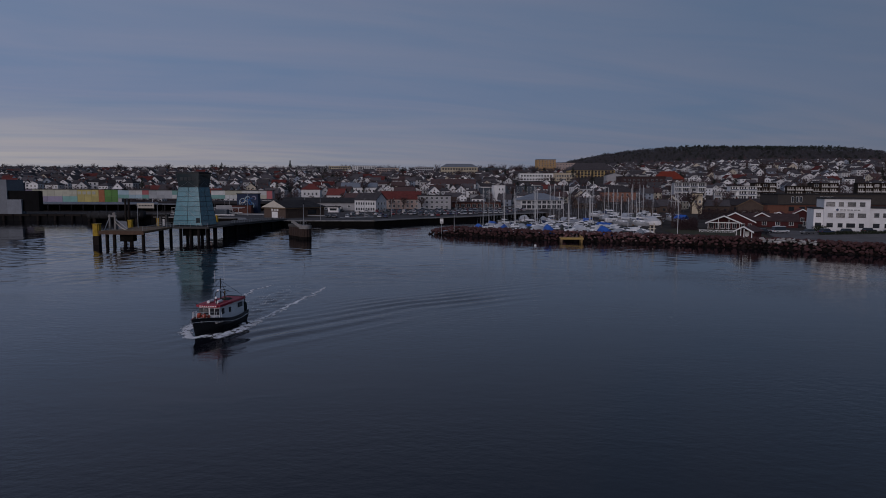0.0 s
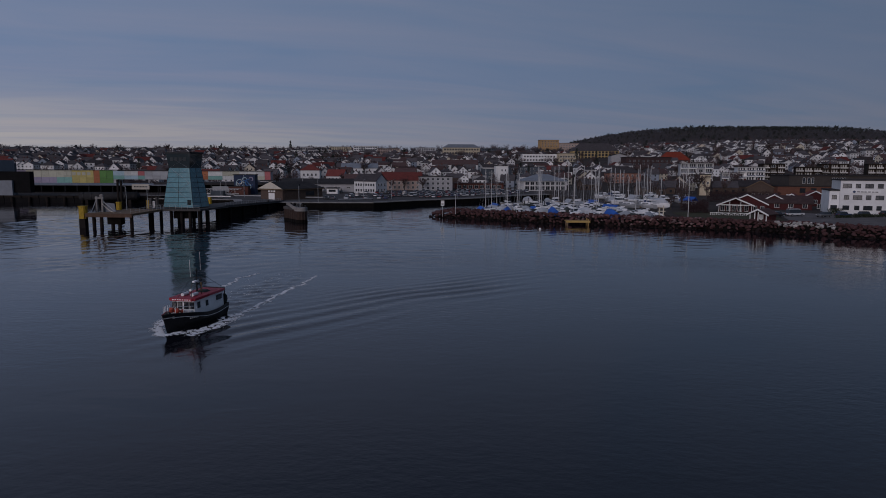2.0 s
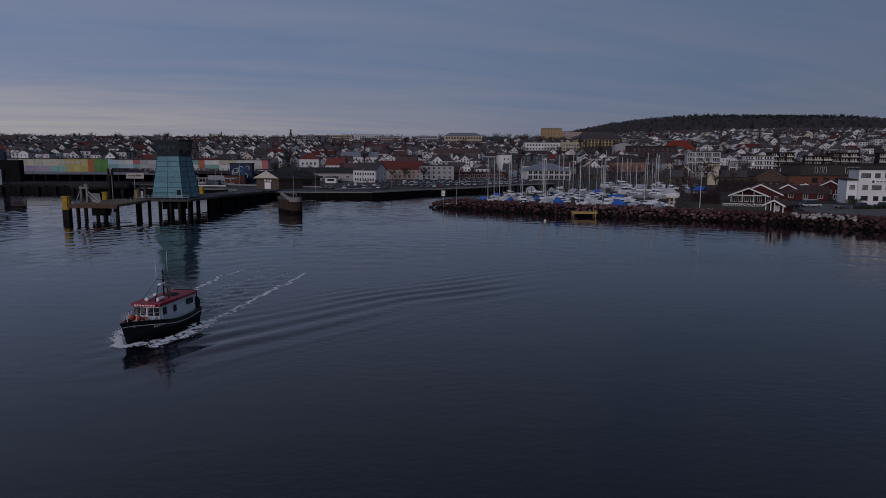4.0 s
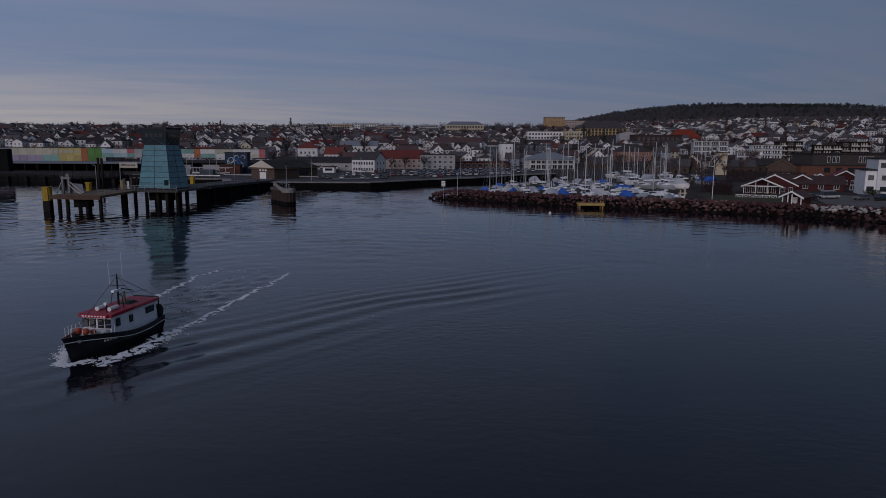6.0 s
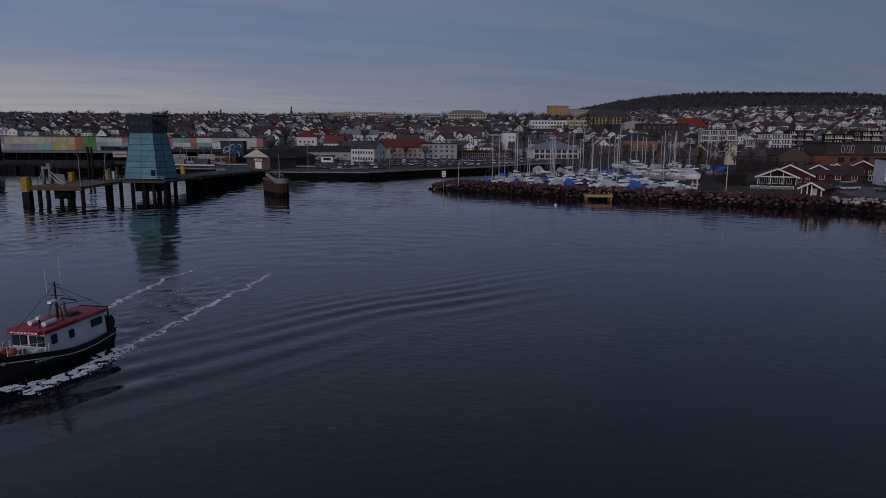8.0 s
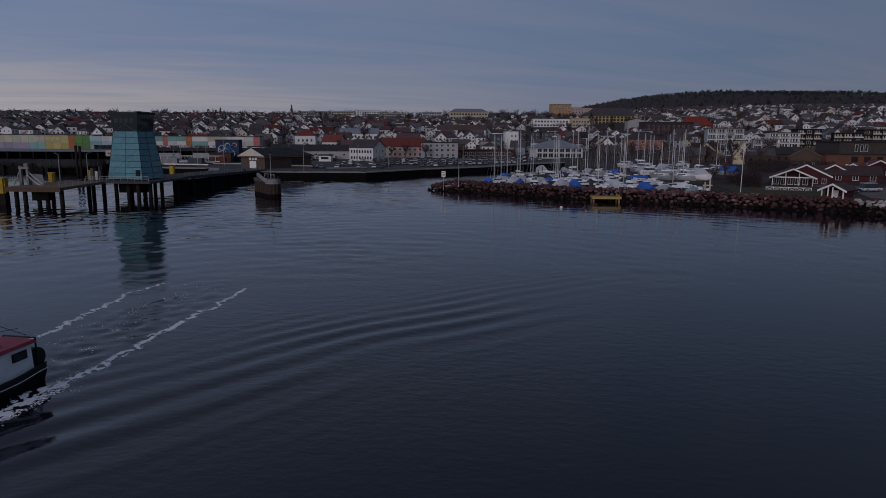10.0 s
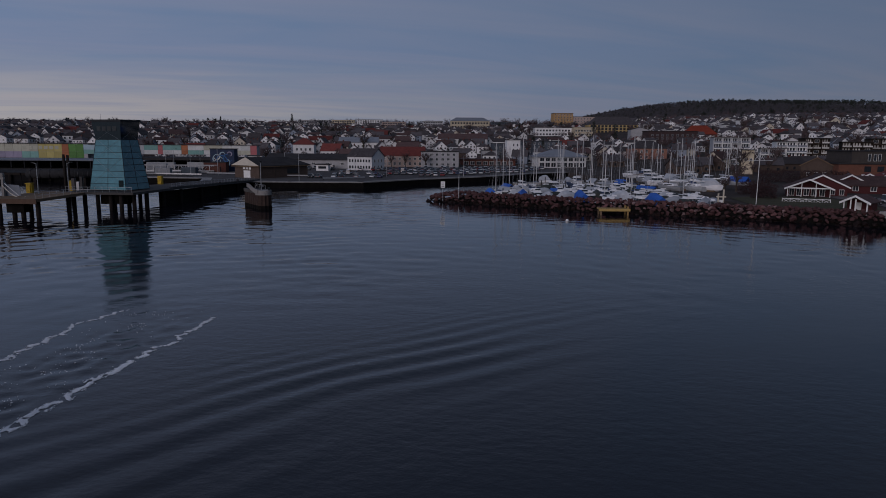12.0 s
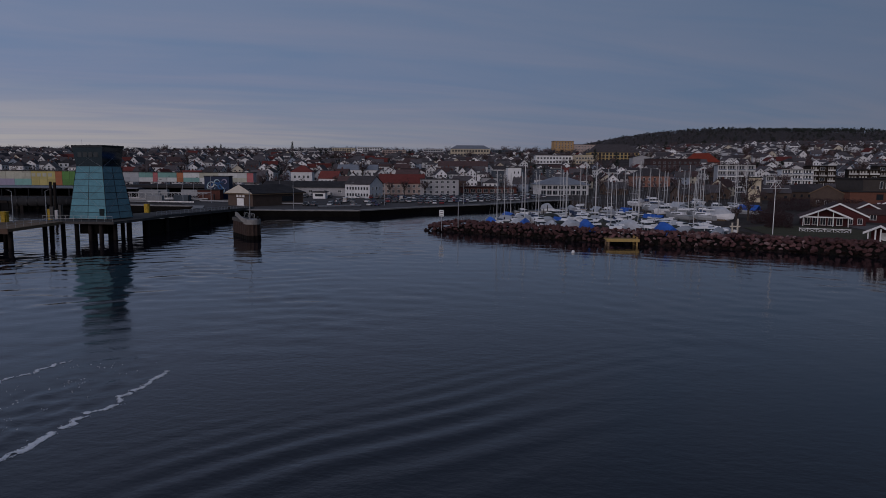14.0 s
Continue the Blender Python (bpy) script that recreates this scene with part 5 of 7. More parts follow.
for x, y in spots:
    kind = rng.random()
    z = ground_z(x, y)
    cov = TARP_GREY if kind < 0.16 else TARP_DARK if kind < 0.30 else None
    motorboat(pose(x, y, z + (0.4 if z else 0), 0, 0, rng.choice((-70, 110, 20, -160)) + rng.uniform(-12, 12)), rng.uniform(5.8, 8.4), NAVY if kind > 0.9 else GEL, cov,
              "motor boat under a grey tarpaulin" if kind < 0.16 else "motor boat under a dark cover" if kind < 0.30 else "navy-hulled motor cruiser with white cabin" if kind > 0.9 else "white motor cruiser with tinted windows", rng.uniform(2.5, 3.5))
yard = [(73.5, 222), (70, 227), (76, 228), (72.5, 234), (80, 236), (76, 242), (84, 245), (79, 251), (86, 256), (73, 249), (82, 262)]
for i, (x, y) in enumerate(yard):        # laid up ashore on low cradles
    cov = (TARP_GREY, None, TARP_GREY, TARP_DARK, None, TARP_GREY, TARP_DARK)[i % 7]
    shade = {id(TARP_GREY): "grey", id(TARP_DARK): "dark"}.get(id(cov), "")
    ob = motorboat(pose(x, y, height(x, y) + 0.45, 0, 0, rng.choice((-70, 110, -100, 80)) + rng.uniform(-15, 15)), rng.uniform(5.2, 6.8), GEL, cov, f"motor boat laid up under a {shade} tarpaulin" if cov else "white motor boat laid up ashore", rng.uniform(2.0, 2.9))
    part("cradle", boxed(-1.2, 1.2, -0.8, 0.8, -0.5, 0.0), TIMBER, ob)
hoist = thing("boat_hoist", "cream-painted mast hoist beside the laid-up boats", "hoist", pose(61.8, 187.6, 1.9))
for x in (-0.55, 0.55):
    part("post", boxed(x - 0.13, x + 0.13, -0.13, 0.13, -0.6, 2.6 + 0.8 * (x > 0)), BOARD_CREAM, hoist)
part("crossbar", boxed(-1.0, 1.1, -0.11, 0.11, 1.7, 1.95), BOARD_CREAM, hoist)
part("winch_box", boxed(-0.35, 0.35, -0.42, -0.14, 0.6, 1.2), WHITE, hoist)
for y in (226, 246, 268, 292):
    fl = thing("floating_pontoon", "grey floating pontoon between the berths", "pontoon", pose(14 + (y - 226) * 0.2, y, 0, 0, 0, -4))
    for k in range(6 if y < 260 else 5):
        part("pontoon_section", boxed(8 * k, 8 * k + 7.9, -1, 1, -0.2, 0.5), CONCRETE, fl)
    for k in range(5):
        part("guide_post", tube(bmesh.new(), (4 + 8 * k, 1.2, -2), (4 + 8 * k, 1.2, 2.6), 0.15, sides=7), TARRED, fl)
# ---- sailing club and its neighbours ----
club = thing("clubhouse", "falu-red boarded clubhouse with white gable trim and veranda", "clubhouse", Matrix.LocRotScale((85.1, 206.4, 2.2), Euler((0, 0, radians(-24))), (0.80, 1.0, 1.0)))


def gable_front(ob, x0, x1, y0, y1, eave, apex, wall, roof, over, trim, open_front=False):
    """A wing with its gable towards -y: walls, roof slopes and white barge boards."""
    xm, t = (x0 + x1) / 2, 0.22
    b = bmesh.new()
    ya = y0 + (2.6 if open_front else 0)
    box(b, x0, x1, ya, y1, -0.6, eave)
    for y in (ya + 0.002, y1 - 0.2):
        plate(b, [(x0, y, eave), (x1, y, eave), (xm, y, apex - 0.1)], 0.2)
    part("wall", b, wall, ob)
    k = (apex - eave) / ((x1 - x0) / 2)
    zl = eave - over * k
    b = bmesh.new()
    plate(b, [(x0 - over, y1 + 0.5, zl + t), (x0 - over, y0 - 0.5, zl + t), (xm, y0 - 0.5, apex + t), (xm, y1 + 0.5, apex + t)], t)
    plate(b, [(x1 + over, y0 - 0.5, zl + t), (x1 + over, y1 + 0.5, zl + t), (xm, y1 + 0.5, apex + t), (xm, y0 - 0.5, apex + t)], t)
    part("roof", b, roof, ob)
    for xe in (x0 - over, x1 + over):
        q = [(xe, y0 - 0.52, zl - 0.12), (xm, y0 - 0.52, apex - 0.12), (xm, y0 - 0.52, apex + 0.28), (xe, y0 - 0.52, zl + 0.28)]
        part("barge_board", plate(bmesh.new(), q if xe < xm else q[::-1], 0.12), trim, ob, "white barge board")


gable_front(club, 3.5, 17.3, 6.0, 17.0, 2.6, 5.3, BOARD_RED, TILE_BROWN, 0.8, WHITE)
gable_front(club, 0.5, 12.2, 0.0, 9.0, 2.4, 4.4, BOARD_RED, TILE_BROWN, 0.8, WHITE, True)
for x in (0.7, 4.4, 8.2, 12.0):
    part("veranda_post", boxed(x - 0.1, x + 0.1, 0.0, 0.2, -0.4, 2.4 if x in (0.7, 12.0) else 3.6), WHITE, club)
part("tie_beam", boxed(0.4, 12.3, -0.05, 0.18, 2.3, 2.55), WHITE, club)
part("veranda_deck", boxed(0, 12.6, -0.4, 2.6, -0.9, -0.1), TIMBER, club)
for x in (2.0, 4.0, 6.0, 8.0, 10.2):
    add_window(club, 1.3, 1.6, pose(x, 2.6, 0.5), WHITE)
for x in (13.4, 15.8):
    add_window(club, 1.1, 1.2, pose(x, 6.0, 0.7), WHITE)

fence = thing("veranda_fence", "white fence with crossed bars along the lawn", "fence", pose(76.9, 191.2, 2.15, 0, 0, -22))
FN = 6
for i in range(FN + 1):
    part("post", boxed(1.55 * i - 0.06, 1.55 * i + 0.06, -0.06, 0.06, -0.2, 1.15), WHITE, fence)
part("rail", boxed(0, 1.55 * FN, -0.04, 0.04, 1.0, 1.12), WHITE, fence)
part("rail", boxed(0, 1.55 * FN, -0.04, 0.04, 0.12, 0.24), WHITE, fence)
for i in range(FN):
    a = 1.55 * i
    for p, q in (((a, 0, 0.2), (a + 1.55, 0, 1.05)), ((a, 0.02, 1.05), (a + 1.55, 0.02, 0.2))):
        part("cross_bar", tube(bmesh.new(), p, q, 0.05, sides=4), WHITE, fence)

hut = thing("red_hut", "small falu-red hut with white posts and gable trim", "hut", Matrix.LocRotScale((78.5, 171.9, 2.3), Euler((0, 0, radians(-46))), (1.18, 1.05, 1.0)))
gable_front(hut, 0.2, 3.8, 0, 6.0, 1.9, 3.0, BOARD_RED, TILE_BROWN, 0.45, WHITE, True)
for x in (0.35, 1.3, 2.0, 3.65):
    part("post", boxed(x - 0.09, x + 0.09, 0.0, 0.18, -0.5, 1.95 if x in (0.35, 3.65) else 2.5), WHITE, hut)
part("door", boxed(1.4, 2.3, 2.5, 2.58, -0.4, 1.7), WHITE, hut)

flag = thing("flagpole", "white signal mast with a yard and stays by the lawn", "flagpole", pose(68.0, 184.4, 1.9))
part("pole", tube(bmesh.new(), (0, 0, -0.3), (0, 0, 11.4), 0.10, 0.06, 10), ALLOY, flag)
part("yard", tube(bmesh.new(), (-2.5, 0, 9.7), (2.7, 0, 9.7), 0.05, sides=6), ALLOY, flag)
for a, c in (((0, 0, 11.3), (1.1, 0, 9.7)), ((0, 0, 11.3), (-1.1, 0, 9.7)), ((-1.1, 0, 11.2), (0, 0, 9.8)), ((1.1, 0, 11.2), (0, 0, 9.8)), ((-1.1, 0, 11.25), (1.1, 0, 11.25))):
    part("stay", tube(bmesh.new(), a, c, 0.035, sides=4), WHITE, flag)
part("foot", boxed(-0.35, 0.35, -0.35, 0.35, -0.5, 0.25), CONCRETE, flag)

b = bmesh.new()
pts = [(66.5, 180.5), (80, 172.2), (86, 168), (91, 181), (92, 201), (78, 206), (69, 200)]
b.faces.new([b.verts.new((x, y, height(x, y) + 0.05)) for x, y in pts])
solid("lawn", b, LAWN, "worn winter lawn before the clubhouse", "lawn", "structure")
b = bmesh.new()
pts = [(87, 167), (92, 162.5), (130, 128), (190, 110), (190, 190), (140, 196), (114, 196), (106, 200), (100, 232), (94, 200), (92.5, 181)]
b.faces.new([b.verts.new((x, y, height(x, y) + 0.06)) for x, y in pts])
solid("car_park_east", b, mat("worn_yard_asphalt", (0.165, 0.150, 0.145), 0.95, 0.2, 4.0, 0.15, stain=0.3, specular=0.1), "dark asphalt yard before the white building", "car park", "structure")
b = bmesh.new()
pts = [(-77, 263), (-49.5, 261), (-25.5, 262), (-7, 284), (16, 304), (39, 337), (57, 352), (60, 392), (-110, 374), (-98, 300)]
b.faces.new([b.verts.new((x, y, 2.05)) for x, y in pts])
solid("car_park", b, ASPHALT, "grey asphalt quay and car park", "car park", "structure")

white = thing("white_yacht_building", "white rendered three-block building with dark flat roofs", "building", pose(115.0, 199.4, 2.6, 0, 0, -22))
for x0, x1, y0, hh in ((0, 2.6, 0, 6.6), (2.6, 14.6, -0.6, 9.6), (14.6, 40, 0.2, 6.9)):
    part("wall", boxed(x0, x1, y0, 14, -1, hh), RENDER_WHITE, white)
    part("roof", boxed(x0 - 0.25, x1 + 0.25, y0 - 0.3, 14.3, hh, hh + 0.35), FELT, white)
for x0, n, y0, rows in ((0.0, 1, 0, (1.2, 4.2)), (3.0, 4, -0.6, (1.2, 4.2, 7.5)), (15.2, 8, 0.2, (1.2, 4.3))):
    for r, z in enumerate(rows):
        for k in range(n):
            w = (1.5, 1.1, 2.1, 1.1, 1.9, 1.2, 1.4)[(k + r) % 7]
            add_window(white, w, 1.1, pose(x0 + 1.3 + 2.75 * k, y0, z), STEEL)
part("sign_board", boxed(5.2, 12.6, -0.75, -0.62, 5.95, 6.85), WHITE, white, "pale sign board")
for k in range(6):
    part("text_bar", boxed(6.8 + 0.9 * k, 7.5 + 0.9 * k, -0.78, -0.755, 6.25, 6.5), STEEL, white)
part("emblem", tube(bmesh.new(), (6.1, -0.76, 6.4), (6.1, -0.80, 6.4), 0.36, sides=12), NAVY, white)

building("brick_centre", "low orange-brick centre with a dark upper storey", "building", 145.5, 288, 2.5, -3, 56, 22, 5.6, "flat", 0, RENDER_ORANGE, FELT, rows=[(3.0, 1.8, 2.2, 10, 8, 54)], frame_mat=STEEL)
upper = thing("upper_storey", "dark upper storey of the brick centre with pale tall windows", "building", pose(150.5, 289, 8.45, 0, 0, -3))
part("wall", boxed(0, 52, 0, 18, 0, 4.2), mat("dark_slate_boards", (0.060, 0.052, 0.047), 0.8, 0.2, 1.5, 0.2, stain=0.2), upper)
part("roof", boxed(-0.4, 52.4, -0.4, 18.4, 4.2, 4.6), FELT, upper)
for x in (6.3, 8.3, 9.9, 18.6, 20.2, 21.8, 23.2):
    add_window(upper, 0.9, 2.4, pose(x, 0, 0.9), WHITE)
for k, (x, y, yaw, w, d, h, roof) in enumerate(((107, 223, -28, 7, 14, 2.6, TILE_BROWN), (118, 232, -30, 6, 12, 2.8, TILE_RED), (128, 238, -24, 9, 12, 2.8, TILE_RED), (136.5, 297, -30, 10.5, 14, 4.9, TILE_BROWN))):
    ob = thing("boathouse", "red boarded boathouse with a brick-red roof and white trim", "boathouse", pose(x, y, height(x, y), 0, 0, yaw), "boathouses")
    gable_front(ob, 0, w, 0, d, h, h + 0.27 * w, BOARD_RED if k < 3 else BOARD_BROWN, roof, 0.6, WHITE if k < 3 else TIMBER)
    for q in (0.25, 0.5, 0.75):
        add_window(ob, 1.1, 1.2, pose(w * q, 0, 1.0), WHITE)
    part("skylight", boxed(w * 0.2, w * 0.2 + 0.8, d * 0.35, d * 0.35 + 1.6, h + 0.9, h + 1.35), WHITE, ob)

# ---- parked cars ----
RUBBER = mat("tyre_rubber", (0.02, 0.02, 0.02), 0.85, 0.1, 0.3, 0.1)
REDLAMP = mat("tail_lamp_red", (0.35, 0.02, 0.02), 0.3, 0.05, 0.3, 0.0)
LAMPGLASS = mat("headlamp_glass", (0.55, 0.56, 0.58), 0.15, 0.05, 0.3, 0.0)


def car(colour, rgb, van=False):
    paint = mat(colour + "_car_paint", rgb, 0.28, 0.05, 1.0, 0.0, metal=0.2, stain=0.06, specular=0.6)
    ob = thing("van" if van else "car", f"parked {colour} {'van' if van else 'car'} with dark windows", "van" if van else "car", None, "parked vehicles")
    L, H = (5.0, 2.0) if van else (4.3, 1.45)
    b = boxed(-L / 2, L / 2, -0.86, 0.86, 0.32, 0.86)
    bmesh.ops.bevel(b, geom=b.edges[:], offset=0.12, segments=1, affect="EDGES")
    part("body", b, paint, ob)
    x0, x1 = (-L / 2 + 0.1, L / 2 - 1.1) if van else (-L / 2 + 0.35, L / 2 - 1.25)
    part("greenhouse", boxed(x0, x1, -0.78, 0.78, 0.85, H - 0.06, top=(0.74 if not van else 0.92, 0.84)), WINDOW, ob)
    xm = (x0 + x1) / 2
    part("roof", boxed(xm - (x1 - x0) * (0.39 if not van else 0.47), xm + (x1 - x0) * (0.37 if not van else 0.45), -0.67, 0.67, H - 0.08, H), paint, ob)
    for sx in (-1, 1):
        for sy in (-1, 1):
            w = part("wheel", tube(bmesh.new(), (sx * L * 0.31, sy * 0.70, 0.32), (sx * L * 0.31, sy * 0.88, 0.32), 0.32, sides=12), RUBBER, ob)
            part("rim", tube(bmesh.new(), (sx * L * 0.31, sy * 0.87, 0.32), (sx * L * 0.31, sy * 0.90, 0.32), 0.2, sides=8), GALV, w)
            if sx > 0:
                part("headlight", boxed(L / 2 - 0.1, L / 2 + 0.02, sy * 0.62 - 0.16, sy * 0.62 + 0.16, 0.6, 0.74), LAMPGLASS, ob)
            else:
                part("tail_light", boxed(-L / 2 - 0.02, -L / 2 + 0.1, sy * 0.66 - 0.12, sy * 0.66 + 0.12, 0.62, 0.8), REDLAMP, ob)
    return ob


CARS = [car("white", (0.66, 0.67, 0.68)), car("silver", (0.40, 0.41, 0.42)), car("black", (0.02, 0.02, 0.022)), car("dark blue", (0.03, 0.05, 0.12)), car("dark red", (0.22, 0.02, 0.02)), car("grey", (0.13, 0.135, 0.14)), car("white", (0.68, 0.68, 0.68), True)]
used = set()
places = []
for row, (y, x0, x1) in enumerate(((285, -47, -22), (298, -46, 2), (312, -40, 14), (318.5, -30, 20), (331, -22, 34), (338, -10, 38), (349, -40, 44), (357, -20, 48), (368, -8, 52), (374, 0, 54), (366, -84, -52), (352, -62, -46))):
    x = x0
    while x < x1:
        if rng.random() < (0.42 if y < 300 else 0.78) and y > coast(x) + 4:
            places.append((x, y + 0.12 * (x - x0), 90 + rng.uniform(-4, 4) + (180 if rng.random() < 0.5 else 0)))
        x += 2.75
places += [(92.4, 184.5, 5), (98.5, 187, 12), (104.5, 183.5, 200), (110.5, 184.8, 15), (116.5, 186, 190), (126, 190, 15), (133, 190.5, 195)]
for i, (x, y, yaw) in enumerate(places):
    k = rng.choice((0, 1, 2, 2, 2, 3, 4, 5, 5, 5, 6))
    m = pose(x, y, (2.05 if x < 60 else height(x, y) + 0.06) + 0.003, 0, 0, yaw)
    if k not in used:
        used.add(k)
        CARS[k].matrix_basis = m
    else:
        copy_thing(CARS[k], m)
for k in range(7):
    if k not in used:
        CARS[k].matrix_basis = pose(-60 + 4 * k, 330, 2.06)

# ---- trees and hedges ----
BARK = mat("grey_bark", (0.075, 0.06, 0.05), 0.95, 0.3, 0.5, 0.4)
TWIG = mat("bare_twigs", (0.118, 0.084, 0.087), 0.95, 0.3, 1.0, 0.0, apart=0.3)
# far wood: distance haze is put into the twig colour as blue-grey
HAZETWIG = mat("hazed_winter_wood", (0.094, 0.091, 0.102), 0.95, 0.25, 3.0, 0.0, apart=0.0, stain=0.3, specular=0.05)
NEEDLE = mat("dark_needles", (0.034, 0.042, 0.034), 0.9, 0.35, 1.0, 0.0, apart=0.3)
BUSH = mat("dark_bare_bush", (0.060, 0.034, 0.036), 0.95, 0.3, 1.0, 0.0, apart=0.2)
LEAF = mat("evergreen_leaves", (0.035, 0.045, 0.022), 0.85, 0.35, 0.6, 0.0, apart=0.25)


def flake(b, p, size, r, up=0.0):
    """One small twig or leaf: a thin three-cornered blade."""
    d = Vector((r.gauss(0, 1), r.gauss(0, 1), r.gauss(0, 1) + up)).normalized()
    s = d.orthogonal().normalized()
    s = Matrix.Rotation(r.uniform(0, 6.3), 3, d) @ s
    b.faces.new([b.verts.new(q) for q in (p + s * size * 0.16, p - s * size * 0.16, p + d * size)])


def bare_tree(seed, h):
    r = random.Random(seed)
    trunk, crown = bmesh.new(), bmesh.new()
    tube(trunk, (0, 0, -0.4), (0, 0, h * 0.34), 0.035 * h, 0.024 * h, 7)
    for i in range(11):
        a = i * 2.4 + r.uniform(-0.4, 0.4)
        z0 = h * r.uniform(0.22, 0.42)
        reach, rise = h * r.uniform(0.16, 0.36), h * r.uniform(0.22, 0.56)
        p0, p1 = Vector((0, 0, z0)), Vector((math.cos(a) * reach, math.sin(a) * reach, z0 + rise))
        tube(trunk, p0, p1, 0.014 * h, 0.005 * h, 5, caps=False)
        for j in range(6):
            q0 = p0.lerp(p1, r.uniform(0.35, 1.0))
            q1 = q0 + Vector((r.gauss(0, 0.10), r.gauss(0, 0.10), r.uniform(0.02, 0.16))) * h
            tube(trunk, q0, q1, 0.005 * h, 0.002 * h, 3, caps=False)
            for k in range(7):
                flake(crown, q0.lerp(q1, r.uniform(0.2, 1.1)), h * r.uniform(0.04, 0.10), r, 0.5)
    return mesh_of("trunk", trunk, BARK), mesh_of("crown", crown, TWIG)


def conifer(seed, h):
    r = random.Random(seed)
    trunk, crown = bmesh.new(), bmesh.new()
    tube(trunk, (0, 0, -0.4), (0, 0, h * 0.97), 0.022 * h, 0.003 * h, 7)
    for i in range(330):
        u = r.random() ** 0.8
        a, rad = r.uniform(0, 6.3), 0.19 * h * (1 - u) * r.uniform(0.3, 1.08) + 0.01 * h
        flake(crown, Vector((math.cos(a) * rad, math.sin(a) * rad, h * (0.10 + 0.88 * u))), h * r.uniform(0.06, 0.11), r, -0.4)
    return mesh_of("trunk", trunk, BARK), mesh_of("crown", crown, NEEDLE)


def far_tree(seed, h, fir):
    """A far tree of some ninety larger blades: a rounded leafless crown or a pine."""
    r, b = random.Random(seed), bmesh.new()
    for i in range(90):
        if fir:
            u = r.random()
            a, rad = r.uniform(0, 6.3), 0.34 * h * math.sqrt(1 - u) * r.uniform(0.3, 1.0)
            flake(b, Vector((math.cos(a) * rad, math.sin(a) * rad, h * (0.30 + 0.62 * u))), h * r.uniform(0.12, 0.22), r, 0.0)
        else:
            v = Vector((r.gauss(0, 1), r.gauss(0, 1), r.gauss(0, 1))).normalized() * r.random() ** 0.4
            flake(b, Vector((v.x * 0.34 * h, v.y * 0.34 * h, h * (0.58 + 0.36 * v.z))), h * r.uniform(0.10, 0.2), r, 0.3)
    tube(b, (0, 0, -0.3), (0, 0, h * 0.6), 0.02 * h, 0.01 * h, 4, caps=False)
    return mesh_of("crown", b, NEEDLE if fir else TWIG)


def ridge_tree(seed, h):
    """A tall leafless tree seen against the sky: trunk, rising limbs and a rounded haze of fine twigs."""
    r, b = random.Random(seed), bmesh.new()
    tube(b, (0, 0, -0.5), (0, 0, h * 0.45), 0.03 * h, 0.018 * h, 5, caps=False)
    for i in range(12):
        a, reach = i * 2.4, h * r.uniform(0.12, 0.36)
        p0, p1 = Vector((0, 0, h * r.uniform(0.25, 0.45))), Vector((math.cos(a) * reach, math.sin(a) * reach, h * r.uniform(0.6, 0.95)))
        tube(b, p0, p1, 0.012 * h, 0.004 * h, 3, caps=False)
        for j in range(22):
            q = p0.lerp(p1, r.uniform(0.4, 1.08)) + Vector((r.gauss(0, 0.05), r.gauss(0, 0.05), r.gauss(0, 0.04))) * h
            flake(b, q, h * r.uniform(0.06, 0.13), r, 0.5)
    return mesh_of("crown", b, TWIG)


def hill_tree(seed, h, fir):
    """A tree of the far hill: a full crown that starts low."""
    r, b = random.Random(seed), bmesh.new()
    for i in range(70):
        v = Vector((r.gauss(0, 1), r.gauss(0, 1), r.gauss(0, 1))).normalized() * r.random() ** 0.3
        wide = 0.38 if not fir else 0.30 - 0.12 * v.z
        flake(b, Vector((v.x * wide * h, v.y * wide * h, h * (0.50 + 0.42 * v.z))), h * r.uniform(0.15, 0.27), r, 0.2)
    return mesh_of("crown", b, NEEDLE if fir else HAZETWIG)


HILL_BARE = [hill_tree(31, 9.5, False), hill_tree(32, 8.5, False)]
HILL_FIR = [hill_tree(33, 11.0, True), hill_tree(34, 12.5, True)]
RIDGE_BARE = [ridge_tree(41, 12.0), ridge_tree(42, 10.5)]
FAR_BARE = [far_tree(21, 9.5, False), far_tree(22, 8.0, False)]
FAR_FIR = [far_tree(23, 10.5, True), far_tree(24, 12.0, True)]
BARE = [bare_tree(s, h) for s, h in ((1, 9.0), (2, 11.0), (3, 7.5), (4, 12.5))]
FIR = [conifer(s, h) for s, h in ((5, 12.0), (6, 9.0), (8, 15.0))]


def tree(kind, x, y, z, scale=1.0):
    fir = kind == "fir"
    tr, cr = rng.choice(FIR if fir else BARE)
    ob = thing("fir_tree" if fir else "bare_tree", "dark green fir tree among the houses" if fir else "leafless tree with fine brown twigs", "tree",
               Matrix.LocRotScale((x, y, z), Euler((0, 0, rng.uniform(0, 6.3))), (scale, scale, scale * rng.uniform(0.9, 1.15))), "fir trees" if fir else "bare trees")
    part("trunk", tr, None, ob)
    part("crown", cr, None, ob)


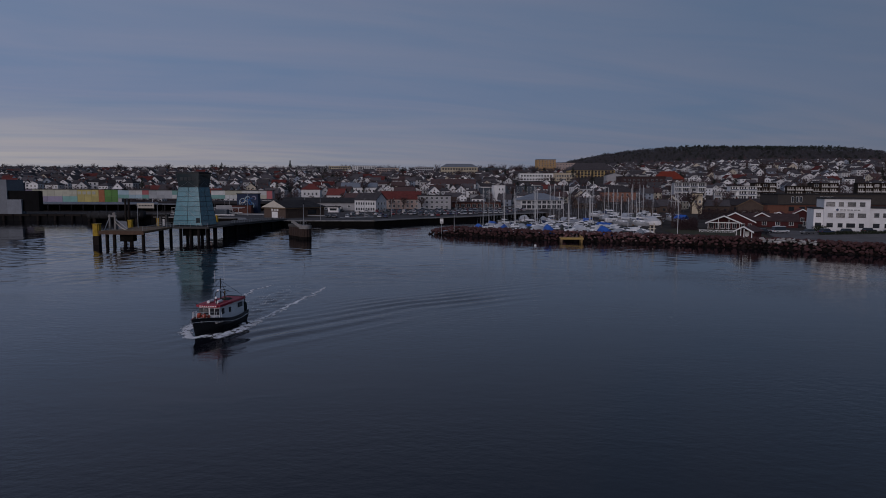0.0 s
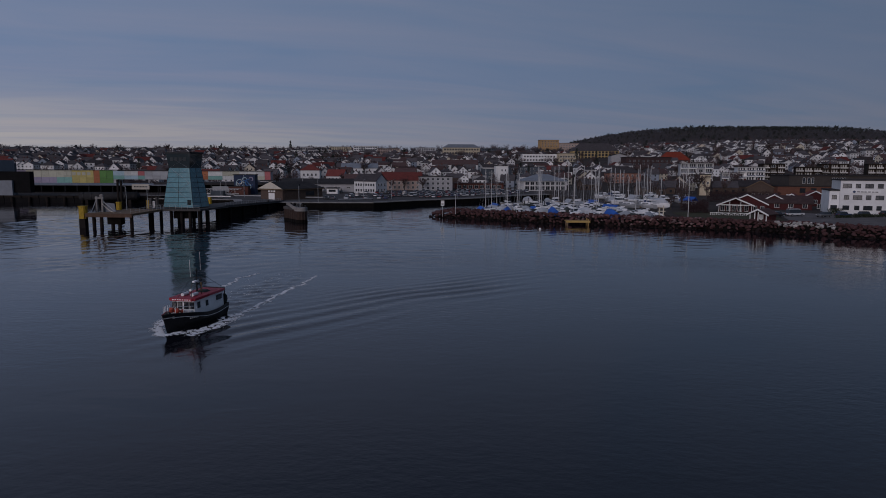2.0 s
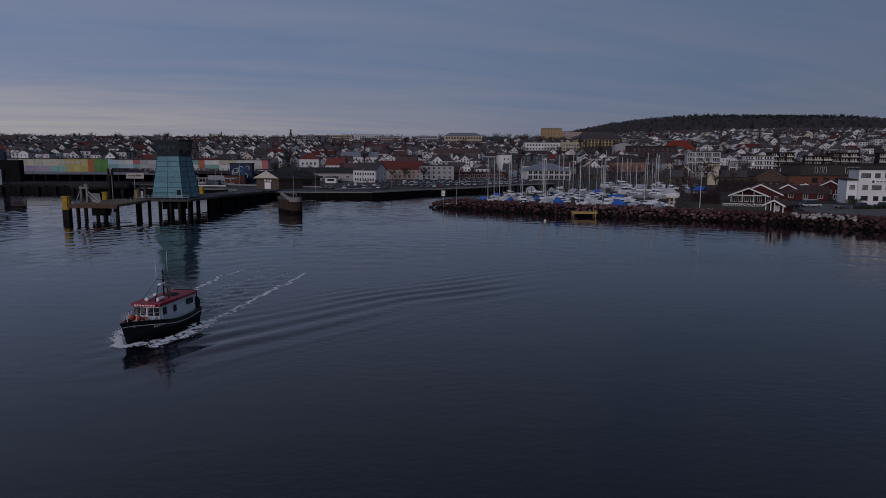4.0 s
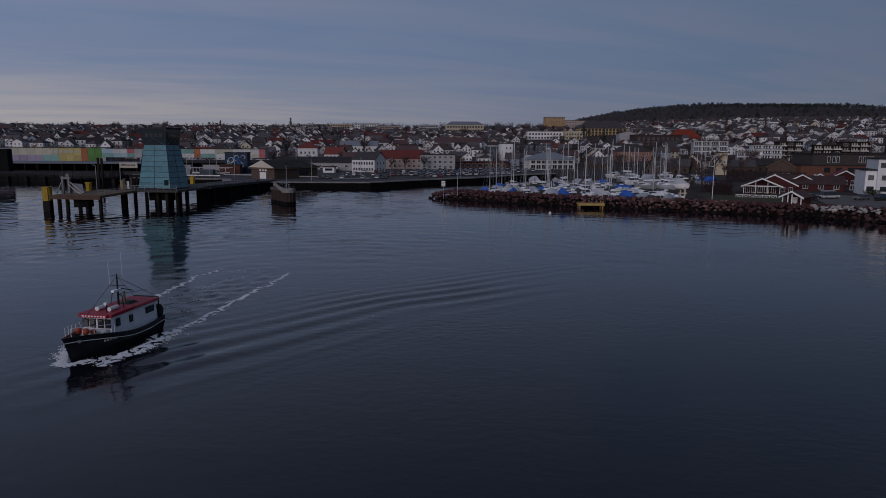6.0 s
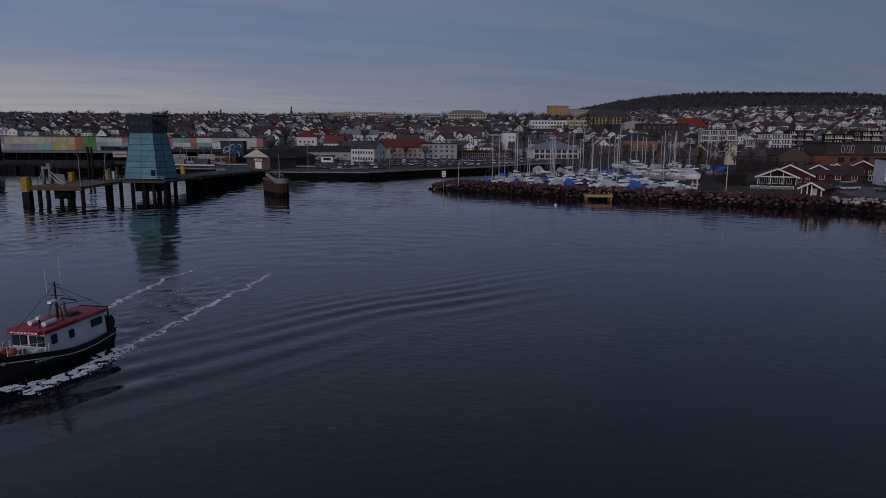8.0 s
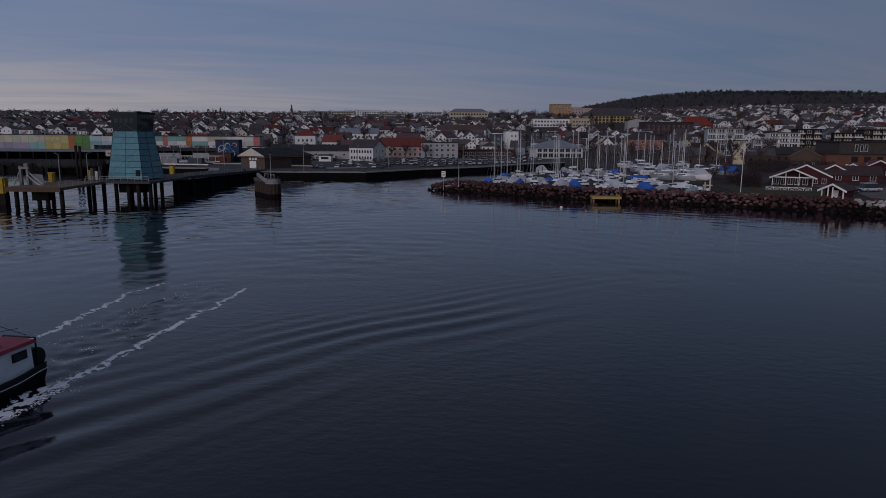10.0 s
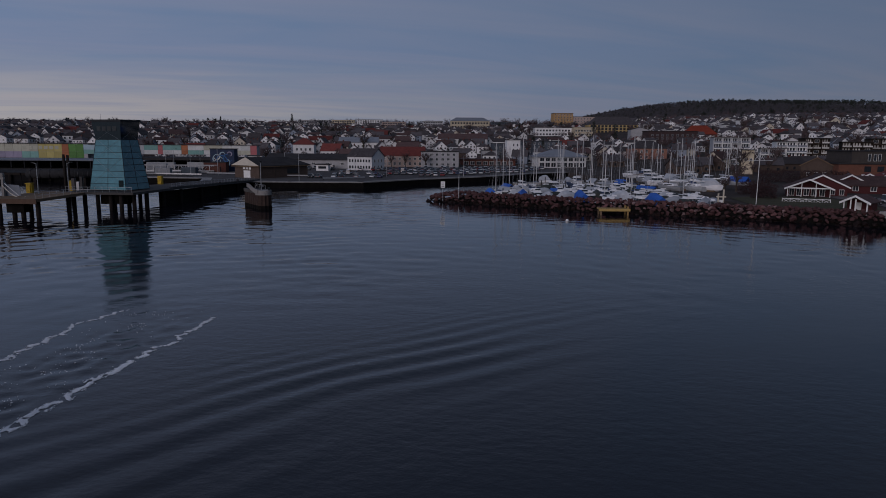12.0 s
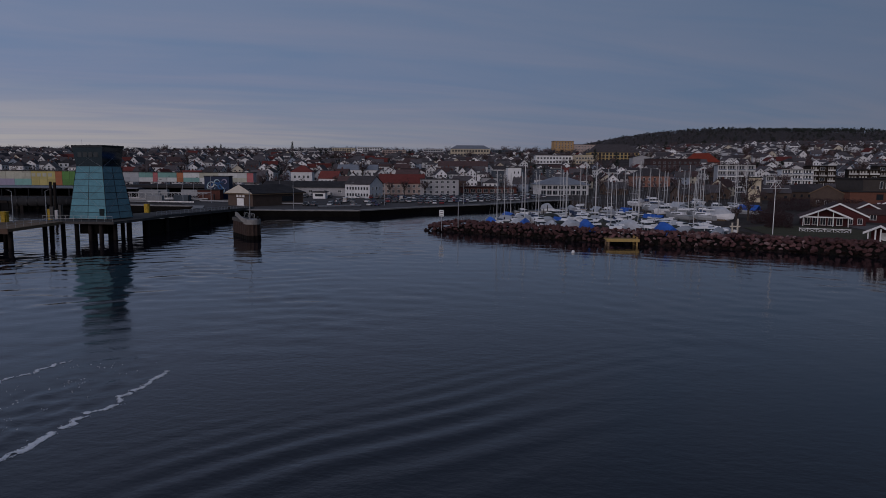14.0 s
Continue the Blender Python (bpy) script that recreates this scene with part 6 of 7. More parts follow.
def hedge(x, y, z, yaw, w, d, h, label, leaf=None):
    b = bmesh.new()
    r = random.Random(int(x * 7 + y))
    for i in range(int(60 * w * h) + 500):
        p = Vector((r.uniform(0, w), r.uniform(0, d), h * r.uniform(0.05, 1.0)))
        p.z *= 0.9 + 0.2 * noise.noise(Vector((p.x * 0.5, p.y, 1.0)))
        flake(b, p, r.uniform(0.3, 0.55), r, 0.2)
    ob = thing("hedge", label, "hedge", pose(x, y, z, 0, 0, yaw))
    part("foliage", b, leaf or LEAF, ob)


hedge(106.0, 266.0, 2.5, -28, 26, 4.0, 4.6, "dark bare thicket before the brick centre", BUSH)
hedge(114.0, 196.2, 2.5, 14, 10, 1.6, 1.7, "dark clipped hedge before the white building")
hedge(106.0, 180.0, 2.5, 14, 30, 1.3, 0.9, "low dark hedge along the yard")
hedge(74.0, 199.0, 2.4, -10, 5.5, 3.5, 3.6, "tangled bare thicket beside the clubhouse", BUSH)
hedge(76.5, 210.0, 2.4, 5, 8, 4.0, 3.6, "tangled bare thicket behind the boats", BUSH)
for x, y, s in ((-27.5, 399, 0.8), (-20, 400, 0.85), (-9, 394, 0.75), (74, 215, 0.7), (80, 222, 0.8), (112, 430, 1.0), (100, 420, 1.0), (86, 410, 0.9), (120, 300, 0.9), (128, 330, 1.1), (140, 350, 1.2)):
    tree("bare", x, y, height(x, y), s)

hall = building("boat_hall", "long low boat hall with a dark red-brown roof", "hall", 103, 221, 2.5, -26, 17, 12, 2.0, "gable_x", 2.2, BOARD_RED, TILE_BROWN, rows=[(0.7, 1.3, 1.2, 5, 1, 21)])
# ---- the town ----
T = building
TILE_BRIGHT = lapped("bright_red_tile", (0.26, 0.055, 0.035), 0.35, "X", 0.6, rough=0.8, vary=0.2, size=1.5, stain=0.25, specular=0.06)
T("town_house", "white house with a red hipped roof", "house", -96.4, 470, 5.0, 4, 13.2, 11, 8.6, "hip", 4.0, RENDER_WHITE, TILE_RED, rows=[(1.0, 1.5, 1.1, 4, 1, 12), (4.6, 1.5, 1.1, 4, 1, 12)])
T("town_house", "pink-roofed white house with a dormer", "house", -75.1, 450, 3.2, -10, 11.8, 10, 6.6, "gable_x", 4.2, BOARD_WHITE, TILE_RED, rows=[(1.0, 1.4, 1.0, 4, 1, 11), (4.0, 1.3, 1.0, 4, 1, 11)])
T("assembly_hall", "long white hall with a grey sheet roof", "hall", -75.3, 520, 8.5, 3, 28, 14, 6.5, "gable_x", 3.6, RENDER_WHITE, SHEET_GREY, rows=[(3.0, 1.6, 1.2, 9, 1, 27)])
T("town_house", "low white house with a brown roof", "house", -59.2, 424, 2.2, 0, 11, 9, 5.6, "gable_x", 3.4, BOARD_WHITE, TILE_BROWN, rows=[(1.0, 1.3, 1.0, 4, 1, 10), (3.6, 1.2, 1.0, 4, 1, 10)])
T("town_house", "cream house with a wide brown roof", "house", -32, 490, 6.0, -5, 15, 12, 5.6, "gable_x", 3.6, RENDER_CREAM, TILE_BROWN, rows=[(1.0, 1.4, 1.1, 5, 1, 14), (4.0, 1.3, 1.1, 5, 1, 14)])
T("town_house", "cream house with a brown tiled roof", "house", -38, 560, 11.5, 6, 11, 10, 5.0, "gable_x", 3.4, RENDER_CREAM, TILE_BROWN, rows=[(1.0, 1.4, 1.0, 4, 1, 10)])
T("apartment_block", "cream apartment block with a pale hipped roof", "apartment block", 5.5, 850, 32.5, 2, 47, 14, 9, "hip", 4.2, RENDER_CREAM, SHEET_GREY, rows=[(1.2, 1.6, 1.9, 13, 1, 46), (5.4, 1.8, 1.9, 13, 1, 46)], frame_mat=STEEL)
T("terrace", "long white terrace under a dark brown roof", "terrace", -5, 560, 12.5, -2, 38, 13, 5.6, "gable_x", 4.0, RENDER_WHITE, TILE_BROWN, rows=[(1.0, 1.4, 1.1, 10, 1, 37), (3.6, 1.2, 1.1, 10, 1, 37)])
T("tower_block", "narrow white rendered block", "apartment block", 41.4, 480, 5, 2, 8.6, 12, 12, "flat", 0, RENDER_WHITE, FELT, rows=[(2.0, 1.4, 0.8, 2, 3, 8), (5.0, 1.4, 0.8, 2, 3, 8), (8.2, 1.4, 0.8, 2, 3, 8)])
T("office_block", "dark blue-grey panel block", "office block", 33.4, 500, 6.5, 2, 9.8, 14, 8.3, "flat", 0, RENDER_DARK, FELT, rows=[(1.2, 1.4, 1.2, 3, 1, 9), (4.6, 1.4, 1.2, 3, 1, 9)])
T("office_block", "wide dark blue-grey block with small windows", "office block", 53.4, 505, 7.5, -1, 28, 14, 9.0, "flat", 0, RENDER_DARK, FELT, rows=[(1.2, 1.3, 1.1, 8, 1, 27), (4.0, 1.3, 1.1, 8, 1, 27), (6.6, 1.3, 1.1, 8, 1, 27)])
T("shop_building", "pale low shop with a flat roof", "shop", 24.2, 466, 3.8, 0, 9.4, 12, 6.6, "flat", 0, RENDER_GREY, FELT, rows=[(1.0, 1.6, 1.6, 3, 1, 9)])
T("shop_building", "low dark red brick shops with an awning", "shop", 10.5, 424, 2.1, 2, 31, 14, 3.6, "flat", 0, BRICK, TILE_BROWN, rows=[(0.6, 1.9, 2.4, 8, 1, 30)], over=1.2)
T("school_building", "long white flat-roofed school with window bands", "school", 87.8, 700, 22, 1, 36, 14, 8.4, "flat", 0, RENDER_WHITE, FELT, rows=[(1.2, 1.7, 1.8, 11, 1, 35), (4.9, 1.7, 1.8, 11, 1, 35)])
T("school_building", "cream flat-roofed school wing", "school", 124, 690, 21.8, 1, 21, 14, 9.0, "flat", 0, RENDER_CREAM, FELT, rows=[(1.2, 1.7, 1.6, 7, 1, 20), (4.9, 1.7, 1.6, 7, 1, 20)])
T("old_school", "large yellow school with a dark hipped roof", "school", 150.5, 748, 25.5, 1, 52, 18, 9.6, "hip", 8.6, RENDER_YELLOW, TILE_DARK, frame_mat=STEEL, rows=[(1.0, 2.1, 2.3, 13, 1, 51), (4.0, 2.1, 2.3, 13, 1, 51), (7.0, 1.9, 2.3, 13, 1, 51)])
T("ridge_block", "tall yellow block on the ridge", "apartment block", 136, 894, 33, 3, 25, 16, 20, "flat", 0, RENDER_OCHRE, FELT, rows=[(11, 1.6, 1.4, 6, 1, 24), (14.2, 1.6, 1.4, 6, 1, 24), (17.4, 1.6, 1.4, 6, 1, 24)])
T("ridge_block", "lower cream wing on the ridge", "apartment block", 161.5, 897, 33.5, 2, 29, 14, 15.5, "flat", 0, RENDER_PINK, FELT, rows=[(9, 1.5, 1.4, 7, 1, 28), (12.2, 1.5, 1.4, 7, 1, 28)])
T("grey_block", "plain grey rendered block", "building", 154.5, 600, 14.2, -4, 14.6, 14, 12.6, "gable_y", 2.0, RENDER_GREY, FELT, rows=[(3, 1.4, 1.0, 3, 2, 13)])
T("brick_block", "dark brown-red brick block with rows of windows", "apartment block", 156, 556, 14.6, 2, 38, 15, 10.2, "flat", 0, BRICK_DARK, FELT, frame_mat=RENDER_GREY, rows=[(1.2, 1.4, 1.4, 10, 1, 40), (4.0, 1.4, 1.4, 10, 1, 40), (6.6, 1.4, 1.4, 10, 1, 40)])
T("town_hall", "brick building with a bright red hipped roof", "building", 196, 592, 16.5, -6, 26, 14, 7.0, "hip", 7.0, BRICK, TILE_BRIGHT, rows=[(1.2, 1.6, 1.2, 7, 1, 25), (4.2, 1.4, 1.2, 7, 1, 25)])
T("warehouse", "orange brick waterfront block with white windows", "building", 119.0, 466, 2.6, 2, 22.5, 14, 9.8, "hip", 4.8, RENDER_SALMON, TILE_DARK, rows=[(3.4, 1.7, 1.1, 6, 1, 21.5), (6.9, 1.8, 1.1, 6, 1, 21.5)])
T("stair_block", "pale yellow narrow block", "building", 128.5, 330, 2.4, -22, 4.8, 7, 10.2, "flat", 0, RENDER_CREAM, FELT, rows=[(5.6, 1.2, 1.0, 2, 0.6, 4.6)])

for x, y, z, w, h, wall in ((-195, 928, 36.0, 40, 7.6, RENDER_GREY), (-152, 932, 36.0, 30, 8.2, RENDER_CREAM), (-119, 935, 36.2, 34, 8.8, RENDER_WHITE), (-203, 850, 31.5, 34, 5.6, RENDER_WHITE), (-166, 852, 31.6, 30, 5.8, RENDER_GREY),
                            (-82, 900, 35.0, 30, 6.0, RENDER_PINK), (-30, 905, 35.4, 26, 7.0, RENDER_GREY), (60, 930, 36.5, 34, 6.0, RENDER_DARK), (-275, 935, 35.5, 26, 5.5, RENDER_CREAM)):
    ob = T("terrace", "long low flat-roofed terrace below the skyline", "terrace", x, y, z, 2, w, 11, h, "flat", 0, wall, FELT, group="ridge terraces")
    n, lights = int(w / 3.2), bmesh.new()
    for k in range(2 * n):
        a, z0 = 0.8 + (w - 1.6) * ((k % n) + 0.12) / n, h - 2.3 - 2.7 * (k // n)
        box(lights, a, a + 0.7 * (w - 1.6) / n, -0.06, 0.04, z0, z0 + 1.4)
    tagged(part("window_glass", lights, WINDOW, ob), kind="stuff")


LOGGIAS = {}
PANEL_PALE = mat("pale_balcony_panel", (0.50, 0.49, 0.46), 0.6, 0.15, 1.2, 0.05, apart=0.3, stain=0.2)
DARKWOOD = mat("dark_stained_cladding", (0.050, 0.038, 0.030), 0.85, 0.25, 1.2, 0.2, stain=0.25, specular=0.08)


def loggia(bay, pale):
    """One projecting balcony bay: its frame, the glazing behind and the balustrade."""
    key = (round(bay, 2), pale)
    if key not in LOGGIAS:
        b = bmesh.new()
        t = 0.24
        box(b, 0.06, t, -1.6, 0, 0, 3.0); box(b, bay - t, bay - 0.06, -1.6, 0, 0, 3.0)
        box(b, 0.06, bay - 0.06, -1.62, 0, 2.72, 2.98); box(b, 0.06, bay - 0.06, -1.62, 0, -0.02, 0.2)
        rail = boxed(t + 0.01, bay - t - 0.01, -1.5, -1.42, 0.25, 1.05)
        lit = bmesh.new()
        for k in range(3):
            box(lit, t + 0.1 + (bay - 0.7) * k / 3, t + 0.02 + (bay - 0.7) * (k + 0.62) / 3, -0.08, 0.02, 0.3, 2.5)
        LOGGIAS[key] = (mesh_of("balcony_frame", b, WHITE if pale else DARKWOOD), mesh_of("balustrade", rail, SHEET_GREY if pale else PANEL_PALE), mesh_of("glazing", lit, WINDOW if pale else PANEL_PALE))
    return LOGGIAS[key]


def terraced_flats(x, y, z, yaw, w, storeys, wall, label):
    """A block of flats with a projecting loggia for each flat, the top storey set back under a thin roof."""
    ob = thing("flats", label, "apartment block", pose(x, y, z, 0, 0, yaw), "blocks of flats")
    pale = wall is not TIMBER
    body = wall if pale else DARKWOOD
    part("wall", boxed(0, w, 0, 14, -3, 3.0 * storeys), body, ob)
    part("roof", boxed(-0.5, w + 0.5, -1.9, 14.4, 3.0 * storeys, 3.0 * storeys + 0.3), FELT, ob)
    bays = max(2, round(w / 4.6))
    for s in range(storeys):
        for k in range(bays):
            if (k * 7 + s * 3 + int(x)) % 6 == 0:
                add_window(ob, 2.2, 1.7, pose(w * (k + 0.5) / bays, 0, 3.0 * s + 0.6), WHITE)
                continue
            m = pose(w * k / bays, 0, 3.0 * s)
            fr_, rail, lit = loggia(w / bays, pale)
            f = part("balcony_frame", fr_, None, ob, m=m)
            part("balustrade", rail, None, f)
            part("glazing", lit, None, f)
    return ob


for x, y, yaw, w, n, wall, lab in ((151.7, 420, -14, 19, 5, RENDER_GREY, "grey modern flats with white-framed balconies"), (170, 402, -20, 12, 3, RENDER_GREY, "grey modern flats stepping down the slope"), (192, 430, -16, 16, 4, RENDER_WHITE, "white modern flats with balconies"),
                              (209, 432, -14, 13, 5, TIMBER, "brown timber flats with glazed balconies"), (226, 424, -24, 15, 4, TIMBER, "brown timber flats with glazed balconies"), (246, 430, -18, 15, 5, TIMBER, "brown timber flats with glazed balconies"), (268, 418, -24, 17, 5, TIMBER, "brown timber flats with glazed balconies")):
    top = {5: 18.8, 4: 16.8, 3: 13.0}[n]
    terraced_flats(x, y, top - 3.0 * n, yaw, w, n, wall, lab)


def house_meshes(w, d, h, rise, kind):
    """Walls with built-in windows and a roof for the houses on the slope."""
    b = wall_mesh(kind, w, d, h, rise, 3.0)
    panes = bmesh.new()
    rows = [z for z in (0.9, 3.6) if z + 1.3 < h]
    for z in rows:
        for k in range(3):
            x = w * (k + 0.5) / 3
            box(b, x - 0.72, x + 0.72, -0.08, 0.02, z - 0.1, z + 1.4); box(panes, x - 0.58, x + 0.58, -0.11, -0.05, z, z + 1.3)
        for y in (d * 0.3, d * 0.7):
            box(b, -0.08, 0.02, y - 0.7, y + 0.7, z - 0.1, z + 1.4); box(panes, -0.11, -0.05, y - 0.55, y + 0.55, z, z + 1.3)
            box(b, w - 0.02, w + 0.08, y - 0.7, y + 0.7, z - 0.1, z + 1.4); box(panes, w + 0.05, w + 0.11, y - 0.55, y + 0.55, z, z + 1.3)
    if kind == "gable_y":
        box(b, w / 2 - 0.65, w / 2 + 0.65, -0.08, 0.02, h + 0.1, h + 1.3); box(panes, w / 2 - 0.5, w / 2 + 0.5, -0.11, -0.05, h + 0.2, h + 1.2)
    return b, panes, roof_mesh(kind, w, d, h, rise, 0.5)


WALLS = {"white": BOARD_WHITE, "cream": BOARD_CREAM, "grey-blue": BOARD_BLUE, "red": BOARD_RED, "brown": BOARD_BROWN}
ROOFS = {"dark": TILE_DARK, "brown": TILE_BROWN, "red": TILE_RED}
TYPES = []
for k, (wc, rc, kind, w, d, h, rise) in enumerate((("white", "dark", "gable_y", 8.5, 10, 5.4, 3.8), ("white", "dark", "gable_x", 11, 8.5, 5.2, 3.4), ("white", "dark", "gable_y", 8, 9.5, 4.2, 4.2), ("white", "red", "gable_x", 12, 9, 5.4, 3.6),
                                                   ("cream", "brown", "gable_x", 10.5, 9, 5.2, 3.6), ("grey-blue", "dark", "gable_y", 9, 10, 5.6, 3.8), ("brown", "dark", "gable_x", 12, 9, 3.6, 3.0), ("red", "dark", "gable_y", 8.5, 9, 4.4, 3.8),
                                                   ("white", "dark", "hip", 10, 10, 6.0, 3.2), ("cream", "red", "gable_y", 9, 10, 5.4, 4.0),
                                                   ("white", "dark", "gable_x", 10, 8, 6.2, 1.9), ("white", "dark", "gable_y", 8, 9, 6.4, 2.6), ("white", "brown", "gable_x", 13, 8, 5.8, 2.0))):
    b, panes, roof_b = house_meshes(w, d, h, rise, kind)
    TYPES.append((f"{wc} wooden house with a {rc} tiled roof", mesh_of("wall", b, WALLS[wc]), mesh_of("windows_glass", panes, WINDOW), mesh_of("roof", roof_b, ROOFS[rc]), (w, d, h, rise)))
CHIM = mesh_of("chimney", boxed(-0.4, 0.4, -0.4, 0.4, -1.5, 1.3), BRICK)
taken = [(o.matrix_basis.translation.x + 12, o.matrix_basis.translation.y + 6) for o in scene.objects if o.parent is None and o.type == "EMPTY" and o.matrix_basis.translation.y > 395]


def blocked(x, y):
    """Open ground kept free before the larger buildings."""
    r = x / y
    return (0.18 < r < 0.285 and 610 < y < 752) or (0.11 < r < 0.19 and 590 < y < 715) or (0.13 < r < 0.22 and 880 < y < 900)


PICK = (0, 0, 0, 11, 1, 10, 2, 2, 2, 11, 8, 8, 10, 4, 5, 6, 12, 3)
lots = []
row_y = 446.0
while row_y < 1130:
    gap = 8.5 + 0.007 * row_y
    x = -0.74 * row_y - 20
    while x < 0.80 * row_y + 40:
        px_, py_ = x + rng.uniform(-5, 5), row_y + rng.uniform(-6, 6) + 0.10 * abs(x) * 0.3
        clear_ = all((px_ - a) ** 2 + (py_ - c) ** 2 > 17 ** 2 for a, c in taken)
        if clear_ and rng.random() < 0.93 and py_ > coast(px_) + 60 and not (px_ > 330 and py_ > 965) and (not (px_ < -88 and py_ < 500) or (px_ > -230 and rng.random() < 0.6)) and not (px_ > 105 and (py_ < 470 or (py_ < 720 and rng.random() < 0.3))) and not blocked(px_, py_):
            lots.append((px_, py_))
        x += gap * rng.uniform(0.85, 1.35) * (0.84 if x > 150 else 1.0)
    row_y += 12 + 0.010 * row_y
rng.shuffle(lots)
order = sorted(range(len(lots)), key=lambda i: lots[i][1])
near_set = set(order[:235])
far_house = {}
for i, (x, y) in enumerate(lots):
    k = rng.choice(PICK if x < 150 else (0, 10, 11, 11, 2, 8, 8, 12, 0, 5, 2, 10, 11, 6, 1, 4, 8, 10, 11, 2, 3))
    lab, wall_m, glass_m, roof_m, (w, d, h, rise) = TYPES[k]
    yaw = rng.choice((0, 0, 8, -12, 90, -90, 84, 20)) + rng.uniform(-9, 9)
    s_ = rng.uniform(0.78, 0.98) if y < 640 and x < 120 else rng.uniform(0.62, 0.9) if x < 170 else rng.uniform(0.64, 0.88)
    m = pose(x, y, height(x, y) - 0.2, 0, 0, yaw) @ Matrix.Scale(s_, 4) @ Matrix.Translation((-w / 2, -d / 2, 0))
    if i in near_set:
        ob = thing("house", lab, "house", m, "houses on the slope")
        part("wall", wall_m, None, ob)
        tagged(part("window_glass", glass_m, None, ob), kind="stuff")
        part("roof", roof_m, None, ob)
        part("chimney", CHIM, None, ob, m=pose(w * 0.5 + 0.3, d * 0.5 + 0.3, h + rise - 0.2))
    else:
        far_house.setdefault(k, []).append(m)


def joined(name, source, poses, material, label, category):
    """Many far copies of one mesh as one object."""
    vs, fs = [], []
    base_v = [v.co.copy() for v in source.vertices]
    base_f = [tuple(p.vertices) for p in source.polygons]
    for m in poses:
        o = len(vs)
        vs += [m @ v for v in base_v]
        fs += [tuple(o + i for i in f) for f in base_f]
    me = bpy.data.meshes.new(name)
    me.from_pydata(vs, [], fs)
    me.materials.append(material)
    return tagged(new(name, me), label, category, "", "stuff")


for k, poses in sorted(far_house.items()):
    lab, wall_m, glass_m, roof_m, _ = TYPES[k]
    joined("far_house_walls", wall_m, poses, wall_m.materials[0], "walls of distant wooden houses on the ridge", "houses")
    joined("far_house_roofs", roof_m, poses, roof_m.materials[0], "tiled roofs of distant houses on the ridge", "houses")
    joined("far_house_glass", glass_m, poses, WINDOW, "window glass of distant houses", "houses")

# trees between the houses: near ones singly, far ones as one wood
def free(x, y):
    return all((x - a) ** 2 + (y - c) ** 2 > 60 for a, c in lots_near)


lots_near = [lots[i] for i in order[:300]]
count = 0
while count < 140:
    y = rng.uniform(430, 800)
    x = rng.uniform(-0.45, 0.76) * y
    if free(x, y) and y > coast(x) + 70:
        tree("fir" if rng.random() < 0.07 else "bare", x, y, height(x, y) - 0.2, rng.uniform(0.7, 1.15))
        count += 1
count = 0
while count < 26:                        # dark gardens between the marina and the flats
    x, y = rng.uniform(95, 300), rng.uniform(305, 410)
    if x < 0.62 * y + 20 and not (140 < x < 200 and y < 318):
        tree("bare", x, y, height(x, y) - 0.2, rng.uniform(0.65, 1.0))
        count += 1
for x, y, k, yaw in ((104, 330, 6, 10), (118, 352, 6, -20), (133, 372, 6, 80), (150, 352, 6, -15), (170, 372, 6, 12), (186, 390, 6, -20), (205, 396, 6, -18), (222, 380, 6, -14), (176, 338, 6, -12), (240, 392, 6, -20), (92, 408, 6, 15), (146, 398, 4, 40)):
    lab, wall_m, glass_m, roof_m, (w, d, h, rise) = TYPES[k]
    ob = thing("house", lab, "house", pose(x, y, height(x, y) - 0.1, 0, 0, yaw) @ Matrix.Translation((-w / 2, -d / 2, 0)), "houses on the slope")
    part("wall", wall_m, None, ob)
    tagged(part("window_glass", glass_m, None, ob), kind="stuff")
    part("roof", roof_m, None, ob)
    part("chimney", CHIM, None, ob, m=pose(w * 0.5 + 0.3, d * 0.5 + 0.3, h + rise - 0.2))
far_bare, far_fir, hill_bare, hill_fir, ridge_bare = [], [], [], [], []
for _ in range(5200):                    # gardens all over the slope
    y = rng.uniform(425, 800)
    x = rng.uniform(-0.60, 0.76) * y
    if y > coast(x) + 70 and rng.random() < (0.4 if x > 90 else 0.7) and all((x - a) ** 2 + (y - c) ** 2 > 38 for a, c in lots_near) and all((x - a) ** 2 + (y - c) ** 2 > 110 for a, c in taken) and not blocked(x, y):
        s = rng.uniform(0.45, 0.85)
        (far_fir if rng.random() < 0.04 else far_bare).append(Matrix.LocRotScale((x, y, height(x, y) - 0.2), Euler((0, 0, rng.uniform(0, 6.3))), (s, s, s)))
for _ in range(900):
    y = rng.uniform(780, 1140)
    x = rng.uniform(-0.74, 0.78) * y
    m = Matrix.LocRotScale((x, y, height(x, y) - 0.3), Euler((0, 0, rng.uniform(0, 6.3))), (1, 1, rng.uniform(0.75, 1.1)))
    (far_fir if rng.random() < 0.05 else far_bare).append(m)
for _ in range(210):                     # clumps of tall bare trees along the skyline
    cx, cy = rng.uniform(-820, 230), rng.uniform(1085, 1150)
    for _k in range(rng.choice((1, 1, 2, 3))):
        x, y, s = cx + rng.gauss(0, 6), cy + rng.gauss(0, 5), rng.uniform(0.75, 1.45)
        ridge_bare.append(Matrix.LocRotScale((x, y, height(x, y) - 0.5), Euler((0, 0, rng.uniform(0, 6.3))), (s * 1.1, s * 1.1, s)))
for x, y, s in ((-420, 1040, 1.25), (-230, 1040, 1.2), (-340, 1050, 1.0), (-195, 1030, 1.1), (-150, 1060, 0.9), (-560, 1050, 1.0), (40, 1050, 0.9)):
    tree("fir", x, y, height(x, y) - 0.5, s * 1.1)
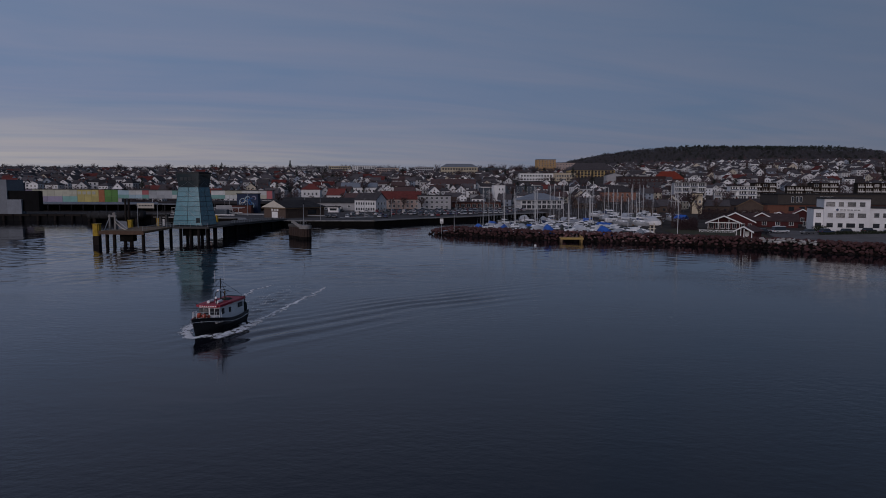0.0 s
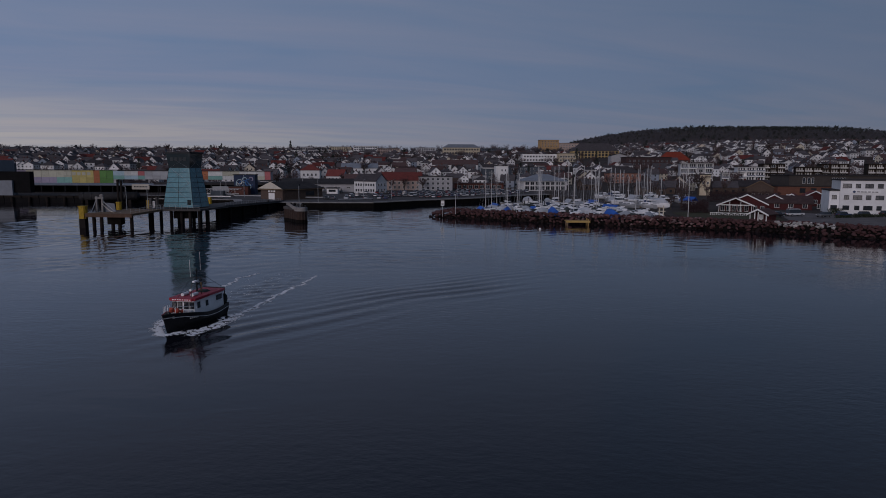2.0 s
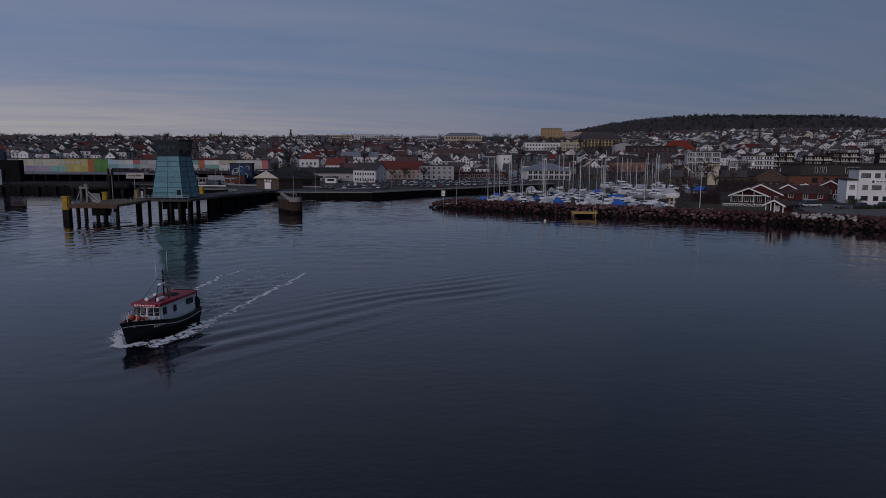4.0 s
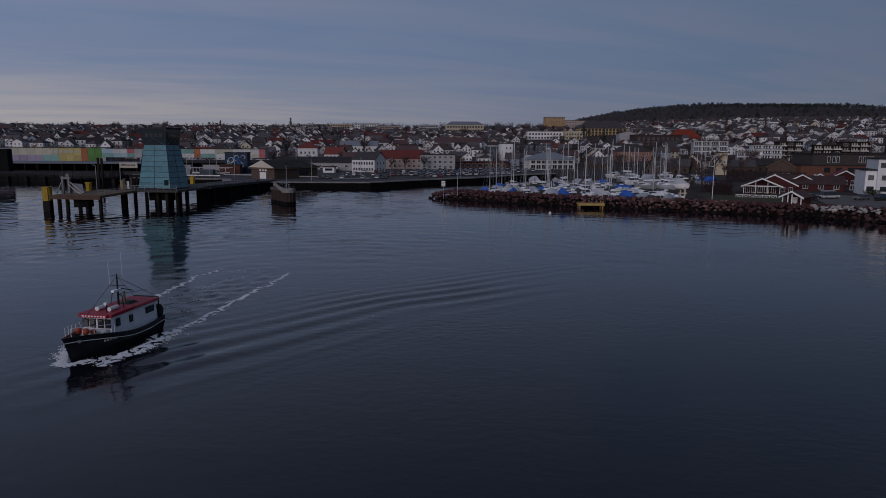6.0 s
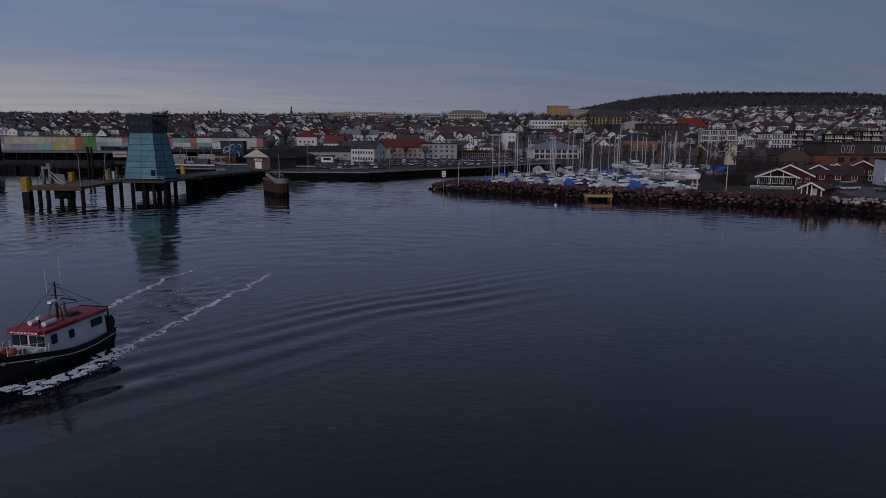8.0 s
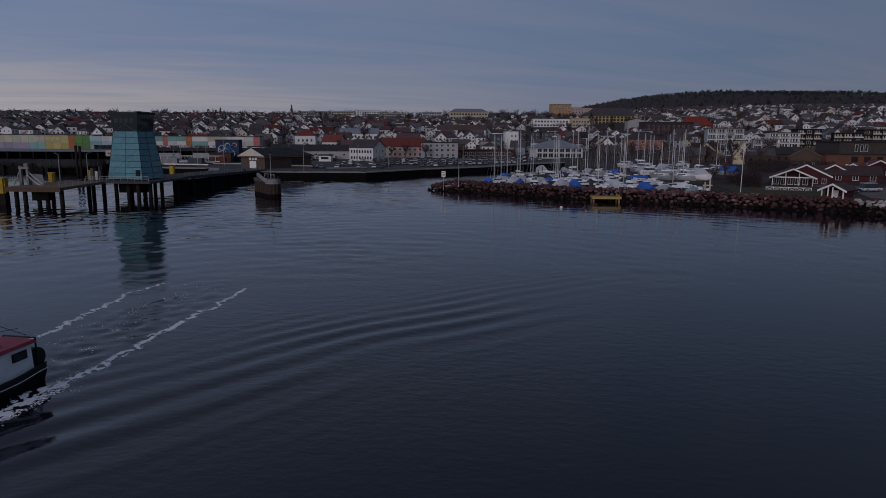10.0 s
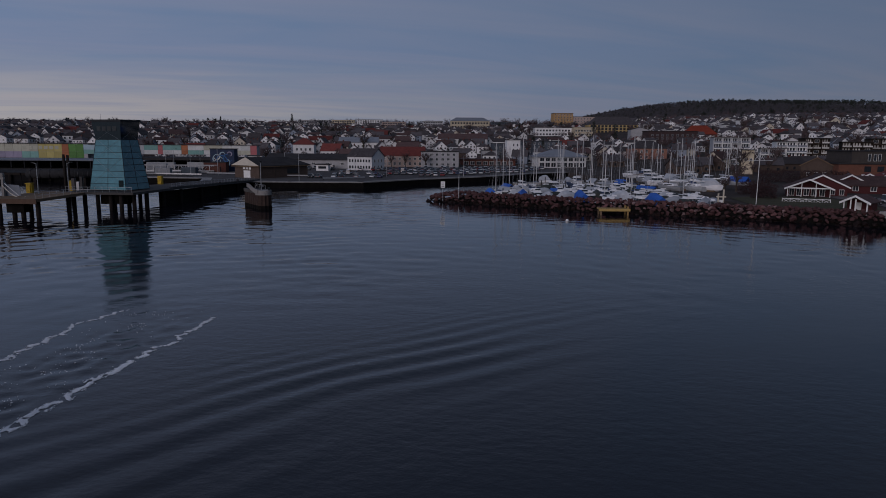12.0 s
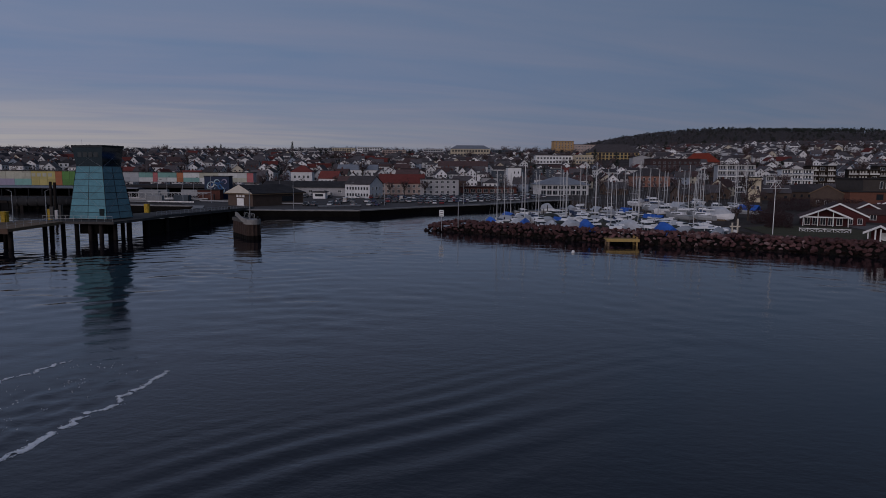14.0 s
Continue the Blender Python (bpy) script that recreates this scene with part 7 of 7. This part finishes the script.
for x0, x1, y0, n_ in ((118, 195, 880, 44), (-200, 60, 922, 46), (0, 54, 842, 12), (142, 204, 742, 12), (84, 146, 688, 12), (150, 230, 545, 30), (105, 300, 545, 60)):   # trees before the larger blocks
    for _ in range(n_):
        x, y = rng.uniform(x0, x1), y0 + rng.uniform(-6, 2)
        s = rng.uniform(0.5, 0.85) * (1.7 if y0 > 870 else 1.0)
        (hill_bare if y0 > 840 else far_bare).append(Matrix.LocRotScale((x, y, height(x, y) - 0.2), Euler((0, 0, rng.uniform(0, 6.3))), (s, s, s)))
tries = 0
while len(hill_bare) + len(hill_fir) < 9500 and tries < 90000:
    tries += 1
    y = rng.uniform(985, 1620)
    x = rng.uniform(230, 1330)
    edge = 985 + 50 * noise.noise(Vector((x * 0.006, 2.0, 0.0))) + 150 * step(-x, -430, -230)
    if y > edge:
        s = rng.uniform(0.50, 0.80)
        m = Matrix.LocRotScale((x, y, height(x, y) - 0.3), Euler((0, 0, rng.uniform(0, 6.3))), (s, s, s))
        dark = step(x, 430, 640) * step(y, 1240, 1420)
        (hill_fir if rng.random() < 0.10 + 0.75 * dark else hill_bare).append(m)
for k in (0, 1):
    joined("far_bare_wood", FAR_BARE[k], far_bare[k::2], TWIG, "brown leafless garden trees on the slope", "trees")
    joined("far_pine_wood", FAR_FIR[k], far_fir[k::2], NEEDLE, "dark garden firs on the slope", "trees")
    joined("ridge_bare_wood", RIDGE_BARE[k], ridge_bare[k::2], TWIG, "tall leafless trees along the skyline", "trees")
    joined("hill_bare_wood", HILL_BARE[k], hill_bare[k::2], HAZETWIG, "leafless wood on the hill, greyed for haze", "trees")
    joined("hill_pine_wood", HILL_FIR[k], hill_fir[k::2], NEEDLE, "dark pines along the hilltop", "trees")
# ---- fishing boat and its wake ----
HULLBLACK = mat("black_hull_paint", (0.012, 0.013, 0.016), 0.35, 0.15, 1.2, 0.05, stain=0.2)
REDPAINT = mat("red_cabin_paint", (0.36, 0.030, 0.050), 0.5, 0.12, 0.8, 0.05, stain=0.15)
CABINWHITE = mat("white_cabin_paint", (0.84, 0.85, 0.86), 0.45, 0.06, 0.8, 0.04, stain=0.14)
ORANGE = mat("orange_buoy_plastic", (0.42, 0.085, 0.055), 0.5, 0.1, 0.4, 0.05)
GREENDRUM = mat("dark_green_drum", (0.02, 0.035, 0.03), 0.6, 0.2, 0.5, 0.2)
FOAM = mat("sea_foam", (0.80, 0.82, 0.85), 0.9, 0.25, 0.5, 0.3, stain=0.2)

BOAT = Matrix.LocRotScale((-23.9, 71.2, 0), Euler((0, 0, radians(-100.0))), (0.95, 0.92, 0.84))
boat = thing("fishing_boat", "small black-hulled fishing boat with white wheelhouse and red roof", "boat", BOAT)


def loft(sections):
    b = bmesh.new()
    prev_ = None
    for sec in sections:
        row_ = [b.verts.new(p) for p in sec]
        if prev_:
            for k in range(len(row_) - 1):
                b.faces.new((prev_[k], row_[k], row_[k + 1], prev_[k + 1]))
        prev_ = row_
    return b


def bent(pts, r_):
    """One bent tube through all the points."""
    b, last_ = bmesh.new(), None
    for p in pts:
        ring_ = [b.verts.new((p[0], p[1] + r_ * math.cos(1.0472 * k), p[2] + r_ * math.sin(1.0472 * k))) for k in range(6)]
        if last_:
            for k in range(6):
                b.faces.new((last_[k], ring_[k], ring_[(k + 1) % 6], last_[(k + 1) % 6]))
        last_ = ring_
    return b


def beam(u):
    return 1.75 * (0.86 + 0.14 * step(u, 0, 0.3)) * (1 - step(u, 0.58, 1.03) ** 1.5)


def sheer(u):
    return 1.25 + 0.95 * step(u, 0.35, 1.0) ** 1.3 + 0.12 * step(0.3 - u, 0, 0.3)


L = 9.4
secs, inner = [], []
for i in range(19):
    u = i / 18
    x, w, s_ = L * (u - 0.5), max(beam(u), 0.02), sheer(u)
    rake = 1.0 * step(u, 0.62, 1.0)
    half = [(x, 0, -0.7), (x + rake * 0.25, w * 0.80, -0.15), (x + rake * 0.6, w * 0.97, s_ * 0.5), (x + rake, w, s_)]
    secs.append([(p[0], -p[1], p[2]) for p in half[::-1]] + half[1:])
    inner.append([(x + rake, -w * 0.93, s_ - 0.45), (x + rake, w * 0.93, s_ - 0.45)])
hull = loft(secs)
hull.faces.new([hull.verts.new(p) for p in secs[0]])
part("hull", hull, HULLBLACK, boat, "glossy black hull", smooth=False)
part("deck", loft(inner), TEAK, boat)
for sg in (-1, 1):
    k_ = 0 if sg < 0 else 6
    b = bent([s__[k_] for s__ in secs], 0.055)
    rub = bent([(s__[k_][0] - 0.02, s__[k_][1] * 1.005 + 0.02 * sg, s__[k_][2] - 0.42) for s__ in secs], 0.03)
    part("gunwale", b, REDPAINT if sg < 0 else HULLBLACK, boat)
    part("rubbing_strake", rub, CABINWHITE, boat, "thin white line along the hull")
# wheelhouse: long white house from the fore deck to the stern
WX0, WX1, WW = -3.9, 2.0, 1.32
house = bmesh.new()
box(house, WX0, WX1, -WW, WW, 0.8, 3.05, top=(0.985, 0.94))
part("wheelhouse", house, CABINWHITE, boat, "white boarded wheelhouse")
b = bmesh.new()
box(b, -0.9, WX1 + 0.42, -WW - 0.16, WW + 0.16, 3.05, 3.33)
bmesh.ops.bevel(b, geom=[e for e in b.edges if abs(e.verts[0].co.z - e.verts[1].co.z) > 0.1], offset=0.25, segments=3, affect="EDGES")
part("fore_roof", b, REDPAINT, boat, "red roof with rounded front")
part("aft_roof", boxed(WX0 - 0.25, -0.9, -WW - 0.12, WW + 0.12, 3.05, 3.28, top=(0.98, 0.94)), mat("faded_red_roof", (0.36, 0.06, 0.08), 0.6, 0.15, 0.8, 0.05), boat, "faded red aft roof")
for k in range(8):                       # unreadable name, as plain bars
    y = -0.95 + 0.27 * k
    part("name_bar", boxed(WX1 + 0.42, WX1 + 0.435, y, y + 0.17, 3.14, 3.25), CABINWHITE, boat)
for y in (-0.98, -0.36, 0.36, 0.98):
    fr = part("window", boxed(WX1 - 0.03, WX1 + 0.05, y - 0.25, y + 0.25, 2.05, 2.85), RUBBER, boat)
    part("pane", boxed(WX1 + 0.052, WX1 + 0.06, y - 0.20, y + 0.20, 2.10, 2.80), WINDOW, fr)
for sg in (-1, 1):
    for x, w, z0, z1 in ((1.2, 0.24, 2.05, 2.75), (-0.4, 0.22, 1.95, 2.6), (-2.9, 0.55, 2.15, 2.75)):
        a, c_ = sorted((sg * (WW - 0.05), sg * (WW + 0.02)))
        fr = part("window", boxed(x - w, x + w, a, c_, z0, z1), RUBBER, boat)
        a, c_ = sorted((sg * (WW + 0.021), sg * (WW + 0.03)))
        part("pane", boxed(x - w * 0.82, x + w * 0.82, a, c_, z0 + 0.06, z1 - 0.06), WINDOW, fr)
for y in (-0.55, 0.55):
    cap = bmesh.new()
    tube(cap, (0.2, y, 3.50), (1.2, y, 3.50), 0.19, sides=12)
    part("life_raft", cap, CABINWHITE, boat, "white life raft canister")
mast = part("mast", tube(bmesh.new(), (-0.7, 0, 3.4), (-0.7, 0, 6.3), 0.09, 0.05, 8), STEEL, boat, "dark mast with aerials")
for z, r_ in ((5.2, 0.7), (6.1, 0.5)):
    part("crosstree", tube(bmesh.new(), (-0.7, -r_, z), (-0.7, r_, z), 0.035, sides=5), STEEL, mast)
part("radar", boxed(-0.95, -0.05, -0.14, 0.14, 4.7, 4.88), CABINWHITE, mast)
part("aerial", tube(bmesh.new(), (-0.7, 0.5, 6.1), (-0.7, 0.5, 8.3), 0.018, sides=4), CABINWHITE, mast)
part("aerial", tube(bmesh.new(), (-0.7, -0.7, 5.2), (-0.7, -0.75, 7.3), 0.018, sides=4), CABINWHITE, mast)
part("exhaust", tube(bmesh.new(), (-1.0, 0.35, 3.5), (-1.0, 0.35, 4.6), 0.09, sides=8), TIMBER, boat)
for a, c_ in (((-0.7, 0, 6.1), (4.2, 0, 2.6)), ((-0.7, 0, 6.0), (-3.9, -1.0, 3.6)), ((-0.7, 0, 6.0), (-3.9, 1.0, 3.6)), ((-0.7, 0, 4.4), (-3.8, 0.5, 4.1))):
    part("stay", tube(bmesh.new(), a, c_, 0.02, sides=4), STEEL, boat)
part("search_light", tube(bmesh.new(), (1.9, 0.9, 3.42), (1.9, 0.9, 4.2), 0.05, sides=6), STEEL, boat)
part("search_lamp", tube(bmesh.new(), (1.8, 0.9, 4.25), (2.05, 0.9, 4.25), 0.14, sides=10), CABINWHITE, boat)
for i in range(9):
    u = 0.70 + 0.03 * i
    for sg in (-1, 1):
        x, w, s_ = L * (u - 0.5) + step(u, 0.62, 1.0), max(beam(u), 0.05), sheer(u)
        if i % 2 == 0:
            part("stanchion", tube(bmesh.new(), (x, sg * w * 0.95, s_), (x, sg * w * 0.95, s_ + 0.75), 0.022, sides=5), CABINWHITE, boat)
for sg in (-1, 1):
    b = bmesh.new()
    pts = []
    for i in range(9):
        u = 0.70 + 0.03 * i
        pts.append((L * (u - 0.5) + step(u, 0.62, 1.0), sg * max(beam(u), 0.05) * 0.95, sheer(u) + 0.75))
    last_ = None
    for p in pts:
        ring_ = [b.verts.new((p[0], p[1] + 0.025 * math.cos(1.2566 * k), p[2] + 0.025 * math.sin(1.2566 * k))) for k in range(5)]
        if last_:
            for k in range(5):
                b.faces.new((last_[k], ring_[k], ring_[(k + 1) % 5], last_[(k + 1) % 5]))
        last_ = ring_
    part("bow_rail", b, CABINWHITE, boat)
for x, y, z, r_ in ((3.7, 0.35, 2.25, 0.30), (3.5, -0.35, 2.2, 0.28), (4.0, -0.05, 2.5, 0.24), (3.2, 0.6, 2.1, 0.22)):
    b = bmesh.new()
    bmesh.ops.create_icosphere(b, subdivisions=2, radius=r_, matrix=Matrix.Translation((x, y, z)))
    part("buoy", b, ORANGE, boat, "orange float", smooth=True)
part("winch", boxed(2.7, 3.1, -0.45, 0.45, 1.55, 2.15), CABINWHITE, boat)
part("fore_bulwark", boxed(2.08, 2.5, -1.15, 1.15, 1.35, 1.98, top=(0.9, 0.96)), CABINWHITE, boat, "pale locker before the wheelhouse")
part("gantry", bent([(-0.9, -0.9, 3.3), (-1.1, -0.85, 4.3), (-1.6, -0.3, 4.7), (-2.6, 0.0, 4.3)], 0.05), STEEL, boat, "bent dark derrick arm")
part("gantry", bent([(-0.4, 0.7, 3.3), (-0.2, 0.75, 4.4), (0.1, 0.6, 4.7)], 0.05), STEEL, boat, "bent dark derrick arm")
part("net_pile", boxed(-2.4, -1.3, -0.5, 0.6, 3.28, 3.5, top=(0.6, 0.6)), GREENDRUM, boat, "dark heap of nets on the roof")
for x in (2.25, 2.5):
    part("fish_box", boxed(x - 0.2, x + 0.2, 0.3, 1.1, 1.4, 1.95), mat("pale_green_crate", (0.35, 0.5, 0.42), 0.6, 0.1, 0.4, 0.1) if x < 2.4 else CABINWHITE, boat)
part("net_drum", tube(bmesh.new(), (-4.35, -1.1, 1.75), (-4.35, 1.1, 1.75), 0.78, sides=18), GREENDRUM, boat, "dark green net drum at the stern")
part("stern_frame", tube(bmesh.new(), (-4.3, -1.2, 1.2), (-4.3, -1.2, 3.3), 0.06, sides=6), STEEL, boat)
part("stern_frame", tube(bmesh.new(), (-4.3, 1.2, 1.2), (-4.3, 1.2, 3.3), 0.06, sides=6), STEEL, boat)
part("stern_bar", tube(bmesh.new(), (-4.3, -1.2, 3.3), (-4.3, 1.2, 3.3), 0.06, sides=6), STEEL, boat)
for sg in (-1, 1):
    part("anchor_plate", tube(bmesh.new(), (4.75, sg * 0.62, 1.75), (4.80, sg * 0.68, 1.75), 0.13, sides=10), GALV, boat)
    for k in range(5):
        xb = 1.9 + 0.22 * k
        wb = beam((xb - 0.55 * step((xb / L) + 0.5, 0.62, 1.0)) / L + 0.5) * 0.985
        part("number_bar", boxed(xb, xb + 0.14, sg * wb - 0.05, sg * wb + 0.05, 1.16, 1.32), GALV, boat)

# foam: two ragged lines, the wash between them and the bow wave
fr = random.Random(11)
fv, ff = [], []


def blob(x, y, r_, stretch=1.0, turn=0.0):
    k = fr.randint(5, 8)
    base = len(fv)
    z = ripple(x, y) + 0.035
    for i in range(k):
        a = 2 * math.pi * i / k
        rr = r_ * fr.uniform(0.55, 1.15)
        px_, py_ = rr * math.cos(a), rr * math.sin(a) * stretch
        fv.append((x + px_ * math.cos(turn) - py_ * math.sin(turn), y + px_ * math.sin(turn) + py_ * math.cos(turn), z - 0.02))
    fv.append((x, y, z + 0.02 * min(1, r_ * 4)))
    for i in range(k):
        ff.append((base + i, base + (i + 1) % k, base + k))


def foam_line(line, n, width, wiggle, seed):
    total = sum(math.hypot(b_[0] - a_[0], b_[1] - a_[1]) for a_, b_ in zip(line, line[1:]))
    for i in range(n):
        s = total * fr.random() ** 1.15
        p, d_ = along(line, s)
        u = s / total
        side_ = 0.55 * wiggle * noise.noise(Vector((s * 0.35, seed, 0))) + 0.3 * wiggle * noise.noise(Vector((s * 1.1, seed, 4)))
        dens = noise.noise(Vector((s * 0.8, seed, 9)))
        if dens < -0.42 and u > 0.3:
            continue
        w = width * (1.25 - 0.85 * u) * (1 + 0.6 * dens)
        off = side_ + fr.gauss(0, 0.55) * w
        if noise.noise(Vector(((p.x - d_.y * off) * 2.6, (p.y + d_.x * off) * 2.0, seed))) < -0.12:
            continue
        blob(p.x - d_.y * off, p.y + d_.x * off, fr.uniform(0.012, 0.050) * (1.25 - 0.5 * u), fr.uniform(1.0, 2.2), math.atan2(d_.y, d_.x) + math.pi / 2)


foam_line([(-21.9, 65.6), (-21.4, 70.0), (-20.9, 73.4), (-19.9, 77.8), (-18.6, 88), (-17.4, 95), (-16.9, 99.5)], 19000, 0.34, 1.9, 1.0)
foam_line([(-26.6, 70), (-26.9, 75.2), (-27.4, 84), (-27.5, 90), (-26.8, 97.7), (-25.6, 102)], 14000, 0.32, 1.9, 5.0)
for i in range(700):                     # churned wash astern
    s = 26 * fr.random() ** 1.6
    x = -23.6 + 0.04 * s + fr.gauss(0, 1.3 + 0.02 * s)
    if noise.noise(Vector((x * 0.6, s * 0.5, 3))) > 0.05:
        blob(x, 75.5 + s, fr.uniform(0.015, 0.05), fr.uniform(0.8, 2.0), fr.uniform(0, 3))
for i in range(3600):                    # bow wave and the foam along the hull
    t_ = fr.random()
    sg = fr.choice((-1, 1))
    s = 9.5 * t_ ** 1.4
    w = max(beam(1 - min(s / 9.4, 1.0)), 0.1) + 0.35 + 0.10 * s + abs(fr.gauss(0, 0.28 + 0.05 * s)) * (0.6 if s < 1 else 1)
    p = BOAT @ Vector((L / 2 + 0.55 - s, sg * w, 0))
    if noise.noise(Vector((p.x * 1.3, p.y * 1.3, 8))) > -0.10 - 0.3 * (1 - t_):
        blob(p.x, p.y, fr.uniform(0.03, 0.10) * (1.2 - 0.5 * t_), fr.uniform(0.8, 1.8), fr.uniform(0, 3))
for i in range(2300):                    # the white curl pushed ahead of the stem and out on both sides
    a_ = fr.uniform(-1.0, 1.0)
    d_ = abs(a_) ** 1.3 * 3.4
    p = BOAT @ Vector((L / 2 + 1.1 - 0.75 * d_ + fr.gauss(0, 0.20), math.copysign(0.25 + 0.62 * d_, a_) + fr.gauss(0, 0.16 + 0.07 * d_), 0))
    if noise.noise(Vector((p.x * 2.2, p.y * 2.2, 17))) < -0.02 and d_ > 0.4:
        continue
    blob(p.x, p.y, fr.uniform(0.025, 0.085) * (1.1 - 0.15 * d_), fr.uniform(0.8, 1.6), fr.uniform(0, 3))
me = bpy.data.meshes.new("wake_foam")
me.from_pydata(fv, [], ff)
me.materials.append(FOAM)
tagged(new("wake_foam", me), "ragged white foam lines trailing behind the boat", "foam", "", "stuff")
